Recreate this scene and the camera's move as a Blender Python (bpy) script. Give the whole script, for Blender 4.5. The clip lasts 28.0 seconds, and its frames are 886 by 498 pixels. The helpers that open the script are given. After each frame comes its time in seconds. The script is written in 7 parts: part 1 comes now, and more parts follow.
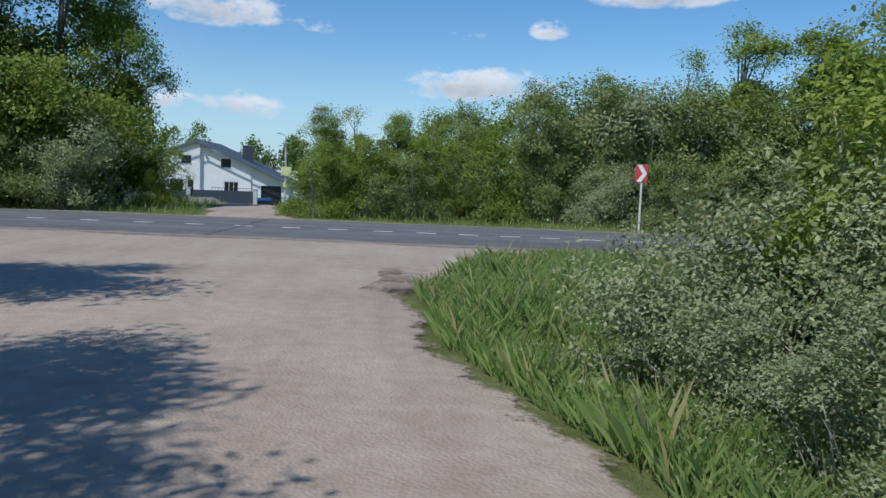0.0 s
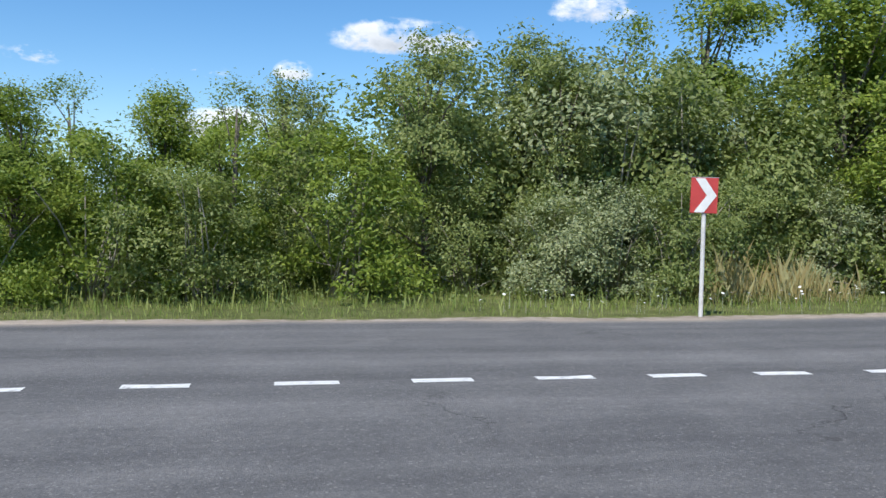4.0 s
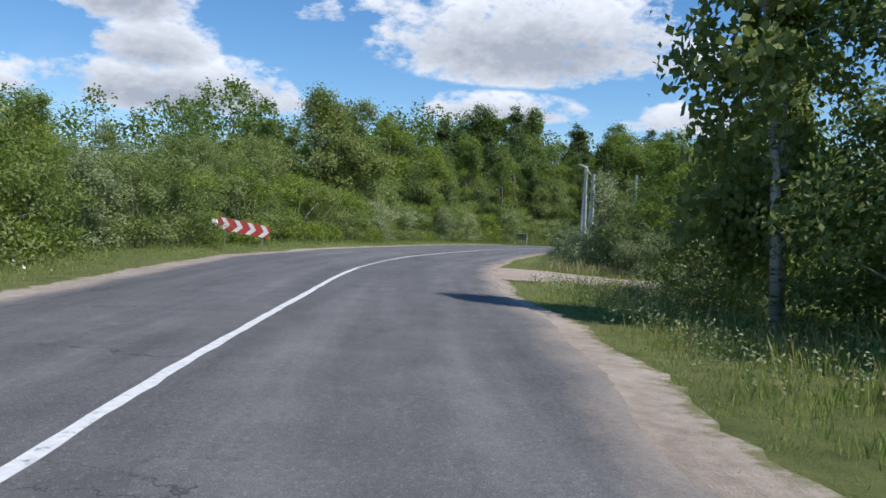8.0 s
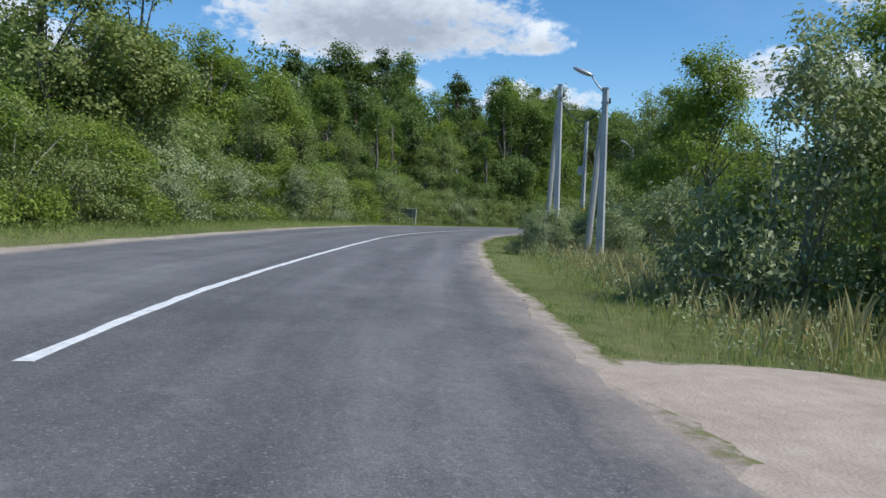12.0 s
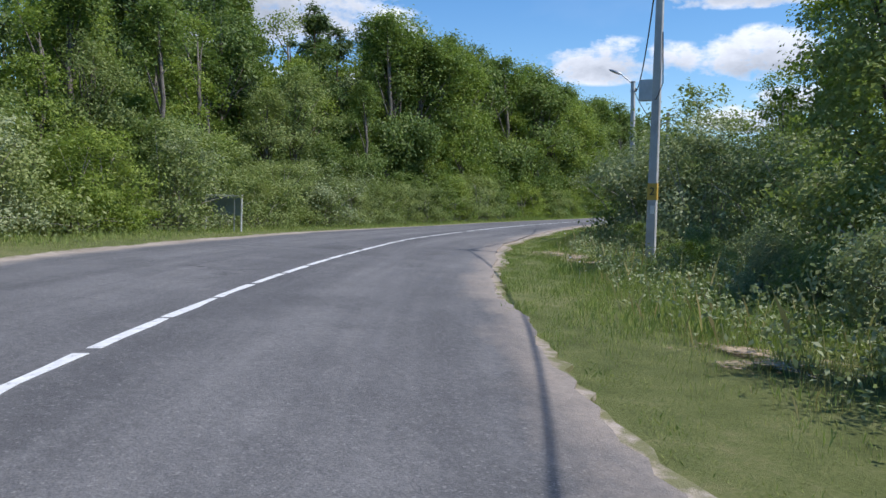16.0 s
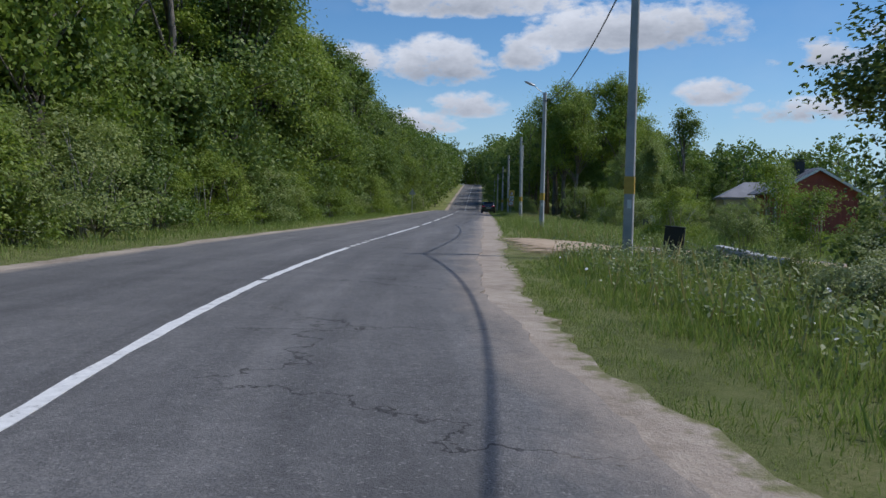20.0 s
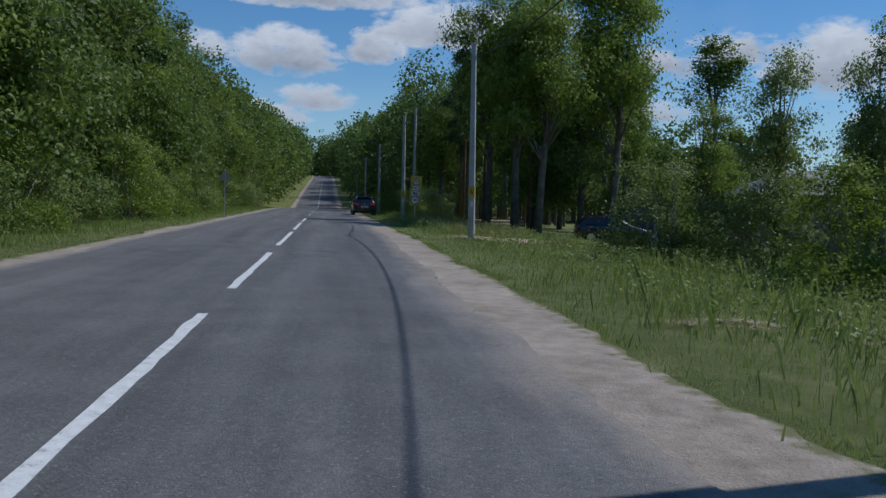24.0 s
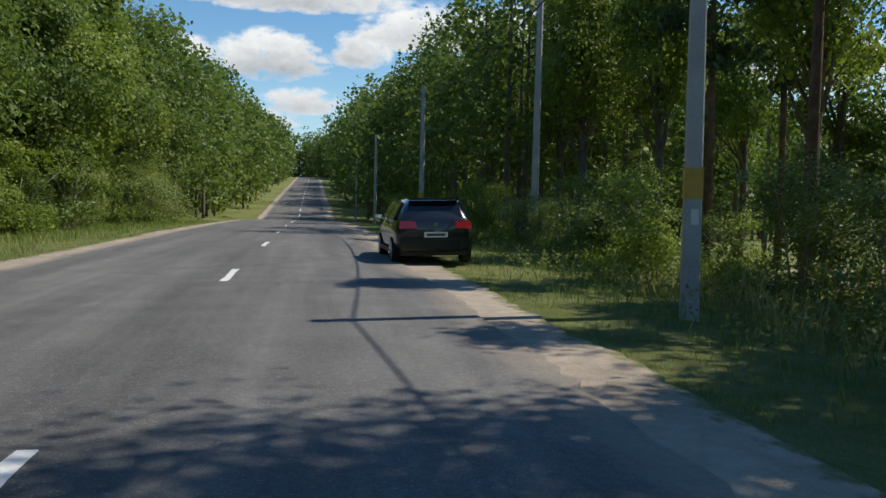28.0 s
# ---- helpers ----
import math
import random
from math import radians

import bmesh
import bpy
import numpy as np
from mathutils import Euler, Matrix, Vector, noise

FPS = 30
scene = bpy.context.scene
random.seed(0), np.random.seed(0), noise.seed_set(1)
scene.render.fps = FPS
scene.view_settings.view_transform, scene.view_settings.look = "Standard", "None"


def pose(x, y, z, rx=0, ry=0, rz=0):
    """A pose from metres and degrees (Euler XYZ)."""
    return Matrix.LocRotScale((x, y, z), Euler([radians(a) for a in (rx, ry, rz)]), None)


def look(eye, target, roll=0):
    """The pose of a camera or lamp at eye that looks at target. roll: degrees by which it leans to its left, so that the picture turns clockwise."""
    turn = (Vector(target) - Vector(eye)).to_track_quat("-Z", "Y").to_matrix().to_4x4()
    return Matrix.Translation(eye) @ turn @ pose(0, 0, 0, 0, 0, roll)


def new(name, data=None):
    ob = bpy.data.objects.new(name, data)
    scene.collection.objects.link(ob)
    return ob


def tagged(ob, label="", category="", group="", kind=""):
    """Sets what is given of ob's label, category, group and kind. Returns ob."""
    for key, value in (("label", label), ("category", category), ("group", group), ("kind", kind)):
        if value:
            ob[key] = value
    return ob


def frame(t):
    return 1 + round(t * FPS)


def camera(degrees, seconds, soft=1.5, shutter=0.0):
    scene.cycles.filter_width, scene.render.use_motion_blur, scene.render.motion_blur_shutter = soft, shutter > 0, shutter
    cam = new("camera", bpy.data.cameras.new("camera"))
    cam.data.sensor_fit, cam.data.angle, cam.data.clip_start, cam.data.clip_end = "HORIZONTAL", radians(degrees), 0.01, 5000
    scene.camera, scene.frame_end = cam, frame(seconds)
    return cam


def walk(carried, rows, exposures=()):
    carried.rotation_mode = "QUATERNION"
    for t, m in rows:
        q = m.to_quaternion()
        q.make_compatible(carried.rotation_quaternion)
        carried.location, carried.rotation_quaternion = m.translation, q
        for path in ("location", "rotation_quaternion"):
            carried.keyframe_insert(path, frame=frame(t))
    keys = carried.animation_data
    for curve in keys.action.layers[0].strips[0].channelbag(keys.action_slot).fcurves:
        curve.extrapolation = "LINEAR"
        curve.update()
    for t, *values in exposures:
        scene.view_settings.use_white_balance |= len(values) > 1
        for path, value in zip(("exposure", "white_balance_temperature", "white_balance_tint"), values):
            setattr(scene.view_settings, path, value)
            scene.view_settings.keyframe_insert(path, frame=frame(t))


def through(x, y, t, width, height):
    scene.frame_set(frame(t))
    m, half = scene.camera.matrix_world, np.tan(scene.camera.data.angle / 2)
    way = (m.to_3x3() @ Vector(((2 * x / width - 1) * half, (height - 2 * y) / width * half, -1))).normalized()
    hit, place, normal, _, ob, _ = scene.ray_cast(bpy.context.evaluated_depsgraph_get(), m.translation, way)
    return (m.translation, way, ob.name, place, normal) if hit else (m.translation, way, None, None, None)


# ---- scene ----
cam = camera(57.95, 28.0)
PATH = [
    (0, (-2.673, 6.808, 1.339), (-1.999, 16.749, 0.492), 1.96),
    (0.5, (-3.135, 9.497, 1.282), (-2.620, 19.453, 0.500), 1.72),
    (1, (-3.530, 11.325, 1.313), (-3.262, 21.294, 0.566), 0.90),
    (1.5, (-3.906, 13.151, 1.257), (-3.750, 23.124, 0.542), 0.78),
    (2, (-4.155, 14.927, 1.301), (-4.052, 24.906, 0.658), 0.60),
    (2.5, (-4.349, 17.361, 1.309), (-4.132, 27.344, 0.776), 0.97),
    (4.5, (-2.361, 21.549, 1.230), (2.926, 30.034, 1.023), 0.87),
    (5, (-1.643, 22.364, 1.291), (5.172, 29.679, 1.074), 1.47),
    (5.5, (-0.556, 23.209, 1.321), (7.651, 28.918, 1.117), 1.98),
    (6, (0.938, 23.738, 1.345), (10.157, 27.608, 1.164), 1.80),
    (6.5, (2.643, 24.061, 1.357), (12.523, 25.601, 1.224), 2.00),
    (7, (4.715, 24.118, 1.336), (14.709, 23.799, 1.179), 1.90),
    (7.5, (6.901, 24.125, 1.287), (16.785, 22.618, 1.111), 2.25),
    (8, (9.384, 23.734, 1.309), (19.154, 21.613, 1.107), 1.96),
    (8.5, (12.210, 23.358, 1.283), (21.882, 20.827, 1.047), 1.87),
    (9, (15.032, 22.924, 1.262), (24.614, 20.078, 0.988), 1.41),
    (9.5, (17.827, 22.394, 1.281), (27.358, 19.382, 0.974), 1.10),
    (10, (21.050, 21.794, 1.251), (30.519, 18.599, 0.901), 1.22),
    (10.5, (24.127, 21.176, 1.267), (33.564, 17.890, 0.885), 1.08),
    (11, (27.305, 20.628, 1.278), (36.673, 17.152, 0.872), 1.06),
    (11.5, (30.882, 19.776, 1.279), (40.152, 16.051, 0.839), 1.34),
    (12, (34.330, 18.730, 1.204), (43.514, 14.798, 0.762), 1.67),
    (12.5, (37.639, 17.502, 1.257), (46.761, 13.431, 0.775), 1.78),
    (14.5, (51.339, 11.861, 1.360), (60.158, 7.177, 0.818), 0.52),
    (15, (54.590, 10.406, 1.346), (63.291, 5.510, 0.768), 0.30),
    (15.5, (58.092, 8.800, 1.290), (66.645, 3.650, 0.728), 0.23),
    (16, (61.936, 6.993, 1.296), (70.275, 1.503, 0.730), 0.38),
    (16.5, (65.756, 4.950, 1.279), (73.836, -0.913, 0.688), 0.52),
    (17, (69.435, 2.626, 1.223), (77.252, -3.584, 0.647), 0.64),
    (17.5, (73.117, 0.089, 1.198), (80.590, -6.530, 0.629), 0.56),
    (18, (76.727, -2.721, 1.322), (83.873, -9.693, 0.751), 1.17),
    (18.5, (80.298, -5.796, 1.206), (87.092, -13.111, 0.637), 1.48),
    (19, (84.003, -9.121, 1.264), (90.406, -16.779, 0.670), 1.20),
    (19.5, (87.339, -12.956, 1.222), (93.426, -20.867, 0.616), 0.89),
    (20, (90.802, -16.452, 1.202), (96.463, -24.675, 0.624), 1.14),
    (20.5, (94.077, -20.289, 1.249), (99.273, -28.814, 0.661), 1.38),
    (21, (97.040, -24.358, 1.288), (102.002, -33.023, 0.731), 1.37),
    (21.5, (100.076, -28.767, 1.319), (104.709, -37.609, 0.735), 1.61),
    (23.5, (110.932, -45.562, 1.335), (114.989, -54.681, 0.719), 1.98),
    (24, (113.720, -50.032, 1.295), (117.733, -59.171, 0.693), 1.79),
    (24.5, (116.558, -54.414, 1.283), (120.509, -63.583, 0.715), 1.96),
    (25, (119.353, -58.821, 1.265), (123.245, -68.016, 0.704), 1.62),
    (25.5, (122.138, -63.460, 1.273), (125.988, -72.672, 0.706), 1.56),
    (26, (124.935, -67.893, 1.257), (128.808, -77.097, 0.725), 1.42),
    (26.5, (127.892, -72.589, 1.316), (131.762, -81.797, 0.830), 1.88),
    (27, (130.823, -77.168, 1.302), (134.645, -86.395, 0.815), 1.67),
    (27.5, (133.825, -81.891, 1.300), (137.605, -91.136, 0.805), 1.58),
    (28, (136.759, -87.208, 1.304), (140.627, -96.413, 0.751), 1.38),
]
EXPOSURES = [(0, -0.15, 6050, 9), (2.5, -0.1, 6100, 9), (4.5, 0.45, 6500, 10), (8, 0.15, 6350, 12), (10, 0.1, 6300, 12), (12.5, 0.15, 6150, 8), (15, 0.3, 6250, 12), (17, 0.2, 6200, 14), (20, -0.3, 6150, 13),
             (24, -0.6, 5850, 10), (26, -0.35, 6250, 8), (28, 0.1, 7000, 8)]
walk(cam, [(t, look(eye, target, roll)) for t, eye, target, roll in PATH], EXPOSURES)


# A country road: gravel lot, junction, right-hand bend, then a straight stretch beside a wood.
SUN_FROM = Vector((-0.512, -0.477, 1.0)).normalized()
sun = new("sun", bpy.data.lights.new("sun", "SUN"))
sun.data.energy, sun.data.angle, sun.data.color = 3.9, radians(0.55), (1.0, 0.95, 0.87)
sun.matrix_world = Matrix.Translation((0, 0, 60)) @ SUN_FROM.to_track_quat("Z", "Y").to_matrix().to_4x4()


# ---------------------------------------------------------------- node helpers
class Nodes:
    def __init__(self, tree):
        self.t = tree
        tree.nodes.clear()

    def add(self, kind, **values):
        n = self.t.nodes.new(kind)
        for k, v in values.items():
            if k.startswith("i_"):
                key = k[2:]
                n.inputs[int(key) if key.isdigit() else key.replace("_", " ")].default_value = v
            else:
                setattr(n, k, v)
        return n

    def link(self, a, b):
        self.t.links.new(a, b)

    def math(self, op, a, b=0.0, clamp=False):
        n = self.t.nodes.new("ShaderNodeMath")
        n.operation, n.use_clamp = op, clamp
        for i, v in enumerate((a, b)):
            if isinstance(v, (int, float)):
                n.inputs[i].default_value = v
            else:
                self.link(v, n.inputs[i])
        return n.outputs[0]

    def noise(self, vec, scale, detail=3.0, rough=0.55):
        n = self.add("ShaderNodeTexNoise", i_Scale=scale, i_Detail=detail, i_Roughness=rough)
        if vec is not None:
            self.link(vec, n.inputs["Vector"])
        return n.outputs["Fac"]

    def ramp(self, fac, stops):
        n = self.t.nodes.new("ShaderNodeValToRGB")
        els = n.color_ramp.elements
        while len(els) < len(stops):
            els.new(0.5)
        for e, (p, c) in zip(els, stops):
            e.position, e.color = p, (*c, 1.0)
        self.link(fac, n.inputs["Fac"])
        return n.outputs["Color"]

    def mix(self, fac, a, b):
        n = self.t.nodes.new("ShaderNodeMix")
        n.data_type = "RGBA"
        for sock, v in ((n.inputs[0], fac), (n.inputs[6], a), (n.inputs[7], b)):
            if isinstance(v, (int, float)):
                sock.default_value = v
            elif isinstance(v, tuple):
                sock.default_value = (*v, 1.0) if len(v) == 3 else v
            else:
                self.link(v, sock)
        return n.outputs[2]

    def bump(self, height, strength, distance):
        n = self.add("ShaderNodeBump", i_Strength=strength, i_Distance=distance)
        self.link(height, n.inputs["Height"])
        return n.outputs["Normal"]


def fresh(name):
    m = bpy.data.materials.new(name)
    m.use_nodes = True
    return m, Nodes(m.node_tree)


def surface(n, color, rough=0.8, normal=None, metal=0.0, spec=0.5):
    b = n.add("ShaderNodeBsdfPrincipled", i_Metallic=metal)
    b.inputs["Specular IOR Level"].default_value = spec
    for key, v in (("Base Color", color), ("Roughness", rough)):
        if isinstance(v, tuple):
            b.inputs[key].default_value = (*v, 1.0)
        elif isinstance(v, (int, float)):
            b.inputs[key].default_value = v
        else:
            n.link(v, b.inputs[key])
    if normal is not None:
        n.link(normal, b.inputs["Normal"])
    o = n.add("ShaderNodeOutputMaterial")
    n.link(b.outputs[0], o.inputs["Surface"])
    return b


def mottled(name, a, b, scale=3.0, fine=60.0, rough=0.8, relief=0.3, depth=0.01, metal=0.0, spec=0.5, space="Object"):
    """Two colours mottled at two scales, with a fine relief."""
    m, n = fresh(name)
    co = n.add("ShaderNodeTexCoord").outputs[space]
    big, small = n.noise(co, scale, 4), n.noise(co, fine, 3)
    f = n.math("ADD", n.math("MULTIPLY", big, 0.65), n.math("MULTIPLY", small, 0.35))
    col = n.ramp(f, [(0.36, a), (0.64, b)])
    surface(n, col, rough, n.bump(small, relief, depth), metal, spec)
    return m


def position(n):
    return n.add("ShaderNodeNewGeometry").outputs["Position"]


# ---------------------------------------------------------------- world: sky with cumulus
def make_world():
    w = bpy.data.worlds.new("sky")
    scene.world = w
    w.use_nodes = True
    n = Nodes(w.node_tree)
    sky = n.add("ShaderNodeTexSky", sky_type="NISHITA", sun_disc=False)
    sky.sun_elevation = math.asin(SUN_FROM.z)
    sky.sun_rotation = math.atan2(SUN_FROM.x, SUN_FROM.y)
    sky.air_density, sky.dust_density, sky.ozone_density = 1.0, 0.02, 3.0
    d = n.add("ShaderNodeTexCoord").outputs["Generated"]
    sep = n.add("ShaderNodeSeparateXYZ")
    n.link(d, sep.inputs[0])
    warp = n.add("ShaderNodeMapping", i_Scale=(1.0, 1.0, 1.9))
    n.link(d, warp.inputs["Vector"])
    puff = n.noise(warp.outputs[0], 13.0, 8, 0.6)
    curl = n.noise(warp.outputs[0], 42.0, 6, 0.6)
    soft = n.noise(warp.outputs[0], 2.6, 5, 0.55)
    total = None
    bank = None
    for yaw, el, wide, tall, gain in CLOUDS:
        a, e = radians(yaw), radians(el)
        right = (math.cos(a), math.sin(a), 0.0)
        ahead = (-math.sin(a) * math.cos(e), math.cos(a) * math.cos(e), math.sin(e))
        dx = n.add("ShaderNodeVectorMath", operation="DOT_PRODUCT", i_1=right)
        n.link(d, dx.inputs[0])
        da = n.add("ShaderNodeVectorMath", operation="DOT_PRODUCT", i_1=ahead)
        n.link(d, da.inputs[0])
        u = n.math("DIVIDE", dx.outputs["Value"], math.sin(radians(wide)))
        v = n.math("DIVIDE", n.math("SUBTRACT", sep.outputs["Z"], math.sin(e)), math.sin(radians(tall)))
        v2 = n.math("MULTIPLY", v, n.math("ADD", 1.0, n.math("MULTIPLY", n.math("LESS_THAN", v, 0.0), 0.8)))
        r2 = n.math("ADD", n.math("MULTIPLY", u, u), n.math("MULTIPLY", v2, v2))
        blob = n.math("MULTIPLY", n.math("SUBTRACT", 1.0, r2, True), gain)
        blob = n.math("MULTIPLY", blob, n.math("GREATER_THAN", da.outputs["Value"], 0.5))
        total = blob if total is None else n.math("MAXIMUM", total, blob)
        low = n.math("MULTIPLY", blob, n.math("ADD", 0.5, n.math("MULTIPLY", v, -0.6), True))
        bank = low if bank is None else n.math("MAXIMUM", bank, low)
    veil = n.math("MULTIPLY", n.math("SUBTRACT", soft, 0.56, True), 1.3)
    ragged = n.math("ADD", n.math("MULTIPLY", n.math("SUBTRACT", puff, 0.5), 4.6), n.math("MULTIPLY", n.math("SUBTRACT", curl, 0.5), 2.4))
    dens = n.math("ADD", n.math("MULTIPLY", total, 1.3), ragged)
    dens = n.math("MULTIPLY", n.math("SUBTRACT", dens, 0.24, True), 1.15, True)
    dens = n.math("MULTIPLY", dens, n.math("MULTIPLY", total, 3.5, True))
    shade = n.math("ADD", n.math("MULTIPLY", bank, 1.25), n.math("ADD", n.math("MULTIPLY", n.math("SUBTRACT", soft, 0.5), 0.7), n.math("MULTIPLY", n.math("SUBTRACT", curl, 0.5), 0.9)), True)
    white = n.mix(shade, (0.95, 1.0, 1.08), (0.43, 0.48, 0.56))
    cloud = n.add("ShaderNodeVectorMath", operation="SCALE", i_Scale=5.9)
    n.link(white, cloud.inputs[0])
    deep = n.add("ShaderNodeHueSaturation", i_Saturation=1.25, i_Value=0.84)
    n.link(sky.outputs[0], deep.inputs["Color"])
    low = n.math("SUBTRACT", 1.0, n.math("MULTIPLY", sep.outputs["Z"], 7.0), True)
    hazy = n.mix(n.math("MULTIPLY", low, 0.75), deep.outputs[0], (2.3, 4.0, 5.6))
    both = n.mix(n.math("MAXIMUM", dens, n.math("MULTIPLY", veil, 0.5)), hazy, cloud.outputs[0])
    bg = n.add("ShaderNodeBackground", i_Strength=0.15)
    n.link(both, bg.inputs["Color"])
    out = n.add("ShaderNodeOutputWorld")
    n.link(bg.outputs[0], out.inputs["Surface"])


# cumulus: heading to the left of +y, height above the horizon, half width, half height in degrees, density
CLOUDS = [
    (12.1, 10.8, 5.2, 1.9, 0.8), (-18.5, 12.8, 5.6, 1.7, 0.85), (-6.0, 6.5, 5.8, 1.8, 0.95), (10.6, 4.4, 3.4, 1.5, 0.75), (-10.8, 10.4, 1.5, 1.0, 0.6), (5.6, 10.2, 1.8, 0.9, 0.4), (2.4, 4.0, 1.7, 1.2, 0.75),
    (-3.9, 10.1, 2.8, 0.8, 0.4), (14.8, 4.4, 2.6, 1.2, 0.65), (-31.7, 14.8, 3.2, 1.4, 0.7), (1.0, 17.5, 6.0, 1.6, 0.6),
    (-80.0, 15.0, 5.2, 4.2, 1.5), (-82.0, 11.6, 4.6, 3.0, 1.3), (-84.0, 8.8, 10.0, 3.0, 1.5), (-72.0, 8.5, 4.5, 2.2, 0.8), (-108.0, 13.2, 12.5, 5.4, 1.5), (-105.3, 8.6, 7.6, 1.7, 1.0), (-119.2, 8.0, 5.6, 1.7, 0.95), (-118.7, 12.0, 4.2, 1.8, 0.85),
    (-93.0, 15.0, 2.8, 1.5, 0.65), (-97.5, 15.6, 2.4, 1.5, 0.65),
    (-134.6, 9.4, 4.6, 2.3, 1.05), (-138.5, 9.5, 3.6, 1.7, 0.9), (-140.8, 13.8, 4.4, 1.4, 0.85),
    (-144.8, 9.4, 4.8, 2.5, 1.25), (-147.0, 6.7, 3.2, 1.4, 0.95), (-143.5, 5.4, 3.8, 1.4, 0.95), (-150.9, 10.3, 2.6, 2.4, 0.95), (-146.0, 13.7, 9.6, 1.8, 1.1), (-158.5, 11.7, 9.0, 2.5, 1.15), (-163.8, 7.5, 3.0, 1.4, 0.85),
    (-171.0, 9.5, 4.4, 1.8, 0.95), (-169.5, 6.2, 5.2, 1.3, 0.9), (-175.8, 10.3, 4.4, 1.8, 0.95), (178.1, 9.0, 5.4, 3.4, 1.15), (175.0, 5.1, 2.8, 1.8, 0.95),
    (150.0, 20.0, 10.0, 5.0, 1.1), (60.0, 18.0, 10.0, 4.0, 0.9), (100.0, 14.0, 9.0, 4.0, 1.0),
]
make_world()


# ---------------------------------------------------------------- materials
def asphalt_material():
    """Old asphalt: grit, streaks and wheel tracks along the road, blotches, cracks, and dust washed in from its edges."""
    m, n = fresh("asphalt")
    p = position(n)
    uv = n.add("ShaderNodeUVMap", uv_map="along").outputs[0]
    sep = n.add("ShaderNodeSeparateXYZ")
    n.link(uv, sep.inputs[0])
    rim = n.add("ShaderNodeSeparateXYZ")
    n.link(n.add("ShaderNodeUVMap", uv_map="rim").outputs[0], rim.inputs[0])

    def drawn(sx, sy):
        st = n.add("ShaderNodeMapping", i_Scale=(sx, sy, 1.0))
        n.link(uv, st.inputs["Vector"])
        return st.outputs[0]
    mid, grit, coarse = n.noise(p, 1.3, 5), n.noise(p, 70.0, 4, 0.7), n.noise(p, 16.0, 4, 0.7)
    streak, lane = n.noise(drawn(0.10, 1.7), 1.0, 5, 0.6), n.noise(drawn(0.035, 0.45), 1.0, 4)
    f = n.math("ADD", n.math("MULTIPLY", grit, 0.34), n.math("MULTIPLY", coarse, 0.18))
    f = n.math("ADD", f, n.math("ADD", n.math("MULTIPLY", streak, 0.22), n.math("ADD", n.math("MULTIPLY", lane, 0.14), n.math("MULTIPLY", mid, 0.12))))
    wheel = n.math("COSINE", n.math("MULTIPLY", n.math("SUBTRACT", n.math("ABSOLUTE", sep.outputs["Y"]), 1.05), 4.03))
    f = n.math("ADD", f, n.math("MULTIPLY", wheel, 0.012))
    col = n.ramp(f, [(0.40, (0.080, 0.079, 0.081)), (0.5, (0.140, 0.138, 0.138)), (0.60, (0.235, 0.229, 0.224))])
    blots = n.ramp(n.noise(drawn(0.30, 0.62), 1.0, 5, 0.62), [(0.56, (0.0, 0.0, 0.0)), (0.70, (1.0, 1.0, 1.0))])
    col = n.mix(n.math("MULTIPLY", blots, 0.42), col, (0.072, 0.071, 0.072))
    pale = n.ramp(n.noise(drawn(0.75, 1.1), 1.0, 7, 0.7), [(0.60, (0.0, 0.0, 0.0)), (0.72, (1.0, 1.0, 1.0))])
    col = n.mix(n.math("MULTIPLY", pale, 0.30), col, (0.33, 0.315, 0.30))
    chips = n.add("ShaderNodeTexVoronoi", i_Scale=75.0)
    n.link(p, chips.inputs["Vector"])
    light = n.math("GREATER_THAN", n.math("MULTIPLY", chips.outputs["Color"], 1.0), 0.86)
    col = n.mix(n.math("MULTIPLY", light, 0.38), col, (0.36, 0.35, 0.335))
    # cracks: the edges of bent cells, open only in worn stretches
    bent = n.add("ShaderNodeVectorMath", operation="ADD")
    sway = n.add("ShaderNodeTexNoise", i_Scale=0.9, i_Detail=5.0, i_Roughness=0.65)
    n.link(uv, sway.inputs["Vector"])
    push = n.add("ShaderNodeVectorMath", operation="SCALE", i_Scale=0.55)
    n.link(sway.outputs["Color"], push.inputs[0])
    n.link(drawn(0.30, 0.24), bent.inputs[0])
    n.link(push.outputs[0], bent.inputs[1])
    cells = n.add("ShaderNodeTexVoronoi", feature="DISTANCE_TO_EDGE", voronoi_dimensions="2D", i_Scale=1.0)
    n.link(bent.outputs[0], cells.inputs["Vector"])
    open_here = n.ramp(n.noise(drawn(0.10, 0.22), 1.0, 4), [(0.50, (0.0, 0.0, 0.0)), (0.58, (1.0, 1.0, 1.0))])
    crack = n.math("MULTIPLY", n.math("LESS_THAN", cells.outputs["Distance"], 0.0045), open_here)
    col = n.mix(n.math("MULTIPLY", crack, 0.75), col, (0.032, 0.031, 0.031))
    # dust: broad on the lane's gravel side, thin on the other
    ruffle = n.math("MULTIPLY", n.math("SUBTRACT", n.noise(drawn(0.7, 1.6), 1.0, 6, 0.65), 0.5), 1.5)
    right = n.math("SUBTRACT", 1.0, n.math("MULTIPLY", n.math("ADD", rim.outputs["X"], n.math("MULTIPLY", ruffle, 0.7)), 1.9), True)
    left = n.math("SUBTRACT", 1.0, n.math("MULTIPLY", n.math("ADD", rim.outputs["Y"], n.math("MULTIPLY", ruffle, 0.4)), 3.2), True)
    dust = n.math("MAXIMUM", right, left)
    col = n.mix(n.math("MULTIPLY", dust, n.math("ADD", 0.25, n.math("MULTIPLY", coarse, 0.8))), col, (0.40, 0.335, 0.275))
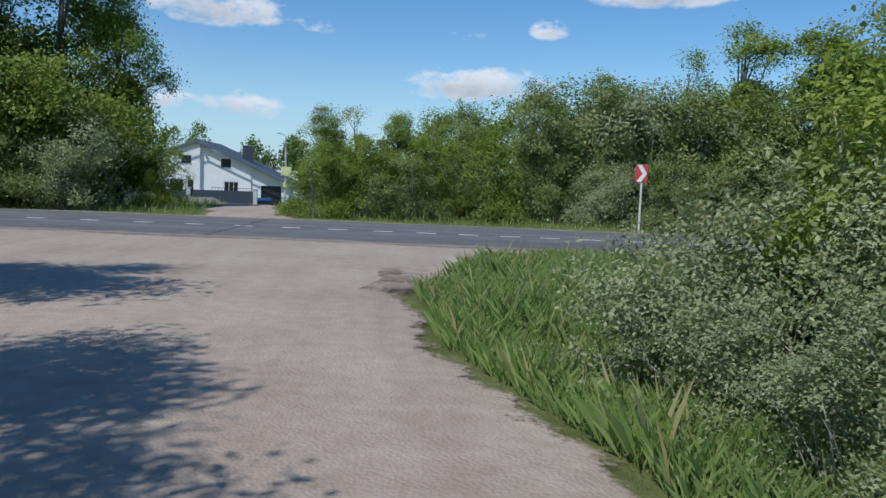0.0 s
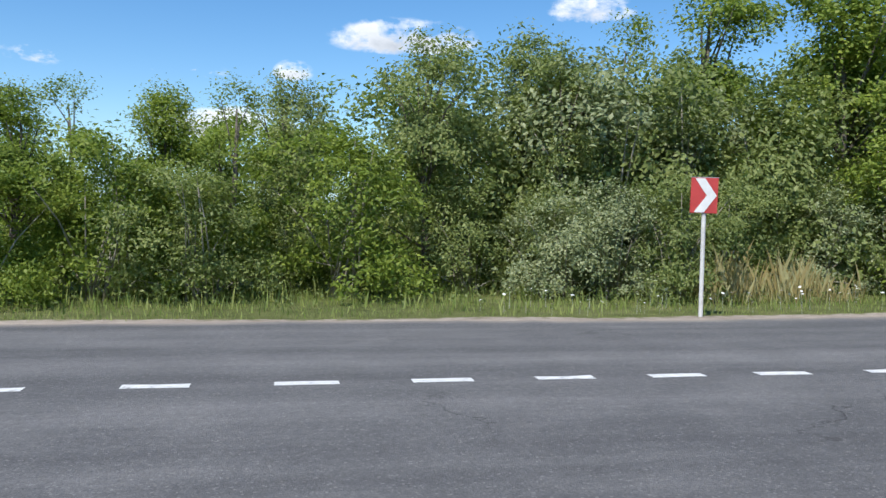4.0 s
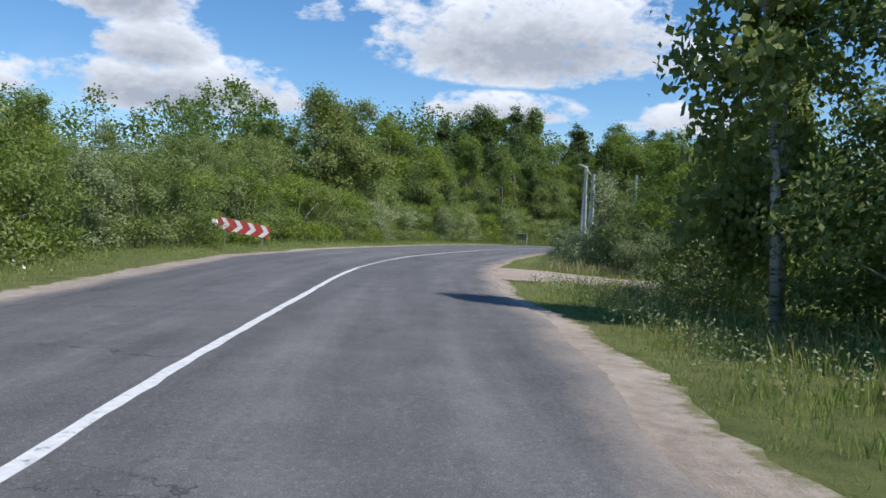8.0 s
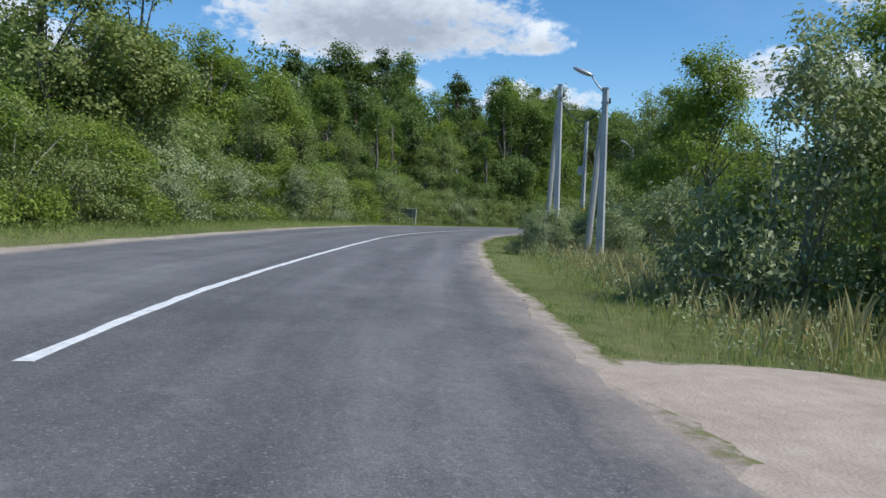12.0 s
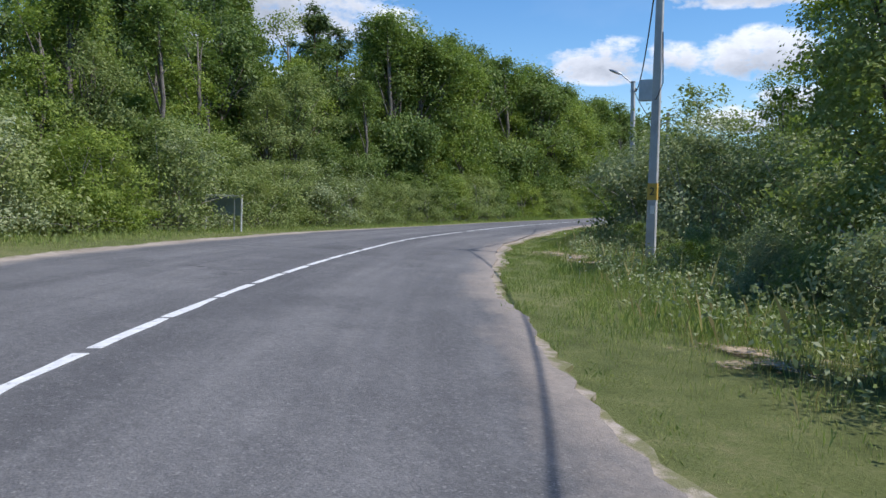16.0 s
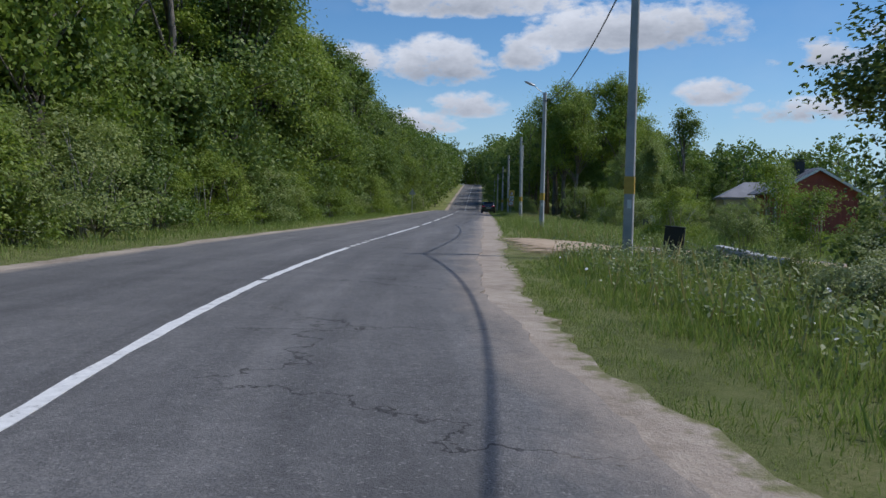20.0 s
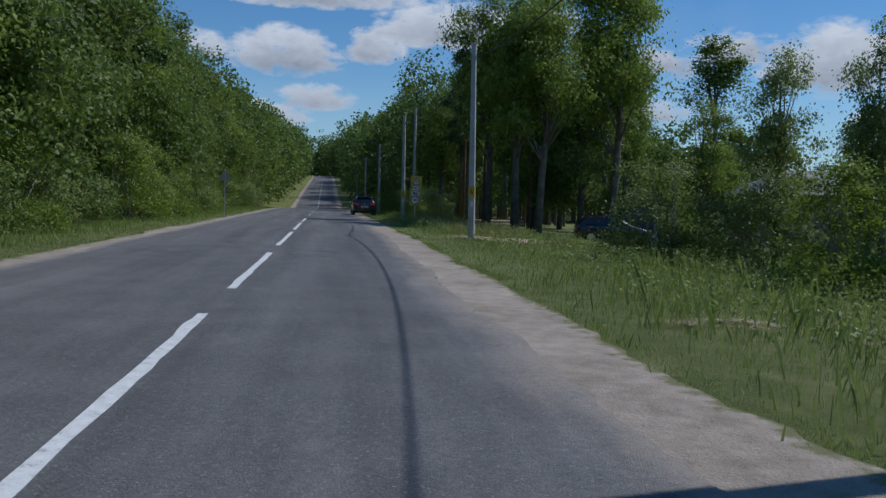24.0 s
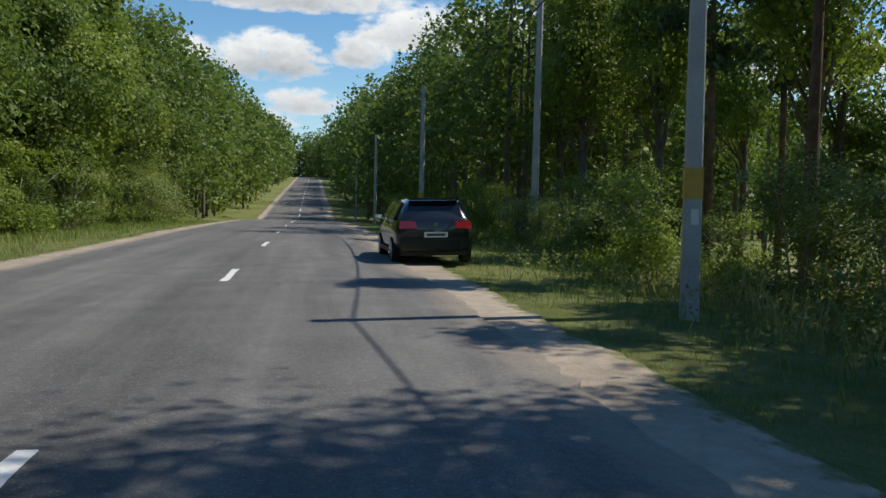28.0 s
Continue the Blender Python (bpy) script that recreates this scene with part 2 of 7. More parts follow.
    h = n.math("SUBTRACT", n.math("ADD", grit, n.math("MULTIPLY", coarse, 0.8)), n.math("MULTIPLY", crack, 1.5))
    surface(n, col, 0.88, n.bump(h, 0.8, 0.014), 0.0, 0.3)
    return m


def shoulder_material():
    """Sandy grit that thins out into dry turf on its outer side."""
    m, n = fresh("shoulder_grit")
    p = position(n)
    rim = n.add("ShaderNodeSeparateXYZ")
    n.link(n.add("ShaderNodeUVMap", uv_map="rim").outputs[0], rim.inputs[0])
    big, mid, fine = n.noise(p, 0.55, 5), n.noise(p, 5.0, 5, 0.62), n.noise(p, 34.0, 4, 0.7)
    f = n.math("ADD", n.math("MULTIPLY", big, 0.4), n.math("ADD", n.math("MULTIPLY", mid, 0.35), n.math("MULTIPLY", fine, 0.25)))
    col = n.ramp(f, [(0.38, (0.26, 0.215, 0.17)), (0.5, (0.385, 0.322, 0.262)), (0.62, (0.49, 0.42, 0.345))])
    stone = n.ramp(fine, [(0.60, (0.0, 0.0, 0.0)), (0.72, (1.0, 1.0, 1.0))])
    col = n.mix(n.math("MULTIPLY", stone, 0.45), col, (0.15, 0.135, 0.12))
    near = n.math("MINIMUM", rim.outputs["X"], 9.0)
    turf = n.math("SUBTRACT", 1.0, n.math("MULTIPLY", n.math("ADD", near, n.math("MULTIPLY", n.math("SUBTRACT", mid, 0.5), 0.8)), 7.5), True)
    col = n.mix(n.math("MULTIPLY", turf, 0.85), col, (0.17, 0.175, 0.068))
    surface(n, col, 0.93, n.bump(n.math("ADD", mid, fine), 0.7, 0.03), 0.0, 0.22)
    return m


def gravel_material(name, a, b, c, slope=7.0, rag=1.0):
    m, n = fresh(name)
    p = position(n)
    big, mid = n.noise(p, 0.45, 5), n.noise(p, 5.0, 4)
    stones = n.add("ShaderNodeTexVoronoi", i_Scale=38.0)
    n.link(p, stones.inputs["Vector"])
    track = n.add("ShaderNodeMapping", i_Scale=(1.6, 0.16, 1.0), i_Rotation=(0.0, 0.0, 0.12))
    n.link(p, track.inputs["Vector"])
    f = n.math("ADD", n.math("MULTIPLY", big, 0.36), n.math("ADD", n.math("MULTIPLY", mid, 0.34), n.math("MULTIPLY", n.noise(track.outputs[0], 1.0, 5, 0.6), 0.30)))
    col = n.ramp(f, [(0.34, a), (0.52, b), (0.68, c)])
    bits = n.ramp(n.noise(p, 26.0, 4, 0.7), [(0.60, (0.0, 0.0, 0.0)), (0.72, (1.0, 1.0, 1.0))])
    col = n.mix(n.math("MULTIPLY", bits, 0.3), col, (0.17, 0.14, 0.11))
    h = n.math("ADD", n.math("MULTIPLY", stones.outputs["Distance"], -0.5), mid)
    b = surface(n, col, 0.92, n.bump(h, 0.5, 0.025), 0.0, 0.25)
    rim = n.add("ShaderNodeSeparateXYZ")
    n.link(n.add("ShaderNodeUVMap", uv_map="rim").outputs[0], rim.inputs[0])
    ragged = n.math("ADD", n.math("MULTIPLY", n.math("SUBTRACT", n.noise(p, 2.4, 6, 0.68), 0.5), 5.5 * rag), n.math("MULTIPLY", n.math("SUBTRACT", n.noise(p, 22.0, 3), 0.5), 2.6 * rag))
    n.link(n.math("SUBTRACT", n.math("ADD", n.math("MULTIPLY", rim.outputs["X"], slope), ragged), 0.75 * rag, True), b.inputs["Alpha"])
    return m


def ground_material():
    m, n = fresh("meadow_soil")
    p = position(n)
    big, mid, fine = n.noise(p, 0.16, 5), n.noise(p, 2.2, 5), n.noise(p, 30.0, 4)
    tiny = n.noise(p, 140.0, 3, 0.7)
    f = n.math("ADD", n.math("MULTIPLY", big, 0.28), n.math("ADD", n.math("MULTIPLY", mid, 0.30), n.math("ADD", n.math("MULTIPLY", fine, 0.24), n.math("MULTIPLY", tiny, 0.18))))
    col = n.ramp(f, [(0.40, (0.110, 0.130, 0.040)), (0.5, (0.18, 0.205, 0.066)), (0.60, (0.28, 0.27, 0.12))])
    surface(n, col, 0.95, n.bump(n.math("ADD", tiny, n.math("ADD", mid, fine)), 0.7, 0.06), 0.0, 0.2)
    return m


def leaf_material(name, dark, mid, light, through=0.35):
    m, n = fresh(name)
    rnd = n.add("ShaderNodeNewGeometry").outputs["Random Per Island"]
    each = n.add("ShaderNodeObjectInfo").outputs["Random"]
    tone = n.noise(position(n), 0.55, 3)
    f = n.math("ADD", n.math("MULTIPLY", rnd, 0.55), n.math("ADD", n.math("MULTIPLY", tone, 0.5), n.math("MULTIPLY", each, 0.25)))
    col = n.ramp(f, [(0.22, dark), (0.58, mid), (0.98, light)])
    b = n.add("ShaderNodeBsdfPrincipled", i_Roughness=0.55)
    b.inputs["Specular IOR Level"].default_value = 0.35
    n.link(col, b.inputs["Base Color"])
    t = n.add("ShaderNodeBsdfTranslucent")
    warm = n.mix(0.42, col, (0.22, 0.34, 0.035))
    n.link(warm, t.inputs["Color"])
    mx = n.add("ShaderNodeMixShader", i_0=through)
    n.link(b.outputs[0], mx.inputs[1])
    n.link(t.outputs[0], mx.inputs[2])
    o = n.add("ShaderNodeOutputMaterial")
    n.link(mx.outputs[0], o.inputs["Surface"])
    return m


def birch_material():
    m, n = fresh("birch_bark")
    co = n.add("ShaderNodeTexCoord").outputs["Object"]
    st = n.add("ShaderNodeMapping", i_Scale=(1.0, 1.0, 5.0))
    n.link(co, st.inputs["Vector"])
    marks = n.noise(st.outputs[0], 3.2, 5, 0.7)
    col = n.ramp(marks, [(0.38, (0.05, 0.045, 0.04)), (0.47, (0.50, 0.48, 0.44)), (0.7, (0.72, 0.70, 0.66))])
    surface(n, col, 0.8, n.bump(marks, 0.4, 0.02))
    return m


def paint_material():
    m, n = fresh("road_paint")
    p = position(n)
    worn = n.noise(p, 9.0, 6, 0.75)
    col = n.ramp(worn, [(0.31, (0.20, 0.20, 0.20)), (0.41, (0.62, 0.62, 0.61)), (0.7, (0.83, 0.83, 0.81))])
    surface(n, col, 0.7, n.bump(n.noise(p, 60.0, 3), 0.3, 0.006))
    return m


def plain(name, color, rough=0.5, metal=0.0, spec=0.5, coat=0.0):
    """Smooth factory paint, plastic or metal, with faint dirt."""
    m, n = fresh(name)
    co = n.add("ShaderNodeTexCoord").outputs["Object"]
    dirt = n.noise(co, 4.0, 5, 0.65)
    col = n.ramp(dirt, [(0.35, tuple(0.82 * c for c in color)), (0.6, color)])
    b = surface(n, col, n.math("ADD", rough - 0.05, n.math("MULTIPLY", dirt, 0.12)), None, metal, spec)
    b.inputs["Coat Weight"].default_value = coat
    return m


def glass(name, tint):
    m, n = fresh(name)
    b = surface(n, tint, 0.06, None, 0.0, 0.4)
    b.inputs["Coat Weight"].default_value = 0.15
    return m


MAT = {
    "asphalt": asphalt_material(),
    "sand": gravel_material("sandy_gravel", (0.29, 0.228, 0.175), (0.385, 0.312, 0.250), (0.47, 0.395, 0.325)),
    "soil": gravel_material("trodden_soil", (0.17, 0.135, 0.10), (0.24, 0.19, 0.145), (0.33, 0.27, 0.21), 1.6, 0.7),
    "shoulder": shoulder_material(),
    "mound": gravel_material("orange_sand", (0.36, 0.26, 0.165), (0.48, 0.36, 0.245), (0.58, 0.46, 0.33)),
    "barespot": gravel_material("bare_sand", (0.34, 0.25, 0.165), (0.45, 0.345, 0.24), (0.54, 0.43, 0.315), 1.6, 1.0),
    "greygravel": gravel_material("grey_gravel", (0.13, 0.125, 0.125), (0.19, 0.185, 0.18), (0.27, 0.26, 0.25)),
    "ground": ground_material(),
    "leaf_willow": leaf_material("willow_leaves", (0.123, 0.165, 0.046), (0.223, 0.274, 0.086), (0.367, 0.411, 0.151), 0.4),
    "leaf_maple": leaf_material("maple_leaves", (0.100, 0.158, 0.026), (0.202, 0.274, 0.044), (0.339, 0.404, 0.072), 0.42),
    "leaf_birch": leaf_material("birch_leaves", (0.123, 0.158, 0.044), (0.216, 0.260, 0.074), (0.346, 0.374, 0.123), 0.4),
    "leaf_dark": leaf_material("alder_leaves", (0.065, 0.107, 0.026), (0.126, 0.188, 0.044), (0.223, 0.288, 0.070), 0.35),
    "leaf_grey": leaf_material("grey_willow_leaves", (0.165, 0.202, 0.093), (0.288, 0.332, 0.165), (0.460, 0.497, 0.281), 0.35),
    "leaf_pine": leaf_material("pine_needles", (0.044, 0.074, 0.032), (0.079, 0.123, 0.046), (0.137, 0.188, 0.065), 0.2),
    "grass": leaf_material("grass_blades", (0.135, 0.200, 0.042), (0.265, 0.345, 0.088), (0.470, 0.505, 0.180), 0.4),
    "lush": leaf_material("lush_grass_blades", (0.110, 0.190, 0.042), (0.235, 0.340, 0.090), (0.450, 0.520, 0.210), 0.42),
    "burdock": leaf_material("burdock_leaves", (0.17, 0.26, 0.08), (0.28, 0.39, 0.14), (0.42, 0.52, 0.24), 0.3),
    "whitewash": mottled("whitewashed_block", (0.66, 0.66, 0.64), (0.82, 0.82, 0.80), 1.0, 40.0, 0.9, 0.4, 0.008),
    "straw": leaf_material("dry_grass", (0.288, 0.223, 0.086), (0.446, 0.353, 0.158), (0.550, 0.518, 0.274)),
    "flower": plain("daisy_petals", (0.80, 0.80, 0.76), 0.7),
    "bark": mottled("grey_bark", (0.085, 0.072, 0.058), (0.20, 0.175, 0.145), 4.0, 30.0, 0.9, 0.8, 0.03),
    "stick": mottled("pale_stems", (0.22, 0.20, 0.16), (0.40, 0.37, 0.31), 4.0, 30.0, 0.9, 0.4, 0.01),
    "pinebark": mottled("pine_bark", (0.10, 0.06, 0.04), (0.25, 0.145, 0.085), 4.0, 30.0, 0.9, 0.8, 0.03),
    "birch": birch_material(),
    "paint": paint_material(),
    "tar": mottled("bitumen_seal", (0.045, 0.045, 0.048), (0.08, 0.08, 0.084), 4.0, 60.0, 0.6, 0.3, 0.005),
    "concrete": mottled("pole_concrete", (0.36, 0.36, 0.36), (0.52, 0.52, 0.51), 2.0, 45.0, 0.85, 0.35, 0.006),
    "yellow": plain("ochre_paint", (0.62, 0.40, 0.07), 0.6),
    "black": plain("black_paint", (0.025, 0.025, 0.027), 0.5),
    "signred": plain("sign_red", (0.52, 0.055, 0.05), 0.45),
    "signwhite": plain("sign_white", (0.78, 0.78, 0.76), 0.45),
    "signyellow": plain("sign_yellow", (0.70, 0.46, 0.075), 0.5),
    "notice": plain("pale_yellow_sheet", (0.72, 0.74, 0.38), 0.5),
    "steel": plain("galvanised_steel", (0.48, 0.49, 0.50), 0.45, 0.7),
    "postwhite": mottled("white_post_paint", (0.55, 0.54, 0.51), (0.78, 0.77, 0.74), 6.0, 40.0, 0.7, 0.2, 0.004),
    "render": mottled("white_render", (0.80, 0.80, 0.79), (0.88, 0.88, 0.87), 0.8, 50.0, 0.9, 0.2, 0.006),
    "slate": mottled("blue_grey_metal_roof", (0.115, 0.15, 0.19), (0.165, 0.21, 0.255), 0.8, 20.0, 0.4, 0.1, 0.004, 0.3),
    "fence": plain("slate_fence_panel", (0.062, 0.078, 0.10), 0.45, 0.2),
    "block": mottled("grey_block", (0.45, 0.45, 0.45), (0.62, 0.62, 0.62), 1.0, 40.0, 0.9, 0.4, 0.008),
    "shed": mottled("shed_boards", (0.10, 0.105, 0.115), (0.17, 0.175, 0.185), 1.2, 25.0, 0.7, 0.3, 0.006),
    "redwall": mottled("red_cladding", (0.23, 0.055, 0.040), (0.34, 0.085, 0.06), 0.9, 25.0, 0.75, 0.3, 0.006),
    "tanwall": mottled("tan_render", (0.40, 0.33, 0.25), (0.52, 0.45, 0.35), 0.9, 25.0, 0.9, 0.3, 0.006),
    "greyroof": mottled("grey_sheet_roof", (0.16, 0.16, 0.17), (0.27, 0.27, 0.28), 0.8, 20.0, 0.6, 0.3, 0.006, 0.1),
    "boardface": mottled("faded_board_face", (0.13, 0.155, 0.145), (0.21, 0.24, 0.225), 1.5, 30.0, 0.35, 0.1, 0.003),
    "glass": glass("window_glass", (0.025, 0.03, 0.036)),
    "carglass": glass("tinted_car_glass", (0.012, 0.016, 0.022)),
    "carblack": plain("black_car_paint", (0.012, 0.013, 0.017), 0.22, 0.2, 0.5, 0.9),
    "carblue": plain("dark_blue_car_paint", (0.018, 0.022, 0.036), 0.22, 0.3, 0.5, 0.9),
    "rubber": plain("tyre_rubber", (0.02, 0.02, 0.02), 0.85),
    "alloy": plain("wheel_alloy", (0.55, 0.55, 0.57), 0.3, 0.9),
    "taillight": plain("red_lamp_plastic", (0.42, 0.02, 0.02), 0.2, 0.0, 0.6, 0.8),
    "chrome": plain("chrome", (0.75, 0.76, 0.78), 0.12, 1.0),
    "blue": plain("blue_plastic", (0.04, 0.14, 0.36), 0.45),
    "wood": mottled("weathered_planks", (0.22, 0.17, 0.12), (0.40, 0.33, 0.24), 3.0, 30.0, 0.9, 0.5, 0.01),
    "wire": plain("cable", (0.03, 0.03, 0.032), 0.6),
}


# ---------------------------------------------------------------- mesh helpers
def mesh_object(name, verts, faces, material, parent=None, label="", smooth=False):
    me = bpy.data.meshes.new(name)
    me.from_pydata([tuple(v) for v in verts], [], [tuple(f) for f in faces])
    if smooth:
        me.polygons.foreach_set("use_smooth", [True] * len(me.polygons))
    for mt in material if isinstance(material, list) else [material]:
        me.materials.append(MAT[mt])
    ob = new(name, me)
    if parent is not None:
        ob.parent = parent
    return tagged(ob, label)


def part(name, bm, material, parent=None, label="", smooth=False):
    me = bpy.data.meshes.new(name)
    bmesh.ops.recalc_face_normals(bm, faces=bm.faces)
    bm.to_mesh(me)
    bm.free()
    if smooth:
        me.polygons.foreach_set("use_smooth", [True] * len(me.polygons))
    me.materials.append(MAT[material])
    ob = new(name, me)
    if parent is not None:
        ob.parent = parent
    return tagged(ob, label)


def thing(name, m, label, category, group="", kind=""):
    ob = new(name)
    ob.empty_display_size = 0.2
    ob.matrix_basis = m
    return tagged(ob, label, category, group, kind)


def box(size, at=(0, 0, 0), bevel=0.0, bm=None, turn=None):
    """A box standing on its base centre at the given place."""
    bm = bm or bmesh.new()
    m = Matrix.Translation(at) @ (turn or Matrix()) @ Matrix.Translation((0, 0, size[2] / 2)) @ Matrix.Diagonal((*size, 1))
    made = bmesh.ops.create_cube(bm, size=1.0, matrix=m)["verts"]
    if bevel:
        edges = {e for v in made for e in v.link_edges}
        bmesh.ops.bevel(bm, geom=list(edges), offset=bevel, segments=2, affect="EDGES")
    return bm


def prism(outline, depth, axis="y", bm=None, bevel=0.0):
    """A polygon in x,z pushed through by depth along y (centred), or in x,y along z from 0."""
    bm = bm or bmesh.new()
    if axis == "y":
        ring = [bm.verts.new((x, -depth / 2, z)) for x, z in outline]
        push = (0, depth, 0)
    else:
        ring = [bm.verts.new((x, y, 0)) for x, y in outline]
        push = (0, 0, depth)
    f = bm.faces.new(ring)
    ext = bmesh.ops.extrude_face_region(bm, geom=[f])["geom"]
    bmesh.ops.translate(bm, verts=[g for g in ext if isinstance(g, bmesh.types.BMVert)], vec=push)
    if bevel:
        bmesh.ops.bevel(bm, geom=list(bm.edges), offset=bevel, segments=2, affect="EDGES")
    return bm


def tube(points, radii, sides=8, verts=None, faces=None, close=True):
    """A tapered tube along points; appends to verts and faces."""
    verts = [] if verts is None else verts
    faces = [] if faces is None else faces
    base = len(verts)
    pts = [Vector(q) for q in points]
    for i, (q, r) in enumerate(zip(pts, radii)):
        d = (pts[min(i + 1, len(pts) - 1)] - pts[max(i - 1, 0)]).normalized()
        a = d.orthogonal().normalized() if abs(d.z) < 0.9 else Vector((1, 0, 0))
        a = (a - d * a.dot(d)).normalized()
        b = d.cross(a)
        for k in range(sides):
            t = 2 * math.pi * k / sides
            verts.append(q + (a * math.cos(t) + b * math.sin(t)) * r)
    for i in range(len(pts) - 1):
        for k in range(sides):
            k2 = (k + 1) % sides
            faces.append((base + i * sides + k, base + i * sides + k2, base + (i + 1) * sides + k2, base + (i + 1) * sides + k))
    if close:
        faces.append(tuple(base + k for k in reversed(range(sides))))
        faces.append(tuple(base + (len(pts) - 1) * sides + k for k in range(sides)))
    return verts, faces


def cylinder(r, h, at=(0, 0, 0), sides=20, axis="z", r2=None, bm=None, bevel=0.0):
    bm = bm or bmesh.new()
    turn = {"z": Matrix(), "y": Matrix.Rotation(radians(90), 4, "X"), "x": Matrix.Rotation(radians(90), 4, "Y")}[axis]
    m = Matrix.Translation(at) @ turn
    made = bmesh.ops.create_cone(bm, cap_ends=True, segments=sides, radius1=r, radius2=r if r2 is None else r2, depth=h, matrix=m)["verts"]
    if bevel:
        bmesh.ops.bevel(bm, geom=list({e for v in made for e in v.link_edges if e.calc_face_angle(0) > 0.9}), offset=bevel, segments=2, affect="EDGES")
    return bm


# ---------------------------------------------------------------- the road's line
LINE = [(-160, 47), (-100, 38.5), (-60, 33.8), (-30, 30.6), (-12.5, 28.7), (-4, 27.5), (0.98, 26.6), (4.97, 25.82), (9.1, 25.56), (14.2, 25.0), (24.78, 23.05), (33.97, 21.03), (43.92, 17.66), (60.06, 10.38), (66.42, 7.0),
        (72.26, 3.17), (79.38, -2.43), (83.85, -6.3), (88.35, -11.15), (94.05, -17.6), (99, -23.95), (104.9, -32.95), (114, -47.9), (124.5, -64.9), (135, -81.7), (151, -107.3), (169, -135.9), (214, -207.3), (264, -287.3), (300, -344), (322, -370), (352, -390), (392, -402), (440, -408)]


def catmull(pts, step):
    out = []
    for i in range(1, len(pts) - 2):
        a, b, c, d = (np.array(pts[j], float) for j in (i - 1, i, i + 1, i + 2))
        n = max(2, int(np.linalg.norm(c - b) / step))
        for k in range(n):
            t = k / n
            out.append(0.5 * (2 * b + (c - a) * t + (2 * a - 5 * b + 4 * c - d) * t * t + (3 * b - a - 3 * c + d) * t ** 3))
    return np.array(out)


MID = catmull(LINE, 0.5)
for _ in range(30):
    MID[1:-1] = 0.25 * MID[:-2] + 0.5 * MID[1:-1] + 0.25 * MID[2:]
ARC = np.r_[0, np.cumsum(np.linalg.norm(np.diff(MID, axis=0), axis=1))]
TAN = np.gradient(MID, axis=0)
TAN /= np.linalg.norm(TAN, axis=1)[:, None]
LEFT = np.stack([-TAN[:, 1], TAN[:, 0]], 1)


def road_z(s):
    """The bend lies a little higher; far ahead the road dips and climbs the next hill."""
    s = np.asarray(s, float)
    d = np.clip(s - S_OF(154, -111.3), 0, 270)
    rise = np.interp(s, [S_OF(24, 23.3), S_OF(44, 17.9), S_OF(74, 2.2), S_OF(94, -17.5), S_OF(114, -48)], [0.0, 0.15, 0.15, 0.10, 0.0])
    return rise + np.where(d < 60, -0.00022 * d * d, -0.79 + 0.052 * (d - 60))


def bank(s, d):
    """The bend is tilted: its outer side lies higher."""
    tilt = np.interp(s, [S_OF(14, 24.9), S_OF(34, 21.3), S_OF(76, 0.7), S_OF(96, -19.7)], [0.0, 0.045, 0.045, 0.0])
    d = np.asarray(d, float)
    return tilt * (np.clip(d, -9, 8) + 1.9) * (1 - smooth(np.abs(d), 9, 20))


def S_OF(x, y):
    return float(ARC[np.argmin(((MID - (x, y)) ** 2).sum(1))])


def sd(x, y):
    """Arc length and distance to the left of the road's line for arrays of places."""
    q = np.stack([np.asarray(x, float), np.asarray(y, float)], -1).reshape(-1, 2)
    coarse, steps = MID[::24], np.arange(-24, 25, 4)
    near = np.empty(len(q), int)
    for i in range(0, len(q), 8000):
        c = q[i:i + 8000]
        first = ((c[:, None] - coarse[None]) ** 2).sum(-1).argmin(1) * 24
        tries = np.clip(first[:, None] + steps, 0, len(MID) - 1)
        best = ((c[:, None] - MID[tries]) ** 2).sum(-1).argmin(1)
        near[i:i + 8000] = tries[np.arange(len(c)), best]
    s = ARC[near] + ((q - MID[near]) * TAN[near]).sum(1)
    d = ((q - MID[near]) * LEFT[near]).sum(1)
    return s, d


def at_road(s, d, z=0.0):
    x = np.interp(s, ARC, MID[:, 0]) + d * np.interp(s, ARC, LEFT[:, 0])
    y = np.interp(s, ARC, MID[:, 1]) + d * np.interp(s, ARC, LEFT[:, 1])
    return x, y


S_BEND = S_OF(60, 11.7)


def half_left(s):
    return 3.97 + 0.0 * np.asarray(s, float)


def half_right(s):
    return np.interp(s, [112, 116, 119, 123, 129, 134, 142, 163, 170, 178, 189, 200, 216, 225, 240, 252, 262, 275, 310], [3.7, 3.75, 4.1, 4.3, 4.05, 4.15, 3.85, 3.55, 3.45, 3.2, 2.95, 3.0, 3.1, 3.25, 3.25, 3.08, 3.12, 3.35, 3.4])


def verge_right(s):
    """Width of the bare gravel edge on the right."""
    return np.interp(s, [110, 116, 123, 129, 134, 142, 163, 178, 182, 189, 200, 216, 222, 251, 256, 270, 295], [0.9, 0.65, 0.45, 0.4, 0.5, 0.35, 0.22, 0.14, 0.12, 0.25, 0.4, 0.5, 0.62, 0.95, 1.05, 0.9, 0.75])


def smooth(v, a, b):
    t = np.clip((np.asarray(v, float) - a) / (b - a), 0, 1)
    return t * t * (3 - 2 * t)


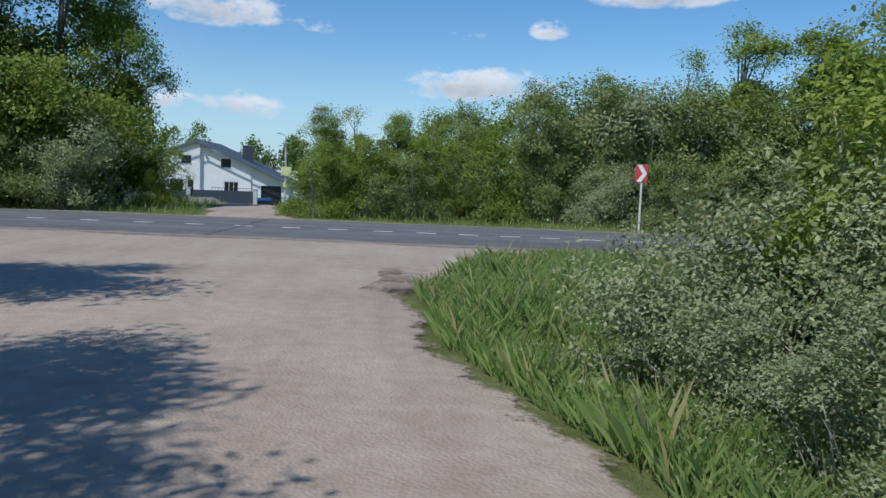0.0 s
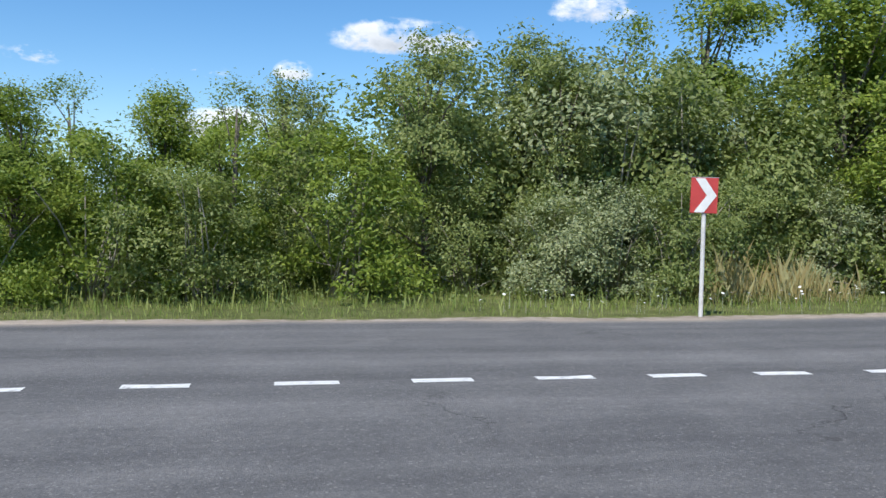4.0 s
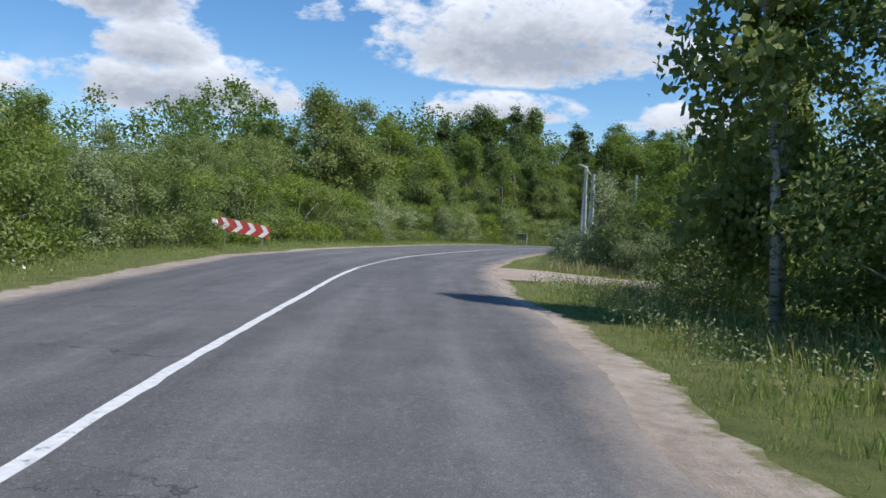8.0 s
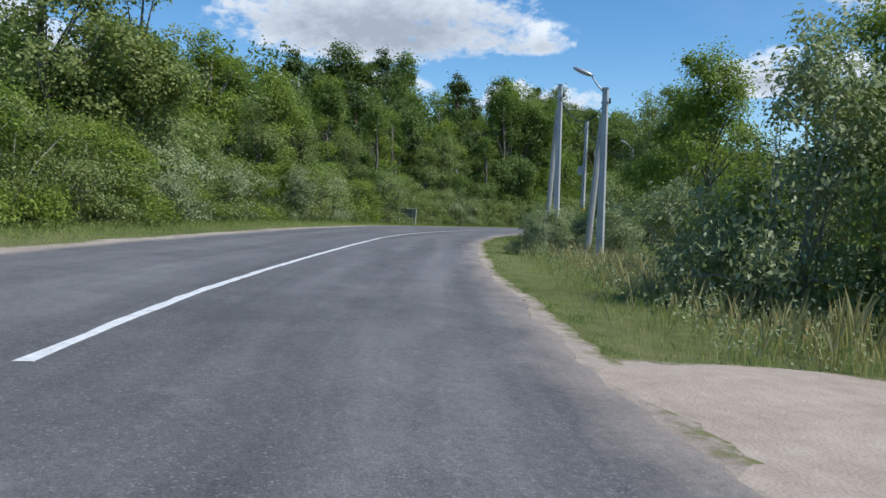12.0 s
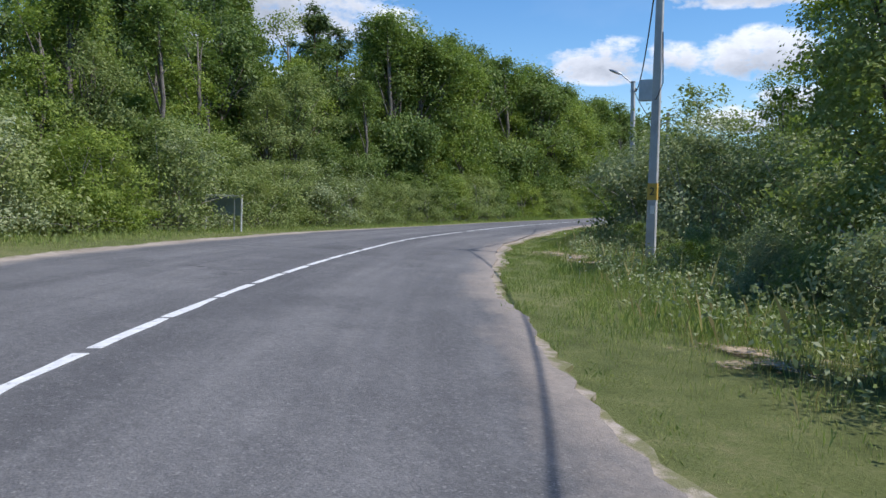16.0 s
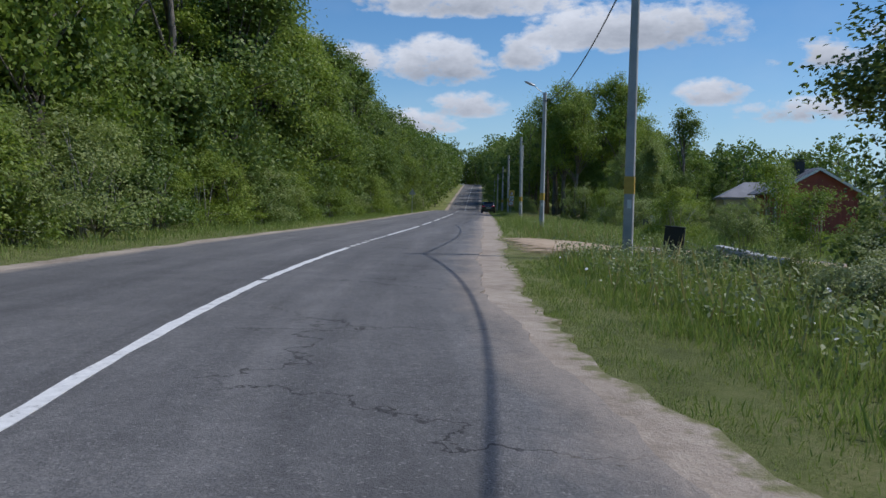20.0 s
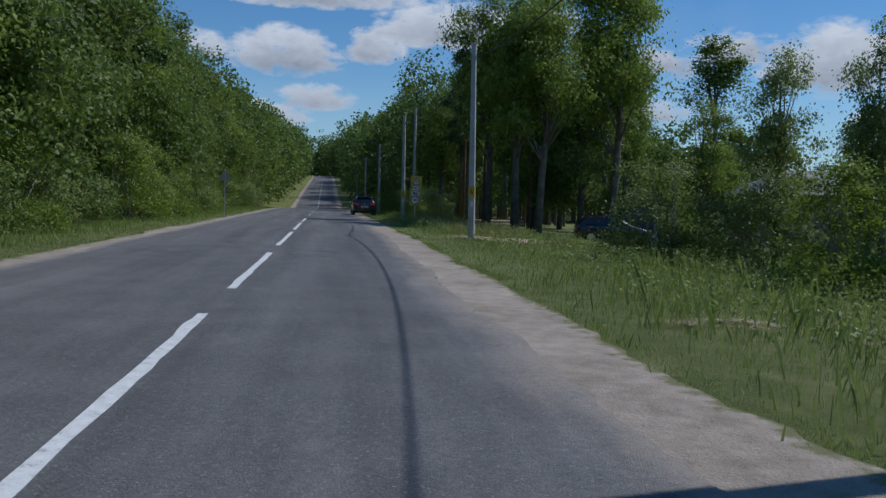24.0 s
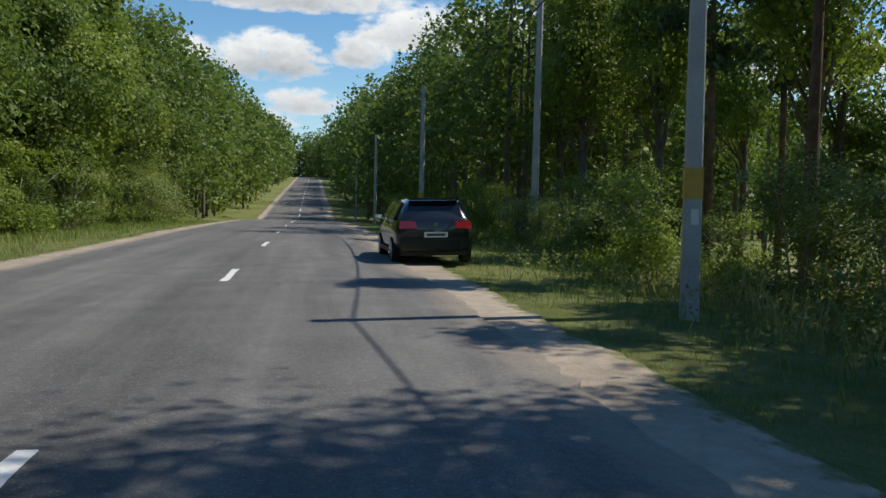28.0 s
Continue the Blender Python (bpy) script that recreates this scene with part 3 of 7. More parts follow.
def ground_z(x, y):
    """Height of the ground sheet."""
    shape = np.shape(x)
    x, y = np.ravel(np.asarray(x, float)), np.ravel(np.asarray(y, float))
    s, d = sd(x, y)
    z = -0.07 + road_z(s) + bank(s, d)
    far = np.maximum(np.abs(d) - 6, 0)
    z -= np.where((d > 0) & (s < S_BEND), 2.1 * smooth(d, 12, 55), 0)
    z += np.where((d > 0) & (s >= S_OF(74, 2.7)), smooth(s, S_OF(74, 2.7), S_OF(96, -19.3)) * 0.16 * np.minimum(np.maximum(d - 9, 0), 60), 0)
    z -= np.where((d < 0) & (s >= S_OF(80, -1.3)), smooth(s, S_OF(80, -1.3), S_OF(94, -17.3)) * (0.12 * smooth(-d, 6, 8) + 0.95 * smooth(-d, 8, 24)), 0)
    z += 0.03 * np.sin(x * 0.9 + 1.3) * np.sin(y * 0.8) * smooth(np.abs(d), 6, 10)
    z += np.where(np.abs(d) > 220, smooth(np.abs(d), 220, 900) * 6, 0)
    return z.reshape(shape)


def gz(x, y):
    return float(ground_z(np.array([x]), np.array([y]))[0])


from mathutils.geometry import delaunay_2d_cdt


# ---------------------------------------------------------------- ground, road, gravel
def make_ground():
    def axis(lo, hi, step, reach):
        inner = np.arange(lo, hi + step, step)
        grow = np.geomspace(3, reach, 26)
        return np.r_[(lo - grow)[::-1], inner, hi + grow]
    xs, ys = axis(-60, 170, 1.6, 2600), axis(-150, 100, 1.6, 2600)
    xs = np.r_[xs[xs <= 171], np.arange(174, 420, 4.0), xs[xs > 424]]
    ys = np.r_[ys[ys < -534], np.arange(-530, -152, 4.0), ys[ys >= -151]]
    gx, gy = np.meshgrid(xs, ys)
    z = ground_z(gx, gy)
    nx, ny = len(xs), len(ys)
    verts = np.stack([gx, gy, z], -1).reshape(-1, 3).tolist()
    faces = [(j * nx + i, j * nx + i + 1, (j + 1) * nx + i + 1, (j + 1) * nx + i) for j in range(ny - 1) for i in range(nx - 1)]
    return tagged(mesh_object("ground", verts, faces, "ground", smooth=True), "rough green meadow ground with bare soil patches", "ground", kind="structure")


make_ground()


def ribbon(name, s0, s1, d_a, d_b, z, material, wobble=0.0, seed=0, step=0.5, across=2, thick=0.12, outer="a"):
    """A strip along the road between two distances from its line, with worn edges and a skirt."""
    rng = np.random.default_rng(seed)
    ss = np.arange(s0, s1 + step, step)
    da = (d_a(ss) if callable(d_a) else np.full(len(ss), float(d_a)))
    db = (d_b(ss) if callable(d_b) else np.full(len(ss), float(d_b)))
    if wobble:
        def wave():
            w = rng.normal(size=len(ss))
            slow = np.convolve(w, np.ones(9) / 9, "same") * 2.2
            return wobble * (slow + 0.5 * w)
        da, db = da + wave(), db + wave()
    rows = []
    for k in range(across + 1):
        x, y = at_road(ss, da + (db - da) * k / across)
        rows.append(np.stack([x, y, z + road_z(ss) + bank(ss, da + (db - da) * k / across)], -1))
    for d in (da, db):
        x, y = at_road(ss, d)
        rows.append(np.stack([x, y, z - thick + road_z(ss) + bank(ss, d)], -1))
    order = [across + 1] + list(range(across + 1)) + [across + 2]
    grid = np.stack([rows[k] for k in order], 1)
    w = grid.shape[1]
    faces = [(i * w + k, i * w + k + 1, (i + 1) * w + k + 1, (i + 1) * w + k) for i in range(len(ss) - 1) for k in range(w - 1)]
    ob = mesh_object(name, grid.reshape(-1, 3).tolist(), faces, material)
    share = np.array([0] + [k / across for k in range(across + 1)] + [1.0])
    width = (db - da)[:, None]
    lay_uv(ob, "along", np.stack([np.repeat(ss[:, None], w, 1), da[:, None] + width * share], -1))
    near, far = width * share, width * (1 - share)
    lay_uv(ob, "rim", np.stack([near, far] if outer == "a" else [far, near], -1))
    return ob


def lay_uv(ob, name, uv):
    """Lengths along and across the strip, carried by its vertices into a UV layer."""
    idx = np.empty(len(ob.data.loops), np.int32)
    ob.data.loops.foreach_get("vertex_index", idx)
    ob.data.uv_layers.new(name=name).data.foreach_set("uv", uv.reshape(-1, 2)[idx].astype(np.float32).ravel())


S_END = float(ARC[-1]) - 2
road = ribbon("road", 0, S_END, lambda s: -half_right(s), lambda s: half_left(s), 0.0, "asphalt", 0.045, 1, 0.25, 10)
tagged(road, "worn grey asphalt country road with patches", "road", kind="structure")
left_shoulder = ribbon("shoulder_left", 0, S_END, lambda s: half_left(s) - 0.35, lambda s: half_left(s) + 0.66, -0.03, "shoulder", 0.07, 2, 0.25, 3, outer="b")
tagged(left_shoulder, "narrow sandy gravel shoulder beside the asphalt", "shoulder", kind="structure")
S_LOT = S_OF(8, 25.6)
right_shoulder = ribbon("shoulder_right", S_LOT, S_END, lambda s: -half_right(s) - verge_right(s), lambda s: -half_right(s) + 0.35, -0.028, "shoulder", 0.07, 3, 0.25, 3)
tagged(right_shoulder, "sandy gravel shoulder with crumbled edge", "shoulder", kind="structure")


def inside(poly, x, y):
    """Which places lie in a polygon."""
    q = np.array(poly, float)
    hit = np.zeros(len(x), bool)
    for (ax, ay), (bx, by) in zip(q, np.roll(q, -1, 0)):
        cross = ((ay > y) != (by > y)) & (x < (bx - ax) * (y - ay) / (by - ay + 1e-12) + ax)
        hit ^= cross
    return hit


def patch(name, outline, material, label, category, lift=0.05, rough=0.25, seed=0, kind="structure", dome=0.0):
    """An area of gravel with an uneven edge, laid on the ground."""
    rng = np.random.default_rng(seed)
    pts = np.array(outline, float)
    ring = []
    for a, b in zip(pts, np.roll(pts, -1, 0)):
        n = max(2, int(np.linalg.norm(b - a) / 0.45))
        ring += [a + (b - a) * k / n for k in range(n)]
    ring = np.array(ring)
    wob = np.convolve(np.r_[rng.normal(size=len(ring))], np.ones(3) / 3, "same") * rough
    t = np.roll(ring, -1, 0) - np.roll(ring, 1, 0)
    t /= np.linalg.norm(t, axis=1)[:, None] + 1e-9
    ring = ring + np.stack([t[:, 1], -t[:, 0]], 1) * wob[:, None]
    lo, hi = ring.min(0), ring.max(0)
    gx, gy = np.meshgrid(np.arange(lo[0], hi[0], 0.8), np.arange(lo[1], hi[1], 0.8))
    q = np.stack([gx.ravel(), gy.ravel()], 1)
    q = q + rng.uniform(-0.15, 0.15, q.shape)
    q = q[inside(ring, q[:, 0], q[:, 1])]
    near = np.sqrt(((q[:, None] - ring[None]) ** 2).sum(-1)).min(1)
    q, near = q[near > 0.3], near[near > 0.3]
    every = np.r_[ring, q]
    n = len(ring)
    out = delaunay_2d_cdt([Vector(v) for v in every], [(k, (k + 1) % n) for k in range(n)], [], 1, 1e-4)
    flat = np.array([tuple(v) for v in out[0]])
    far = np.sqrt(((flat[:, None] - ring[None]) ** 2).sum(-1)).min(1)
    z = ground_z(flat[:, 0], flat[:, 1]) + 0.012 + lift * smooth(far, 0, 0.25) + dome * smooth(far, 0, 1.6) + 0.008 * rng.normal(size=len(flat)) * smooth(far, 0.2, 0.6)
    sp, dp = sd(flat[:, 0], flat[:, 1])
    z = np.where((dp > -half_right(sp) - 0.15) & (dp < half_left(sp) + 0.15), np.minimum(z, road_z(sp) + bank(sp, dp) - 0.045), z)
    ob = mesh_object(name, np.c_[flat, z].tolist(), [tuple(f) for f in out[2]], material, smooth=True)
    lay_uv(ob, "rim", np.c_[far, far])
    return tagged(ob, label, category, kind=kind)


LOT = [(-6.2, -14), (-0.6, -14), (-1.1, 6), (-1.4, 10.7), (-2.2, 13.5), (-2.3, 16.5), (-1.3, 19.4), (1.0, 21.6), (5.5, 22.3), (8, 22.6), (-2, 24.6), (-12, 25.8), (-24, 27.2), (-15, 21.5), (-10, 17.5), (-7.2, 12), (-6.3, 6)]
GRAVELS = [LOT]
patch("gravel_lot", LOT, "sand", "pale sandy gravel junction apron with tyre marks", "gravel lot", 0.045, 0.07, 4)
patch("trodden_earth", [(-3.2, 19.2), (-2.0, 19.4), (-1.6, 17.6), (-1.9, 15.6), (-2.6, 14.4), (-3.0, 15.4), (-3.4, 17.4)], "soil", "trodden brown earth at the edge of the grass", "soil", 0.078, 0.3, 41)
DRIVE = [(-8.9, 31.6), (-4.9, 31.2), (-6.3, 35), (-7.4, 42), (-9.5, 54), (-11, 66), (-10.5, 77), (-8, 84), (-9, 88), (-30, 88.5), (-31, 83), (-20, 78), (-14.5, 66), (-12, 54), (-10.2, 42), (-9.4, 36)]
GRAVELS.append(DRIVE)
patch("house_driveway", DRIVE, "sand", "pale gravel driveway to the white house", "driveway", 0.05, 0.2, 5)
SIDE = [(32.6, 17.4), (33.4, 15.2), (33.4, 12.4), (32.6, 7), (32.2, 3), (35.4, 3), (36.0, 7), (36.8, 9.9), (38.9, 11.8), (40.0, 14.0), (40.6, 16.0)]
GRAVELS.append(SIDE)
patch("side_track", SIDE, "sand", "pale sandy side track with broken asphalt edge", "track", 0.05, 0.22, 6)
BARE = [(75, -5), (78.6, -6.3), (79.2, -7.9), (76.6, -8.3), (73.8, -7.1), (73.6, -5.9)]
patch("sand_spot", [(66.4, 1.9), (67.1, 1.2), (66.9, 0.2), (65.9, 0.1), (64.8, 0.8), (65.2, 1.6)], "barespot", "bare orange sand in the verge", "sand", 0.05, 0.25, 17)
patch("sand_spot", BARE, "barespot", "bare orange sand in the verge", "sand", 0.05, 0.2, 7)
YARD = [(98.9, -30.7), (101.9, -35), (105.4, -40.4), (106.0, -41.6), (103.6, -42.0), (101.2, -41.4), (92, -45.5), (88, -40.5), (97.3, -37.2), (99.1, -35.2)]
GRAVELS.append(YARD)
patch("yard_entrance", YARD, "barespot", "sandy gravel entrance beside the road", "driveway", 0.05, 0.2, 8)
LANE = [(101.4, -40.4), (99.6, -38.4), (83.5, -44.6), (85.5, -48.0)]
GRAVELS.append(LANE)
patch("yard_lane", LANE, "greygravel", "dark grey crushed stone lane", "driveway", 0.06, 0.15, 9)
patch("sand_spot", [(116.3, -58.6), (115.4, -60.6), (113.4, -61.8), (111.6, -62.2), (111.4, -61.0), (113.2, -60.2), (115.0, -58.8)], "barespot", "bare sandy track in the verge", "sand", 0.05, 0.2, 18)
PULL = [(125.6, -76.8), (126.2, -78.2), (126.3, -80.9), (123.6, -81.2), (121.5, -80.2), (121.8, -77.0), (124.0, -75.2)]
GRAVELS.append(PULL)
patch("pull_off", PULL, "barespot", "sandy pull-off in the verge by a pole", "gravel", 0.06, 0.25, 10)


# ---------------------------------------------------------------- markings
def marking(s0, s1, width=0.13, off=0.0, seed=0):
    rng = np.random.default_rng(seed)
    n = max(2, int((s1 - s0) / 0.35))
    ss = np.linspace(s0, s1, n + 1)
    wl, wr = width / 2 + rng.normal(0, 0.008, n + 1), width / 2 + rng.normal(0, 0.008, n + 1)
    xa, ya = at_road(ss, off + wl)
    xb, yb = at_road(ss, off - wr)
    z = 0.005 + road_z(ss) + bank(ss, off)
    verts = np.r_[np.c_[xa, ya, z], np.c_[xb, yb, z], np.c_[xa, ya, z - 0.004], np.c_[xb, yb, z - 0.004]].tolist()
    m = n + 1
    faces = []
    for i in range(n):
        faces += [(m + i, m + i + 1, i + 1, i), (i, i + 1, 2 * m + i + 1, 2 * m + i), (m + i, 3 * m + i, 3 * m + i + 1, m + i + 1)]
    ob = mesh_object("line_marking", verts, faces, "paint", road)
    return ob


def run_of_dashes(s0, s1, dash, gap, seed, width=0.13):
    rng = random.Random(seed)
    s = s0
    while s < s1:
        marking(s, min(s + dash * rng.uniform(0.92, 1.06), s1), width, rng.uniform(-0.012, 0.012), rng.randrange(9999))
        s += dash + gap


spot = 103.05
while spot > 46:
    marking(spot - 0.25, spot + 0.25, 0.125, 0, int(spot * 7))
    spot -= float(np.interp(spot, [88, 102], [1.57, 1.0]))
marking(103.9, 135.0, 0.125, 0, 12)
run_of_dashes(135.35, 141.2, 0.5, 0.34, 13, 0.125)
marking(141.4, 163.0, 0.12, 0, 14)
run_of_dashes(163.1, 199.8, 1.45, 0.13, 15, 0.105)
for a, b in ((200.7, 202.0), (202.5, 206.4), (206.6, 216.0), (216.2, 224.6), (232.6, 244.9), (247.6, 254.6), (257.0, 264.2), (267.0, 275.0), (277.2, 285.6), (287.4, 293.8), (302.6, 304.9), (312.8, 315.2), (322.6, 324.0), (333, 334.5)):
    marking(a, b, 0.12, 0, int(a))
run_of_dashes(225.2, 232.2, 0.46, 0.46, 17, 0.125)
run_of_dashes(345, 560, 5.0, 5.0, 19)


def seal(points, width, seed):
    """A poured bitumen seam on the asphalt."""
    rng = np.random.default_rng(seed)
    q = catmull([points[0]] + points + [points[-1]], 0.2)
    t = np.gradient(q, axis=0)
    t /= np.linalg.norm(t, axis=1)[:, None] + 1e-9
    side = np.stack([-t[:, 1], t[:, 0]], 1)
    w = width / 2 * (1 + rng.normal(0, 0.25, len(q)))
    q = q + side * rng.normal(0, 0.015, len(q))[:, None]
    a, b = q + side * w[:, None], q - side * w[:, None]
    sq, dq = sd(q[:, 0], q[:, 1])
    z = 0.005 + road_z(sq) + bank(sq, dq)
    verts = np.r_[np.c_[a, z], np.c_[b, z], np.c_[a, z - 0.004], np.c_[b, z - 0.004]].tolist()
    m = len(q)
    faces = []
    for i in range(m - 1):
        faces += [(m + i, m + i + 1, i + 1, i), (i, i + 1, 2 * m + i + 1, 2 * m + i), (m + i, 3 * m + i, 3 * m + i + 1, m + i + 1)]
    return mesh_object("bitumen_seam", verts, faces, "tar", road)


def across_road(s, d0, d1, lean=0.0):
    return [tuple(float(v) for v in at_road(s + lean * k, d0 + (d1 - d0) * k)) for k in (0.0, 0.33, 0.66, 1.0)]


seal(across_road(S_OF(-7.0, 28.0), 3.9, -3.6, 0.8), 0.06, 4)

# ---------------------------------------------------------------- plants
def leaf_arrays(rng, centres, size, narrow=0.55, droop=0.0, hub=None):
    """A small folded rhombus for each centre, turned mostly upwards and outwards to the light."""
    n = len(centres)
    face = rng.normal(size=(n, 3)) * 0.62
    face[:, 2] += 0.55
    if hub is not None:
        out = (centres - hub) * (1.0, 1.0, 0.7)
        face += 0.75 * out / (np.linalg.norm(out, axis=1)[:, None] + 1e-6)
    face /= np.linalg.norm(face, axis=1)[:, None] + 1e-9
    d = np.cross(face, rng.normal(size=(n, 3)))
    d[:, 2] -= droop
    d /= np.linalg.norm(d, axis=1)[:, None] + 1e-9
    w = np.cross(face, d)
    w /= np.linalg.norm(w, axis=1)[:, None] + 1e-9
    ln = size * rng.uniform(0.6, 1.25, n)[:, None]
    wd = ln * narrow
    up = np.cross(d, w) * ln * 0.12
    v = np.stack([centres - d * ln * 0.5, centres + w * wd * 0.5 + up, centres + d * ln * 0.5, centres - w * wd * 0.5 + up], 1)
    return v.reshape(-1, 3)


def leaf_mesh(name, verts, material):
    n = len(verts) // 4
    me = bpy.data.meshes.new(name)
    me.vertices.add(len(verts))
    me.vertices.foreach_set("co", verts.astype(np.float32).ravel())
    me.loops.add(4 * n)
    me.loops.foreach_set("vertex_index", np.arange(4 * n, dtype=np.int32))
    me.polygons.add(n)
    me.polygons.foreach_set("loop_start", np.arange(0, 4 * n, 4, dtype=np.int32))
    me.update(calc_edges=True)
    me.materials.append(MAT[material])
    return me


def clumps(rng, blobs, count, leaves, spread):
    """Leaf centres gathered in clumps over a set of ellipsoids (centre, radii)."""
    vol = np.array([np.prod(r) ** (2 / 3) for _, r in blobs])
    pick = rng.choice(len(blobs), count, p=vol / vol.sum())
    c = np.array([b[0] for b in blobs], float)[pick]
    r = np.array([b[1] for b in blobs], float)[pick]
    u = rng.normal(size=(count, 3))
    u /= np.linalg.norm(u, axis=1)[:, None]
    u[:, 2] = np.where(u[:, 2] < -0.55, -u[:, 2], u[:, 2])
    hub = c + u * r * rng.uniform(0.45, 1.05, count)[:, None] ** 0.6
    per = max(1, leaves // count)
    size = spread * rng.uniform(0.55, 1.4, count)
    pts = hub[:, None] + rng.normal(size=(count, per, 3)) * size[:, None, None] * (1, 1, 0.75)
    return pts.reshape(-1, 3), hub


def limbs(rng, verts, faces, base, hubs, r0, sides=5):
    for h in hubs:
        b = Vector(base(h))
        e = Vector(h)
        mid = b.lerp(e, 0.5) + Vector((rng.normal(0, 0.12), rng.normal(0, 0.12), abs(rng.normal(0, 0.2))))
        tube([b, mid, e], [r0, r0 * 0.6, r0 * 0.2], sides, verts, faces)


def plant(name, trunk, crown_pts, size, leaf, bark, narrow=0.55, droop=0.0, rng=None):
    ob = thing(name, Matrix(), "", "")
    v, f = trunk
    mesh_object("trunk", v, f, bark, ob, smooth=True)
    crown_pts = crown_pts[crown_pts[:, 2] > 0.04]
    crown = new("crown", leaf_mesh("crown", leaf_arrays(rng, crown_pts, size, narrow, droop, crown_pts.mean(0)), leaf))
    crown.parent = ob
    return ob


def build_shrub(seed, leaf, leaves=3900, size=0.185, bare=0.0, bark="stick", wide=1.0):
    """A many-stemmed willow shrub, 4 m high."""
    rng = np.random.default_rng(seed)
    blobs = []
    for _ in range(11):
        a, d = rng.uniform(0, 6.28), rng.uniform(0.2, 1.5) * wide
        z = rng.uniform(0.7 + bare, 3.3) - 0.25 * d
        r = rng.uniform(0.6, 1.0)
        blobs.append(((math.cos(a) * d, math.sin(a) * d, z), (r, r, r * rng.uniform(0.7, 1.0))))
    blobs.append(((0, 0, 3.25), (0.8, 0.8, 0.75)))
    for _ in range(6):
        a = rng.uniform(0, 6.28)
        blobs.append(((math.cos(a) * 1.3 * wide, math.sin(a) * 1.3 * wide, 0.55), (0.75, 0.75, 0.5)))
    pts, hub = clumps(rng, blobs, 150, leaves, 0.21)
    v, f = [], []
    for k in range(16):
        a = rng.uniform(0, 6.28)
        h = hub[rng.integers(len(hub))]
        b = Vector((math.cos(a) * 0.35, math.sin(a) * 0.35, -0.15))
        e = Vector(h)
        tube([b, b.lerp(e, 0.55) + Vector((0, 0, 0.35)), e], [0.028, 0.018, 0.005], 5, v, f)
    return plant("willow_shrub", (v, f), pts, size, leaf, bark, 0.5, 0.0, rng)


def build_tree(seed, leaf, bark, leaves=4800, size=0.31, base=0.10, spread=2.7, narrow=0.62, boughs=15):
    """A broad-leaved tree, 10 m high."""
    rng = np.random.default_rng(seed)
    blobs = []
    for _ in range(boughs):
        z = rng.uniform(10 * base + 0.4, 8.9)
        k = math.sin(math.pi * min(1, max(0.12, (z - 10 * base + 1.0) / (10.6 - 10 * base)))) ** 0.7
        a, d = rng.uniform(0, 6.28), spread * k * rng.uniform(0.12, 0.85)
        r = rng.uniform(0.8, 1.35) * (0.65 + 0.4 * k)
        blobs.append(((math.cos(a) * d, math.sin(a) * d, z), (r, r, r * 0.8)))
    blobs.append(((0, 0, 8.9), (0.9, 0.9, 1.0)))
    pts, hub = clumps(rng, blobs, 12 * boughs + 20, leaves, 0.29)
    top = Vector((rng.normal(0, 0.3), rng.normal(0, 0.3), 8.6))
    spine = [Vector((0, 0, -0.3)), Vector((rng.normal(0, 0.1), rng.normal(0, 0.1), 2.6)), Vector((rng.normal(0, 0.2), rng.normal(0, 0.2), 5.6)), top]
    v, f = tube(spine, [0.21, 0.16, 0.10, 0.03], 9)
    pickh = hub[rng.choice(len(hub), 20, replace=False)]

    def foot(h):
        z = max(1.6, h[2] * 0.62)
        for p0, p1 in zip(spine, spine[1:]):
            if p0.z <= z <= p1.z:
                return p0.lerp(p1, (z - p0.z) / (p1.z - p0.z))
        return top
    limbs(rng, v, f, foot, pickh, 0.06)
    return plant("broadleaf_tree", (v, f), pts, size, leaf, bark, narrow, 0.2, rng)


def build_birch(seed, leaves=5000, size=0.23):
    """A slender birch with drooping twigs, 10 m high."""
    rng = np.random.default_rng(seed)
    lean = rng.normal(0, 0.25, 2)
    spine = [Vector((0, 0, -0.3)), Vector((lean[0] * 0.3, lean[1] * 0.3, 3)), Vector((lean[0], lean[1], 6.5)), Vector((lean[0] * 1.2, lean[1] * 1.2, 9.6))]
    blobs = []
    for _ in range(22):
        z = rng.uniform(2.2, 9.6)
        k = min(1.0, (10.2 - z) / 4.2)
        a, d = rng.uniform(0, 6.28), 1.45 * k * rng.uniform(0.2, 1.0)
        blobs.append(((lean[0] * z / 9 + math.cos(a) * d, lean[1] * z / 9 + math.sin(a) * d, z - 0.3), (0.5, 0.5, 0.95)))
    pts, hub = clumps(rng, blobs, 170, leaves, 0.22)
    pts[:, 2] -= np.abs(rng.normal(0, 0.35, len(pts)))
    v, f = tube(spine, [0.12, 0.095, 0.06, 0.015], 8)

    def foot(h):
        z = max(1.8, h[2] - 0.6)
        for p0, p1 in zip(spine, spine[1:]):
            if p0.z <= z <= p1.z:
                return p0.lerp(p1, (z - p0.z) / (p1.z - p0.z))
        return spine[-1]
    limbs(rng, v, f, foot, hub[rng.choice(len(hub), 22, replace=False)], 0.03)
    return plant("birch_tree", (v, f), pts, size, "leaf_birch", "birch", 0.7, 0.9, rng)


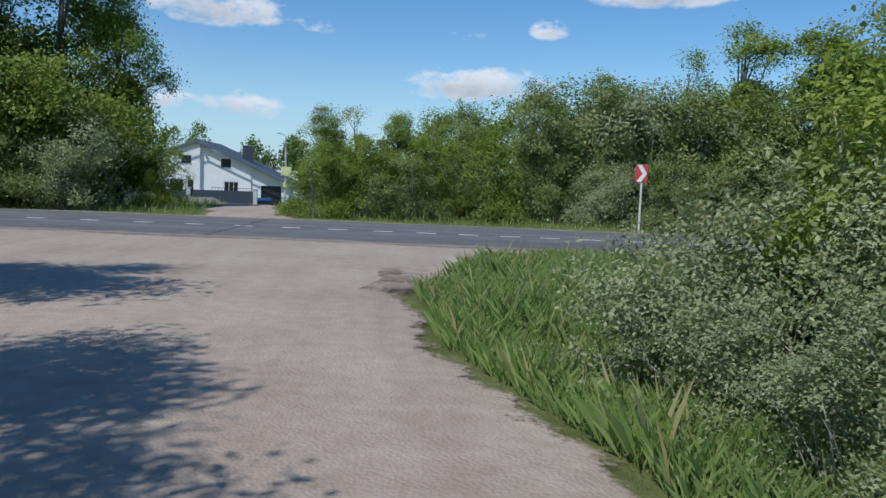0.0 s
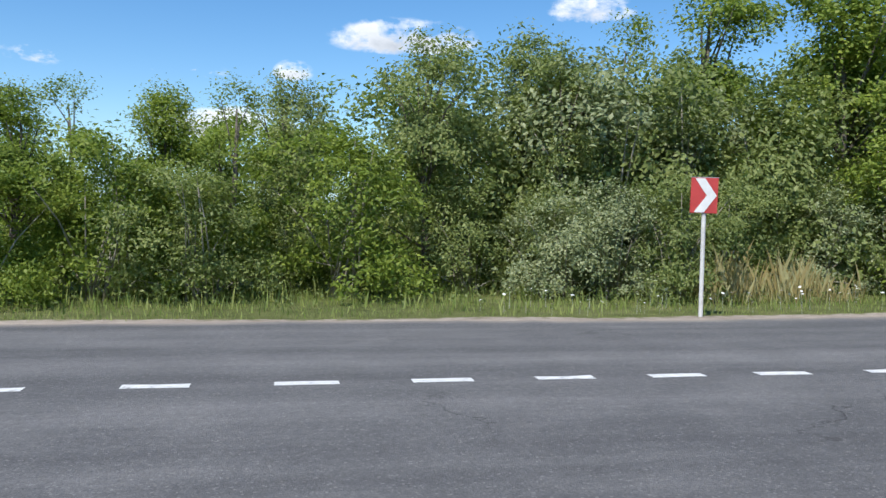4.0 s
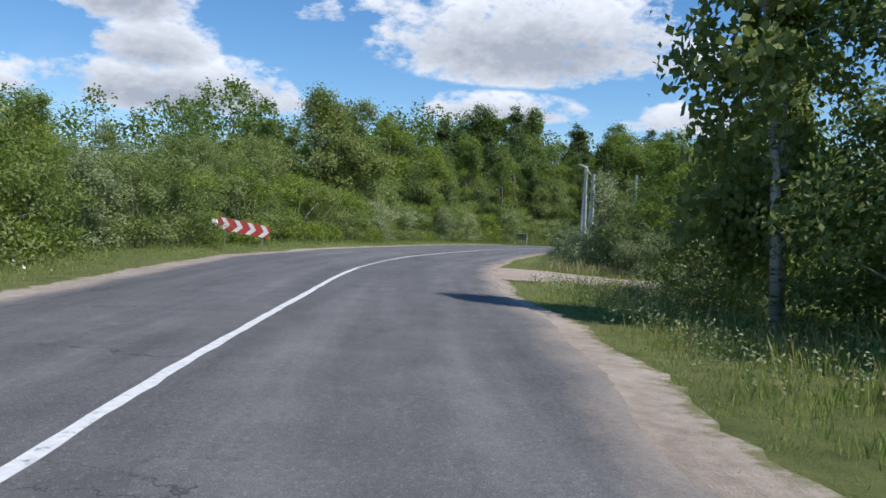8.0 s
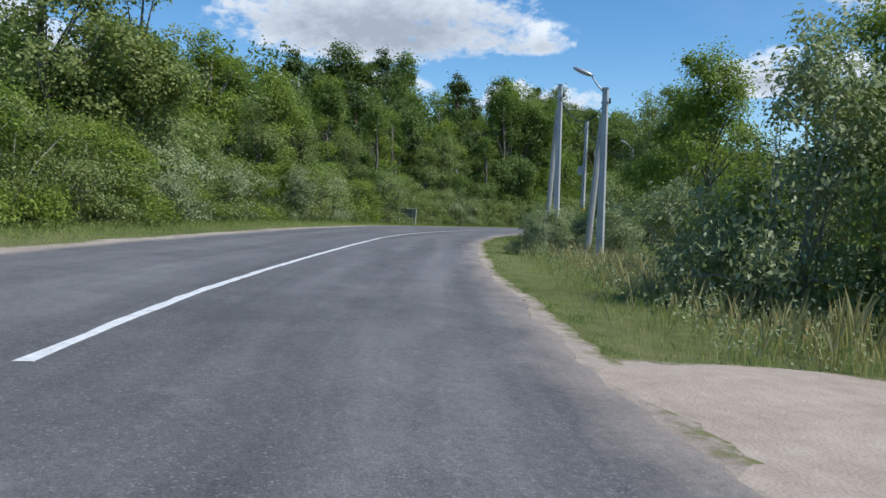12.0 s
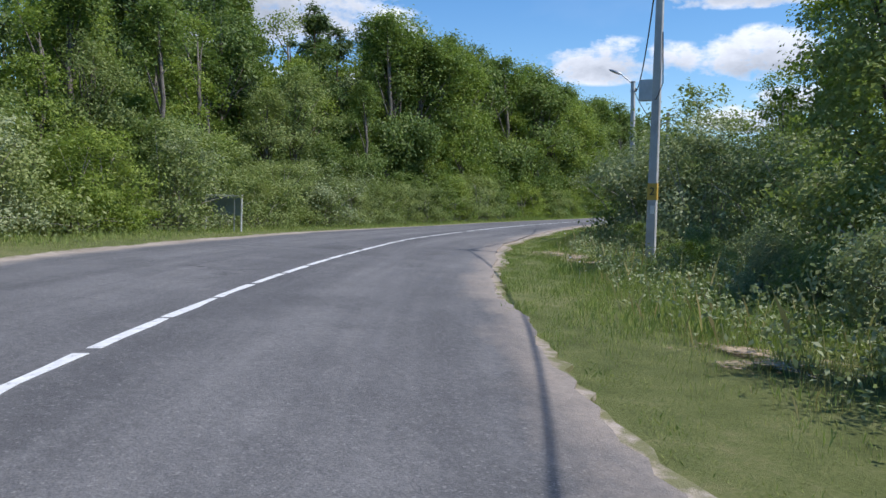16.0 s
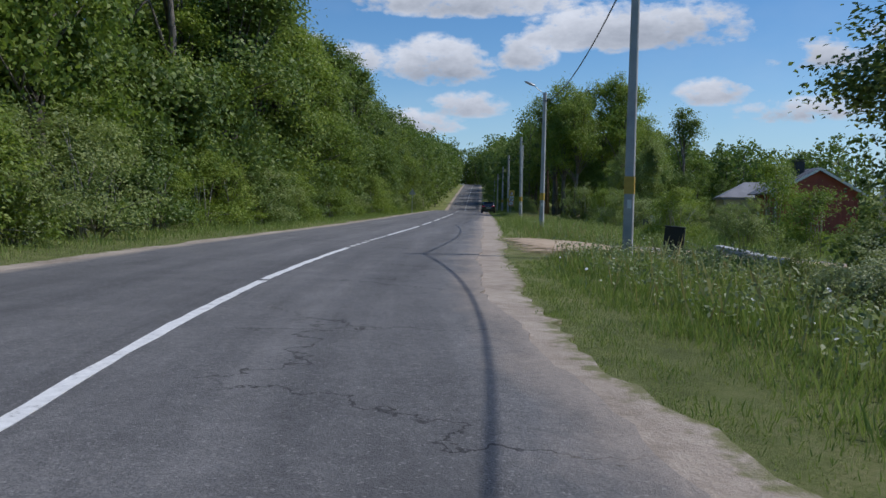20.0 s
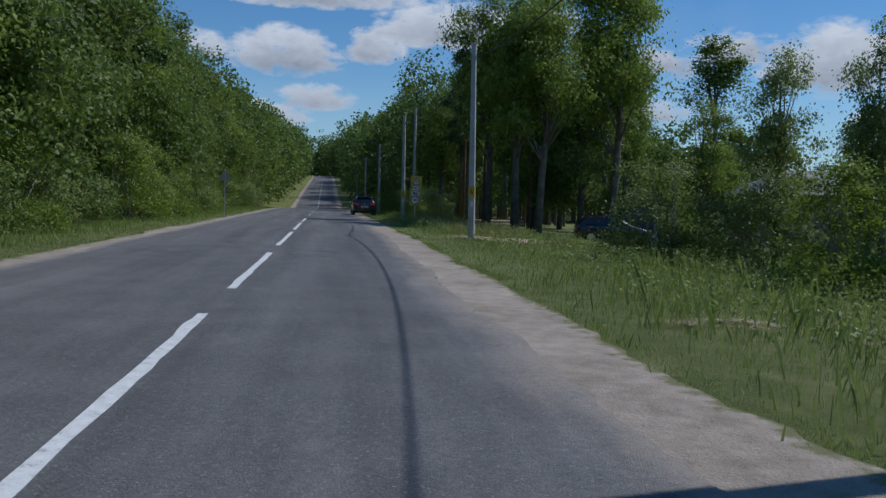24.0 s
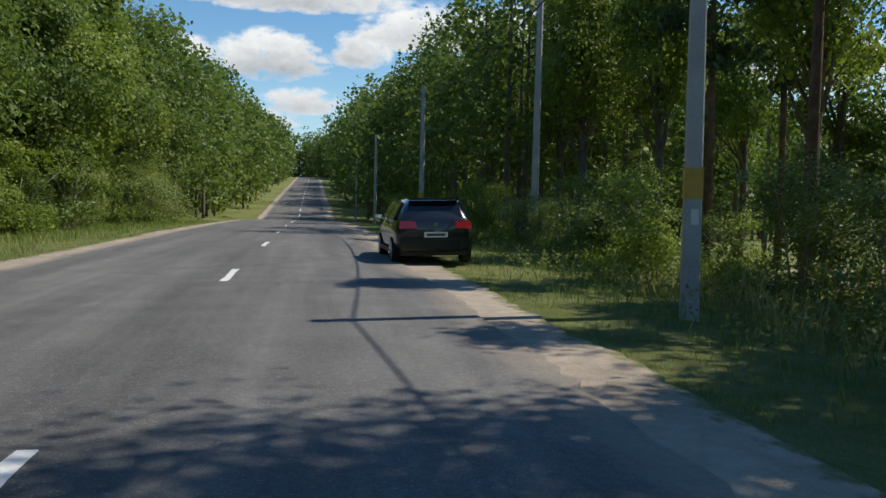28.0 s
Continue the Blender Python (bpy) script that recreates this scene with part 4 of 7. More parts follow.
def build_pine(seed, leaves=3600):
    """A tall forest pine with a bare lower trunk, 16 m high."""
    rng = np.random.default_rng(seed)
    blobs = []
    for _ in range(16):
        z = rng.uniform(7.5, 15.2)
        k = min(1.0, (16.2 - z) / 4.5)
        a, d = rng.uniform(0, 6.28), 2.1 * k * rng.uniform(0.2, 1.0)
        blobs.append(((math.cos(a) * d, math.sin(a) * d, z), (0.95, 0.95, 0.5)))
    blobs.append(((0, 0, 15.2), (0.6, 0.6, 0.8)))
    pts, hub = clumps(rng, blobs, 150, leaves, 0.27)
    spine = [Vector((0, 0, -0.4)), Vector((rng.normal(0, 0.1), 0, 5)), Vector((0, rng.normal(0, 0.15), 10)), Vector((0, 0, 15.6))]
    v, f = tube(spine, [0.19, 0.155, 0.11, 0.02], 8)
    limbs(rng, v, f, lambda h: Vector((0, 0, max(6.0, h[2] - 0.5))), hub[rng.choice(len(hub), 24, replace=False)], 0.035)
    return plant("pine_tree", (v, f), pts, 0.44, "leaf_pine", "pinebark", 0.32, 0.0, rng)


KINDS = {}


def species(key, build, count, label, category, height):
    KINDS[key] = dict(build=build, count=count, label=label, category=category, height=height, made=[])


species("willow", lambda k: build_shrub(100 + k, "leaf_willow", 9000, 0.116), 4, "dense green willow shrub with thin pale stems", "shrub", 4.1)
species("greywillow", lambda k: build_shrub(120 + k, "leaf_grey", 9500, 0.117), 2, "silvery grey-green willow shrub", "shrub", 4.1)
species("brightbush", lambda k: build_shrub(140 + k, "leaf_maple", 8600, 0.126), 2, "bright green leafy bush", "shrub", 4.1)
species("darkbush", lambda k: build_shrub(150 + k, "leaf_dark", 5400, 0.17), 2, "dark green undergrowth bush", "shrub", 4.1)
species("maple", lambda k: build_tree(200 + k, "leaf_maple", "bark", 20000, 0.148), 3, "broad-leaved tree with a full green crown", "tree", 10.0)
species("alder", lambda k: build_tree(220 + k, "leaf_dark", "bark", 17000, 0.165), 3, "tall dark green alder at the wood's edge", "tree", 10.0)
species("aspen", lambda k: build_tree(240 + k, "leaf_willow", "bark", 13000, 0.152, 0.08, 2.2), 2, "slim grey-green young aspen", "tree", 10.0)
species("birch", lambda k: build_birch(260 + k), 3, "birch tree with a white trunk and hanging twigs", "tree", 10.2)
species("poplar", lambda k: build_tree(250 + k, "leaf_birch", "bark", 22000, 0.165, -0.02, 2.0, 0.62, 30), 2, "full yellow-green roadside birch", "tree", 10.0)
species("lime", lambda k: build_tree(270 + k, "leaf_maple", "bark", 46000, 0.135, -0.02, 3.1, 0.7, 40), 2, "big dense broad-leaved tree with foliage to the ground", "tree", 10.0)
species("canopy", lambda k: build_tree(290 + k, "leaf_maple", "bark", 17000, 0.14, 0.36, 2.5, 0.65, 16), 2, "tall roadside tree with a bare trunk and open crown", "tree", 10.0)
species("pine", lambda k: build_pine(280 + k), 2, "tall forest pine with a bare trunk", "tree", 16.2)
PLANTED = random.Random(5)


def grow(key, x, y, height, wide=1.0, group="roadside trees and shrubs"):
    k = KINDS[key]
    sc = height / k["height"]
    m = pose(x, y, gz(x, y) - 0.03, 0, 0, PLANTED.uniform(0, 360)) @ Matrix.Diagonal((sc * wide, sc * wide, sc, 1))
    if len(k["made"]) < k["count"]:
        ob = k["build"](len(k["made"]))
        ob.matrix_basis = m
        tagged(ob, k["label"], k["category"], group)
        k["made"].append(ob)
        return ob
    src = PLANTED.choice(k["made"])
    made = new(src.name.split(".")[0])
    made.matrix_basis = m
    tagged(made, k["label"], k["category"], group)
    for c in src.children:
        o = new(c.name.split(".")[0], c.data)
        o.parent = made
    return made


def belt(rows, seed):
    """Plants along the road: start and end place, distance from the road's line, spacing, height range, kinds."""
    rng = random.Random(seed)
    for (x0, y0), (x1, y1), d0, d1, gap, h0, h1, wide, keys in rows:
        s, s1 = S_OF(x0, y0), S_OF(x1, y1)
        while s < s1:
            x, y = at_road(s + rng.uniform(-0.3, 0.3) * gap, rng.uniform(d0, d1))
            grow(rng.choice(keys), float(x), float(y), rng.uniform(h0, h1), wide * rng.uniform(0.9, 1.15))
            s += gap * rng.uniform(0.8, 1.2)


# far side of the junction: a big tree and shrubs by the house drive
for key, x, y, h, w in [("lime", -15.4, 38.6, 11.2, 1.05), ("lime", -19.5, 38.0, 12.0, 1.15), ("alder", -24.0, 38.0, 11, 1.2), ("greywillow", -13.6, 35.6, 4.2, 1.0), ("willow", -16.2, 34.9, 4.6, 1.1), ("willow", -20.0, 35.0, 4.8, 1.1), ("lime", -13.4, 39.4, 8.8, 0.85), ("lime", -17.4, 37.6, 9.8, 0.9), ("brightbush", -17.8, 34.6, 3.4, 1.1), ("brightbush", -11.2, 37.5, 2.6, 0.9), ("greywillow", -13.8, 34.8, 2.4, 1.0), ("willow", -24.5, 34.8, 3.4, 1.1),
                        ("willow", -29, 36, 4.0, 1.2), ("maple", -31, 40, 10, 1.2), ("willow", -35, 36.5, 4.0, 1.2)]:
    grow(key, x, y, h, w)
belt([((-3.6, 27.4), (3, 26.5), 8.6, 9.8, 1.6, 2.1, 2.8, 1.0, ["willow", "brightbush", "willow"]),
      ((-3.2, 27.4), (4, 26.4), 12, 22, 1.2, 4.2, 5.6, 1.1, ["brightbush", "aspen", "maple"]),
      ((3, 26.4), (12, 25.1), 7.4, 8.6, 1.7, 2.0, 2.9, 1.0, ["willow", "greywillow"]),
      ((3.4, 26.4), (13, 25), 9.6, 12.5, 0.9, 4.7, 5.7, 1.0, ["willow", "aspen", "greywillow"]),
      ((9, 25.3), (16, 25), 10, 14, 1.5, 6.2, 8.2, 1.05, ["maple", "maple"]),
      ((12, 25), (27, 22.8), 7.8, 8.8, 1.8, 3.9, 4.9, 1.1, ["willow", "willow", "greywillow", "brightbush"]),
      ((14, 25), (30, 22.2), 10.5, 14, 1.7, 6.6, 8.8, 1.1, ["maple", "aspen", "willow"]),
      ((27, 22.8), (46, 17.6), 7.9, 9.2, 2.0, 2.8, 3.8, 1.1, ["willow", "greywillow", "brightbush"]),
      ((30, 22.2), (60, 11.7), 11, 17, 2.4, 4.4, 6.2, 0.9, ["aspen", "maple", "willow"]),
      ((24, 23.4), (66, 7.7), 20, 34, 2.6, 6.0, 8.5, 1.0, ["aspen", "maple", "alder"]),
      ((46, 17.6), (74, 2.7), 8.2, 9.8, 2.1, 2.8, 4.0, 1.15, ["willow", "brightbush", "greywillow"]),
      ((58, 12.3), (76, 1.2), 11.5, 16, 2.0, 5.5, 7.5, 1.1, ["aspen", "maple", "willow"]),
      ((60, 11.7), (76, 1.2), 17, 25, 2.2, 7.6, 9.8, 1.0, ["aspen", "birch", "alder"]),
      ((74, 2.7), (100, -25.3), 7.7, 9.0, 2.0, 2.6, 3.8, 1.15, ["willow", "willow", "greywillow", "brightbush"]),
      ((75, 1.9), (104, -31.3), 11, 14, 2.3, 6.6, 9.4, 1.05, ["maple", "aspen", "alder"]),
      ((74, 2.7), (106, -34.8), 16, 21, 2.8, 10.5, 13.5, 1.0, ["alder", "maple", "alder", "pine"]),
      ((106, -34.8), (129, -72.3), 16, 21, 2.8, 13, 17, 1.0, ["alder", "maple", "alder", "pine"]),
      ((74, 2.7), (100, -25.5), 23, 33, 3.2, 11, 14, 1.0, ["alder", "pine"]),
      ((100, -25.5), (124, -63.3), 23, 33, 3.4, 15, 19, 1.0, ["alder", "pine"]),
      ((100, -25.3), (169, -135.3), 7.8, 9.6, 2.3, 2.2, 4.2, 1.1, ["darkbush", "willow", "brightbush"]),
      ((101, -27.3), (169, -135.3), 9.8, 13, 2.6, 12.0, 15.5, 1.0, ["alder", "maple", "alder"]),
      ((124, -63.3), (176, -147.3), 16, 23, 3.4, 14, 18, 1.0, ["alder", "pine", "maple"])], 21)
for x, y, h in [(19.2, 35.6, 10.4), (21.4, 36.6, 9.0), (24.5, 33.2, 8.2), (27.5, 33.6, 7.6)]:
    grow("birch", x, y, h, 1.25)
for x, y, h in [(66.8, 20.4, 10.9), (68.2, 17.5, 10.3), (70.6, 18.6, 8.6)]:
    grow("poplar", x, y, h, 1.05)
# right side of the lot
for key, x, y, h, w in [("greywillow", -0.85, 12.0, 1.4, 1.05), ("greywillow", -0.1, 12.2, 1.9, 1.0), ("brightbush", 0.7, 12.4, 2.6, 0.95), ("willow", 1.7, 12.7, 3.3, 0.95), ("greywillow", -0.75, 11.1, 0.95, 1.15), ("greywillow", 0.0, 10.7, 1.3, 1.1), ("brightbush", 1.0, 10.9, 2.0, 1.0), ("greywillow", -0.6, 10.2, 0.8, 1.2), ("brightbush", 0.3, 9.6, 1.1, 1.1)]:
    grow(key, x, y, h, w)
for key, x, y, h, w in [("maple", -4.9, 36.4, 3.6, 1.2), ("brightbush", -5.2, 34.6, 2.3, 1.1), ("maple", -4.2, 38.6, 4.2, 1.1), ("brightbush", -3.4, 35.4, 3.0, 1.1), ("maple", -2.4, 37.2, 4.0, 1.1), ("aspen", -5.6, 42, 4.6, 1.1), ("maple", -1.2, 36.2, 4.0, 1.1), ("aspen", 0.2, 38.5, 4.8, 1.0), ("willow", -1.9, 34.8, 2.6, 1.1), ("brightbush", 0.6, 35.0, 3.2, 1.1), ("aspen", 2.6, 36.0, 5.4, 1.0), ("aspen", 5.2, 36.8, 5.8, 1.0), ("willow", 4.0, 38.4, 5.6, 1.1)]:
    grow(key, x, y, h, w)
for key, x, y, h, w in [("greywillow", 0.55, 11.9, 1.75, 1.0), ("greywillow", 1.4, 10.2, 2.0, 1.05), ("brightbush", 2.0, 13.4, 2.6, 0.9), ("willow", 3.5, 12.0, 3.3, 0.95), ("brightbush", 3.4, 9.4, 2.8, 1.1), ("maple", 6.2, 13.6, 4.6, 0.9), ("willow", 5.4, 16.2, 3.0, 0.9), ("aspen", 8.5, 16.0, 4.8, 0.9), ("brightbush", 0.9, 8.2, 1.7, 1.0), ("willow", 5.5, 9.0, 4.2, 1.0), ("willow", 9.5, 13, 4.2, 1.1), ("maple", 12, 14, 6.5, 1.0), ("willow", 12.5, 17.0, 3.0, 1.0)]:
    grow(key, x, y, h, w)
# left of the lot, behind the camera's start: they shade the gravel
for key, x, y, h, w in [("maple", -10.2, 14.2, 8.0, 0.95), ("maple", -8.4, 8.9, 8.0, 0.9), ("maple", -7.8, 7.0, 7.6, 0.85), ("maple", -10.5, 0.5, 8.0, 1.0), ("willow", -13.5, 12, 4, 1.2), ("maple", -13, 8, 8.0, 1.0)]:
    grow(key, x, y, h, w)
# inside of the bend: birches and shrubs
for key, x, y, h, w in [("birch", 21.4, 15.3, 9.0, 1.05), ("birch", 22.0, 14.8, 7.4, 0.95), ("aspen", 19.6, 14.0, 8.5, 1.05), ("birch", 24.6, 13.2, 6.0, 1.0), ("willow", 21.6, 13.0, 4.4, 1.1), ("willow", 24.6, 14.9, 3.0, 0.9), ("maple", 26.8, 11.6, 7.0, 1.0), ("willow", 18.6, 14.6, 4.2, 1.1), ("maple", 18.0, 12.0, 8.0, 1.1), ("greywillow", 27.5, 13.2, 2.6, 1.0), ("willow", 29.0, 10.4, 4.2, 1.2), ("willow", 31.5, 9.2, 3.4, 1.0), ("aspen", 15.2, 14.5, 7.0, 1.0),
                        ("willow", 41.0, 8.6, 4.2, 0.85), ("greywillow", 43.2, 9.4, 4.6, 0.8), ("willow", 45.4, 7.8, 3.2, 0.9), ("maple", 43.5, 5.6, 6.5, 1.0), ("willow", 38.8, 3.2, 4.5, 1.2), ("willow", 35.5, 0.5, 4.5, 1.2), ("willow", 31.2, 4.6, 4.2, 1.2), ("maple", 33, -2, 7.5, 1.2), ("willow", 28.5, 7.2, 4.4, 1.2), ("greywillow", 48.8, 6.6, 2.4, 1.1), ("greywillow", 55.5, 3.7, 2.2, 1.0), ("maple", 56.5, -0.7, 7.6, 1.0), ("maple", 48, 1.5, 7.0, 1.1), ("greywillow", 58.8, 1.7, 2.6, 1.1), ("willow", 62, -0.7, 3.2, 1.1), ("greywillow", 65.8, -2.9, 2.6, 1.0), ("willow", 67.8, -4.9, 3.8, 1.1), ("maple", 64.5, -6.3, 8.0, 1.1), ("aspen", 70, -8.8, 8.6, 1.1),
                        ("greywillow", 69.5, -4.1, 1.6, 0.9), ("greywillow", 76.6, -11.4, 4.2, 1.0), ("greywillow", 79.2, -12.6, 4.6, 1.0), ("greywillow", 81.9, -14.6, 4.4, 1.0), ("willow", 80, -15.3, 5.6, 1.2), ("willow", 82.4, -19.8, 3.2, 1.0), ("greywillow", 74, -11.8, 4.4, 1.1), ("maple", 74.5, -15.3, 8.5, 1.1), ("willow", 84.6, -24.2, 3.6, 1.1), ("greywillow", 88.2, -26.8, 4.4, 1.1), ("maple", 83, -24.3, 7.5, 1.1), ("willow", 90.5, -30.8, 3.6, 1.1), ("maple", 86.5, -31.3, 6.5, 1.0), ("poplar", 91.8, -37.6, 8.2, 1.45), ("willow", 89, -37.3, 4.0, 1.2)]:
    grow(key, x, y, h, w)
belt([((60, 11), (74, 2.3), -6.4, -8.0, 1.2, 0.7, 1.5, 1.1, ["greywillow", "greywillow", "willow"]),
      ((74, 2.3), (100, -25), -6.6, -8.2, 1.5, 0.6, 1.2, 1.2, ["greywillow", "brightbush", "willow"])], 61)
for key, x, y, h, w in [("greywillow", 58.2, 4.6, 1.7, 1.1), ("greywillow", 60.0, 3.9, 2.0, 1.0), ("willow", 62.6, 2.2, 1.5, 1.1), ("greywillow", 64.6, 0.4, 2.3, 1.1), ("greywillow", 57.0, 6.2, 1.4, 1.0)]:
    grow(key, x, y, h, w)
for key, x, y, h, w in [("aspen", 114.2, -74.6, 6.6, 0.75), ("aspen", 111.6, -73.4, 7.2, 0.8), ("birch", 110.2, -69.5, 6.2, 0.9)]:
    grow(key, x, y, h, w)
for key, x, y, h, w in [("maple", 39.8, 7.0, 6.2, 0.9), ("willow", 38.4, 4.8, 4.4, 1.0), ("greywillow", 39.0, 9.2, 2.7, 0.9), ("maple", 38.0, 1.0, 6.8, 1.0), ("willow", 41.6, 5.4, 4.6, 1.1), ("greywillow", 37.6, 7.6, 1.8, 0.9), ("willow", 29.6, 4.6, 4.6, 1.2), ("aspen", 42.5, 2.0, 7.4, 1.1)]:
    grow(key, x, y, h, w)
# by the red house and the yard
for key, x, y, h, w in [("brightbush", 101.6, -48.8, 2.4, 1.1), ("willow", 99, -49.8, 2.2, 1.3), ("brightbush", 97, -52.8, 3.0, 1.2), ("brightbush", 100.5, -61.3, 5.0, 0.8), ("willow", 94.5, -51.3, 2.6, 1.2), ("willow", 104.2, -57.3, 2.2, 1.3), ("willow", 107.5, -60.3, 2.4, 1.2), ("maple", 116.5, -77.8, 5.4, 0.9), ("willow", 117.2, -73.8, 3.4, 1.1), ("brightbush", 112.8, -67.8, 2.8, 1.1), ("willow", 110.5, -64.3, 2.6, 1.2), ("willow", 114.6, -73.3, 3.0, 1.2), ("aspen", 112, -72.3, 5.0, 0.8),
                        ("brightbush", 108.5, -72.3, 2.6, 1.2), ("willow", 105, -69.3, 2.4, 1.2), ("maple", 92, -91.3, 8, 1.2), ("maple", 88, -87.3, 8.5, 1.2), ("alder", 112, -123.3, 6.5, 1.2), ("alder", 104, -127.3, 7, 1.2), ("alder", 94, -123.3, 12, 1.2), ("alder", 119, -119.3, 6, 1.2), ("willow", 114, -97.3, 3.0, 1.2), ("willow", 110.5, -91.3, 2.6, 1.2)]:
    grow(key, x, y, h, w)
# the wood on the right of the straight
belt([((137, -85.3), (176, -147.3), -11.0, -13.5, 5.4, 11.5, 14, 0.8, ["canopy", "canopy", "pine"]),
      ((138, -86.3), (176, -147.3), -15, -20, 6.2, 13, 16, 0.85, ["pine", "canopy"]),
      ((140, -89.3), (176, -147.3), -21, -28, 7.5, 12, 15, 0.95, ["canopy", "alder"]),
      ((142, -93.3), (172, -141.3), -7.4, -9.0, 2.6, 1.2, 2.8, 1.1, ["brightbush", "willow", "brightbush"])], 33)
for key, x, y, h, w in [("canopy", 128.2, -92.9, 14.6, 0.85), ("canopy", 131.4, -97.0, 15.0, 0.8), ("alder", 129.5, -100.8, 14.5, 0.9), ("pine", 127.2, -104.3, 15, 1.0), ("alder", 125.6, -97.6, 13.0, 0.9)]:
    grow(key, x, y, h, w)


# far woods, joined
S_FAR = S_OF(214, -207)


def far_woods():
    rng = np.random.default_rng(77)
    spots = []
    for _ in range(900):
        r = rng.random()
        if r < 0.30:
            s, d = rng.uniform(S_OF(74, 2.7), S_FAR - 5), rng.uniform(34, 90)
        elif r < 0.52:
            s, d = rng.uniform(S_OF(154, -112.3), S_FAR - 2), rng.choice([-1, 1]) * rng.uniform(9, 30)
        elif r < 0.70:
            s, d = rng.uniform(S_OF(172, -141), S_FAR - 5), -rng.uniform(28, 80)
        else:
            a = rng.uniform(0, 6.28)
            q = (40 + math.cos(a) * rng.uniform(210, 300), -40 + math.sin(a) * rng.uniform(210, 300))
            spots.append((*q, rng.uniform(11, 16)))
            continue
        x, y = at_road(s, d)
        spots.append((float(x), float(y), rng.uniform(11, 17)))
    for _ in range(70):
        spots.append((rng.uniform(-75, 60), rng.uniform(118, 150), rng.uniform(6, 9.5)))
    for _ in range(60):
        spots.append((rng.uniform(25, 105), rng.uniform(62, 105), rng.uniform(8, 12)))
    for _ in range(50):
        spots.append((rng.uniform(40, 110), rng.uniform(-150, -130), rng.uniform(11, 15)))
    out, fine, tiny, tv, tf = [], [], [], [], []
    for x, y, h in spots:
        s0, d0 = sd(np.array([x]), np.array([y]))
        if abs(d0[0]) < 8.5:
            continue
        z = gz(x, y)
        k = 80
        t = rng.uniform(0.22, 1.0, k)
        rad = h * 0.20 * np.sin(np.pi * np.clip(t * 0.9 + 0.08, 0, 1)) ** 0.6 * rng.uniform(0.5, 1.1, k)
        a = rng.uniform(0, 6.28, k)
        hub = np.c_[x + np.cos(a) * rad, y + np.sin(a) * rad, z + t * h]
        beside = S_OF(154, -112.3) - 1 < s0[0] < S_OF(184, -160) and abs(d0[0]) < 32
        close = math.hypot(x - 60, y - 10) < 105 or (y > 112 and -60 < x < 30)
        (tiny if beside else fine if close else out).append((hub[:, None] + rng.normal(0, 0.42, (k, 14 if beside else 9 if close else 4, 3))).reshape(-1, 3))
        tube([(x, y, z - 0.3), (x, y, z + h * 0.8)], [0.17, 0.05], 5, tv, tf)
    for pts, size in ((out, 0.76), (fine, 0.5), (tiny, 0.36)):
        ob = new("far_wood", leaf_mesh("far_wood", leaf_arrays(rng, np.concatenate(pts), size, 0.7), "leaf_dark"))
        tagged(ob, "distant mixed forest with dark green crowns", "forest", kind="stuff")
    tagged(mesh_object("far_wood_trunks", tv, tf, "bark"), "trunks of the distant forest", "forest", kind="stuff")


far_woods()


def hill_wood():
    """The wooded hill that closes the view at the end of the straight."""
    rng = np.random.default_rng(78)
    spots = []
    for _ in range(560):
        s = rng.uniform(S_OF(175, -146), S_END)
        side = rng.choice([-1, 1])
        spots.append((*(float(v) for v in at_road(s, side * (rng.uniform(7.5, 14) if rng.random() < 0.6 else rng.uniform(14, 60)))), rng.uniform(13, 18)))
    for _ in range(300):
        k, d = rng.uniform(12, 110), rng.uniform(-90, 130)
        x, y = 296 + 0.54 * k + 0.84 * d, -338 - 0.84 * k + 0.54 * d
        if abs(sd([x], [y])[1][0]) > 8:
            spots.append((x, y, rng.uniform(20, 26)))
    out, fine, tv, tf = [], [], [], []
    for x, y, h in spots:
        z = gz(x, y)
        t = rng.uniform(0.10, 1.0, 60)
        rad = h * 0.22 * np.sin(np.pi * np.clip(t * 0.9 + 0.08, 0, 1)) ** 0.6 * rng.uniform(0.5, 1.1, 60)
        a = rng.uniform(0, 6.28, 60)
        hub = np.c_[x + np.cos(a) * rad, y + np.sin(a) * rad, z + t * h]
        nearer = y > -215
        (fine if nearer else out).append((hub[:, None] + rng.normal(0, 0.5, (60, 10 if nearer else 4, 3))).reshape(-1, 3))
        tube([(x, y, z - 0.3), (x, y, z + h * 0.8)], [0.17, 0.05], 5, tv, tf)
    for pts, size in ((out, 0.95), (fine, 0.58)):
        ob = new("hill_wood", leaf_mesh("hill_wood", leaf_arrays(rng, np.concatenate(pts), size, 0.75), "leaf_dark"))
        tagged(ob, "wooded hill at the end of the straight road", "forest", kind="stuff")
    tagged(mesh_object("hill_wood_trunks", tv, tf, "bark"), "trunks of the hill forest", "forest", kind="stuff")


hill_wood()


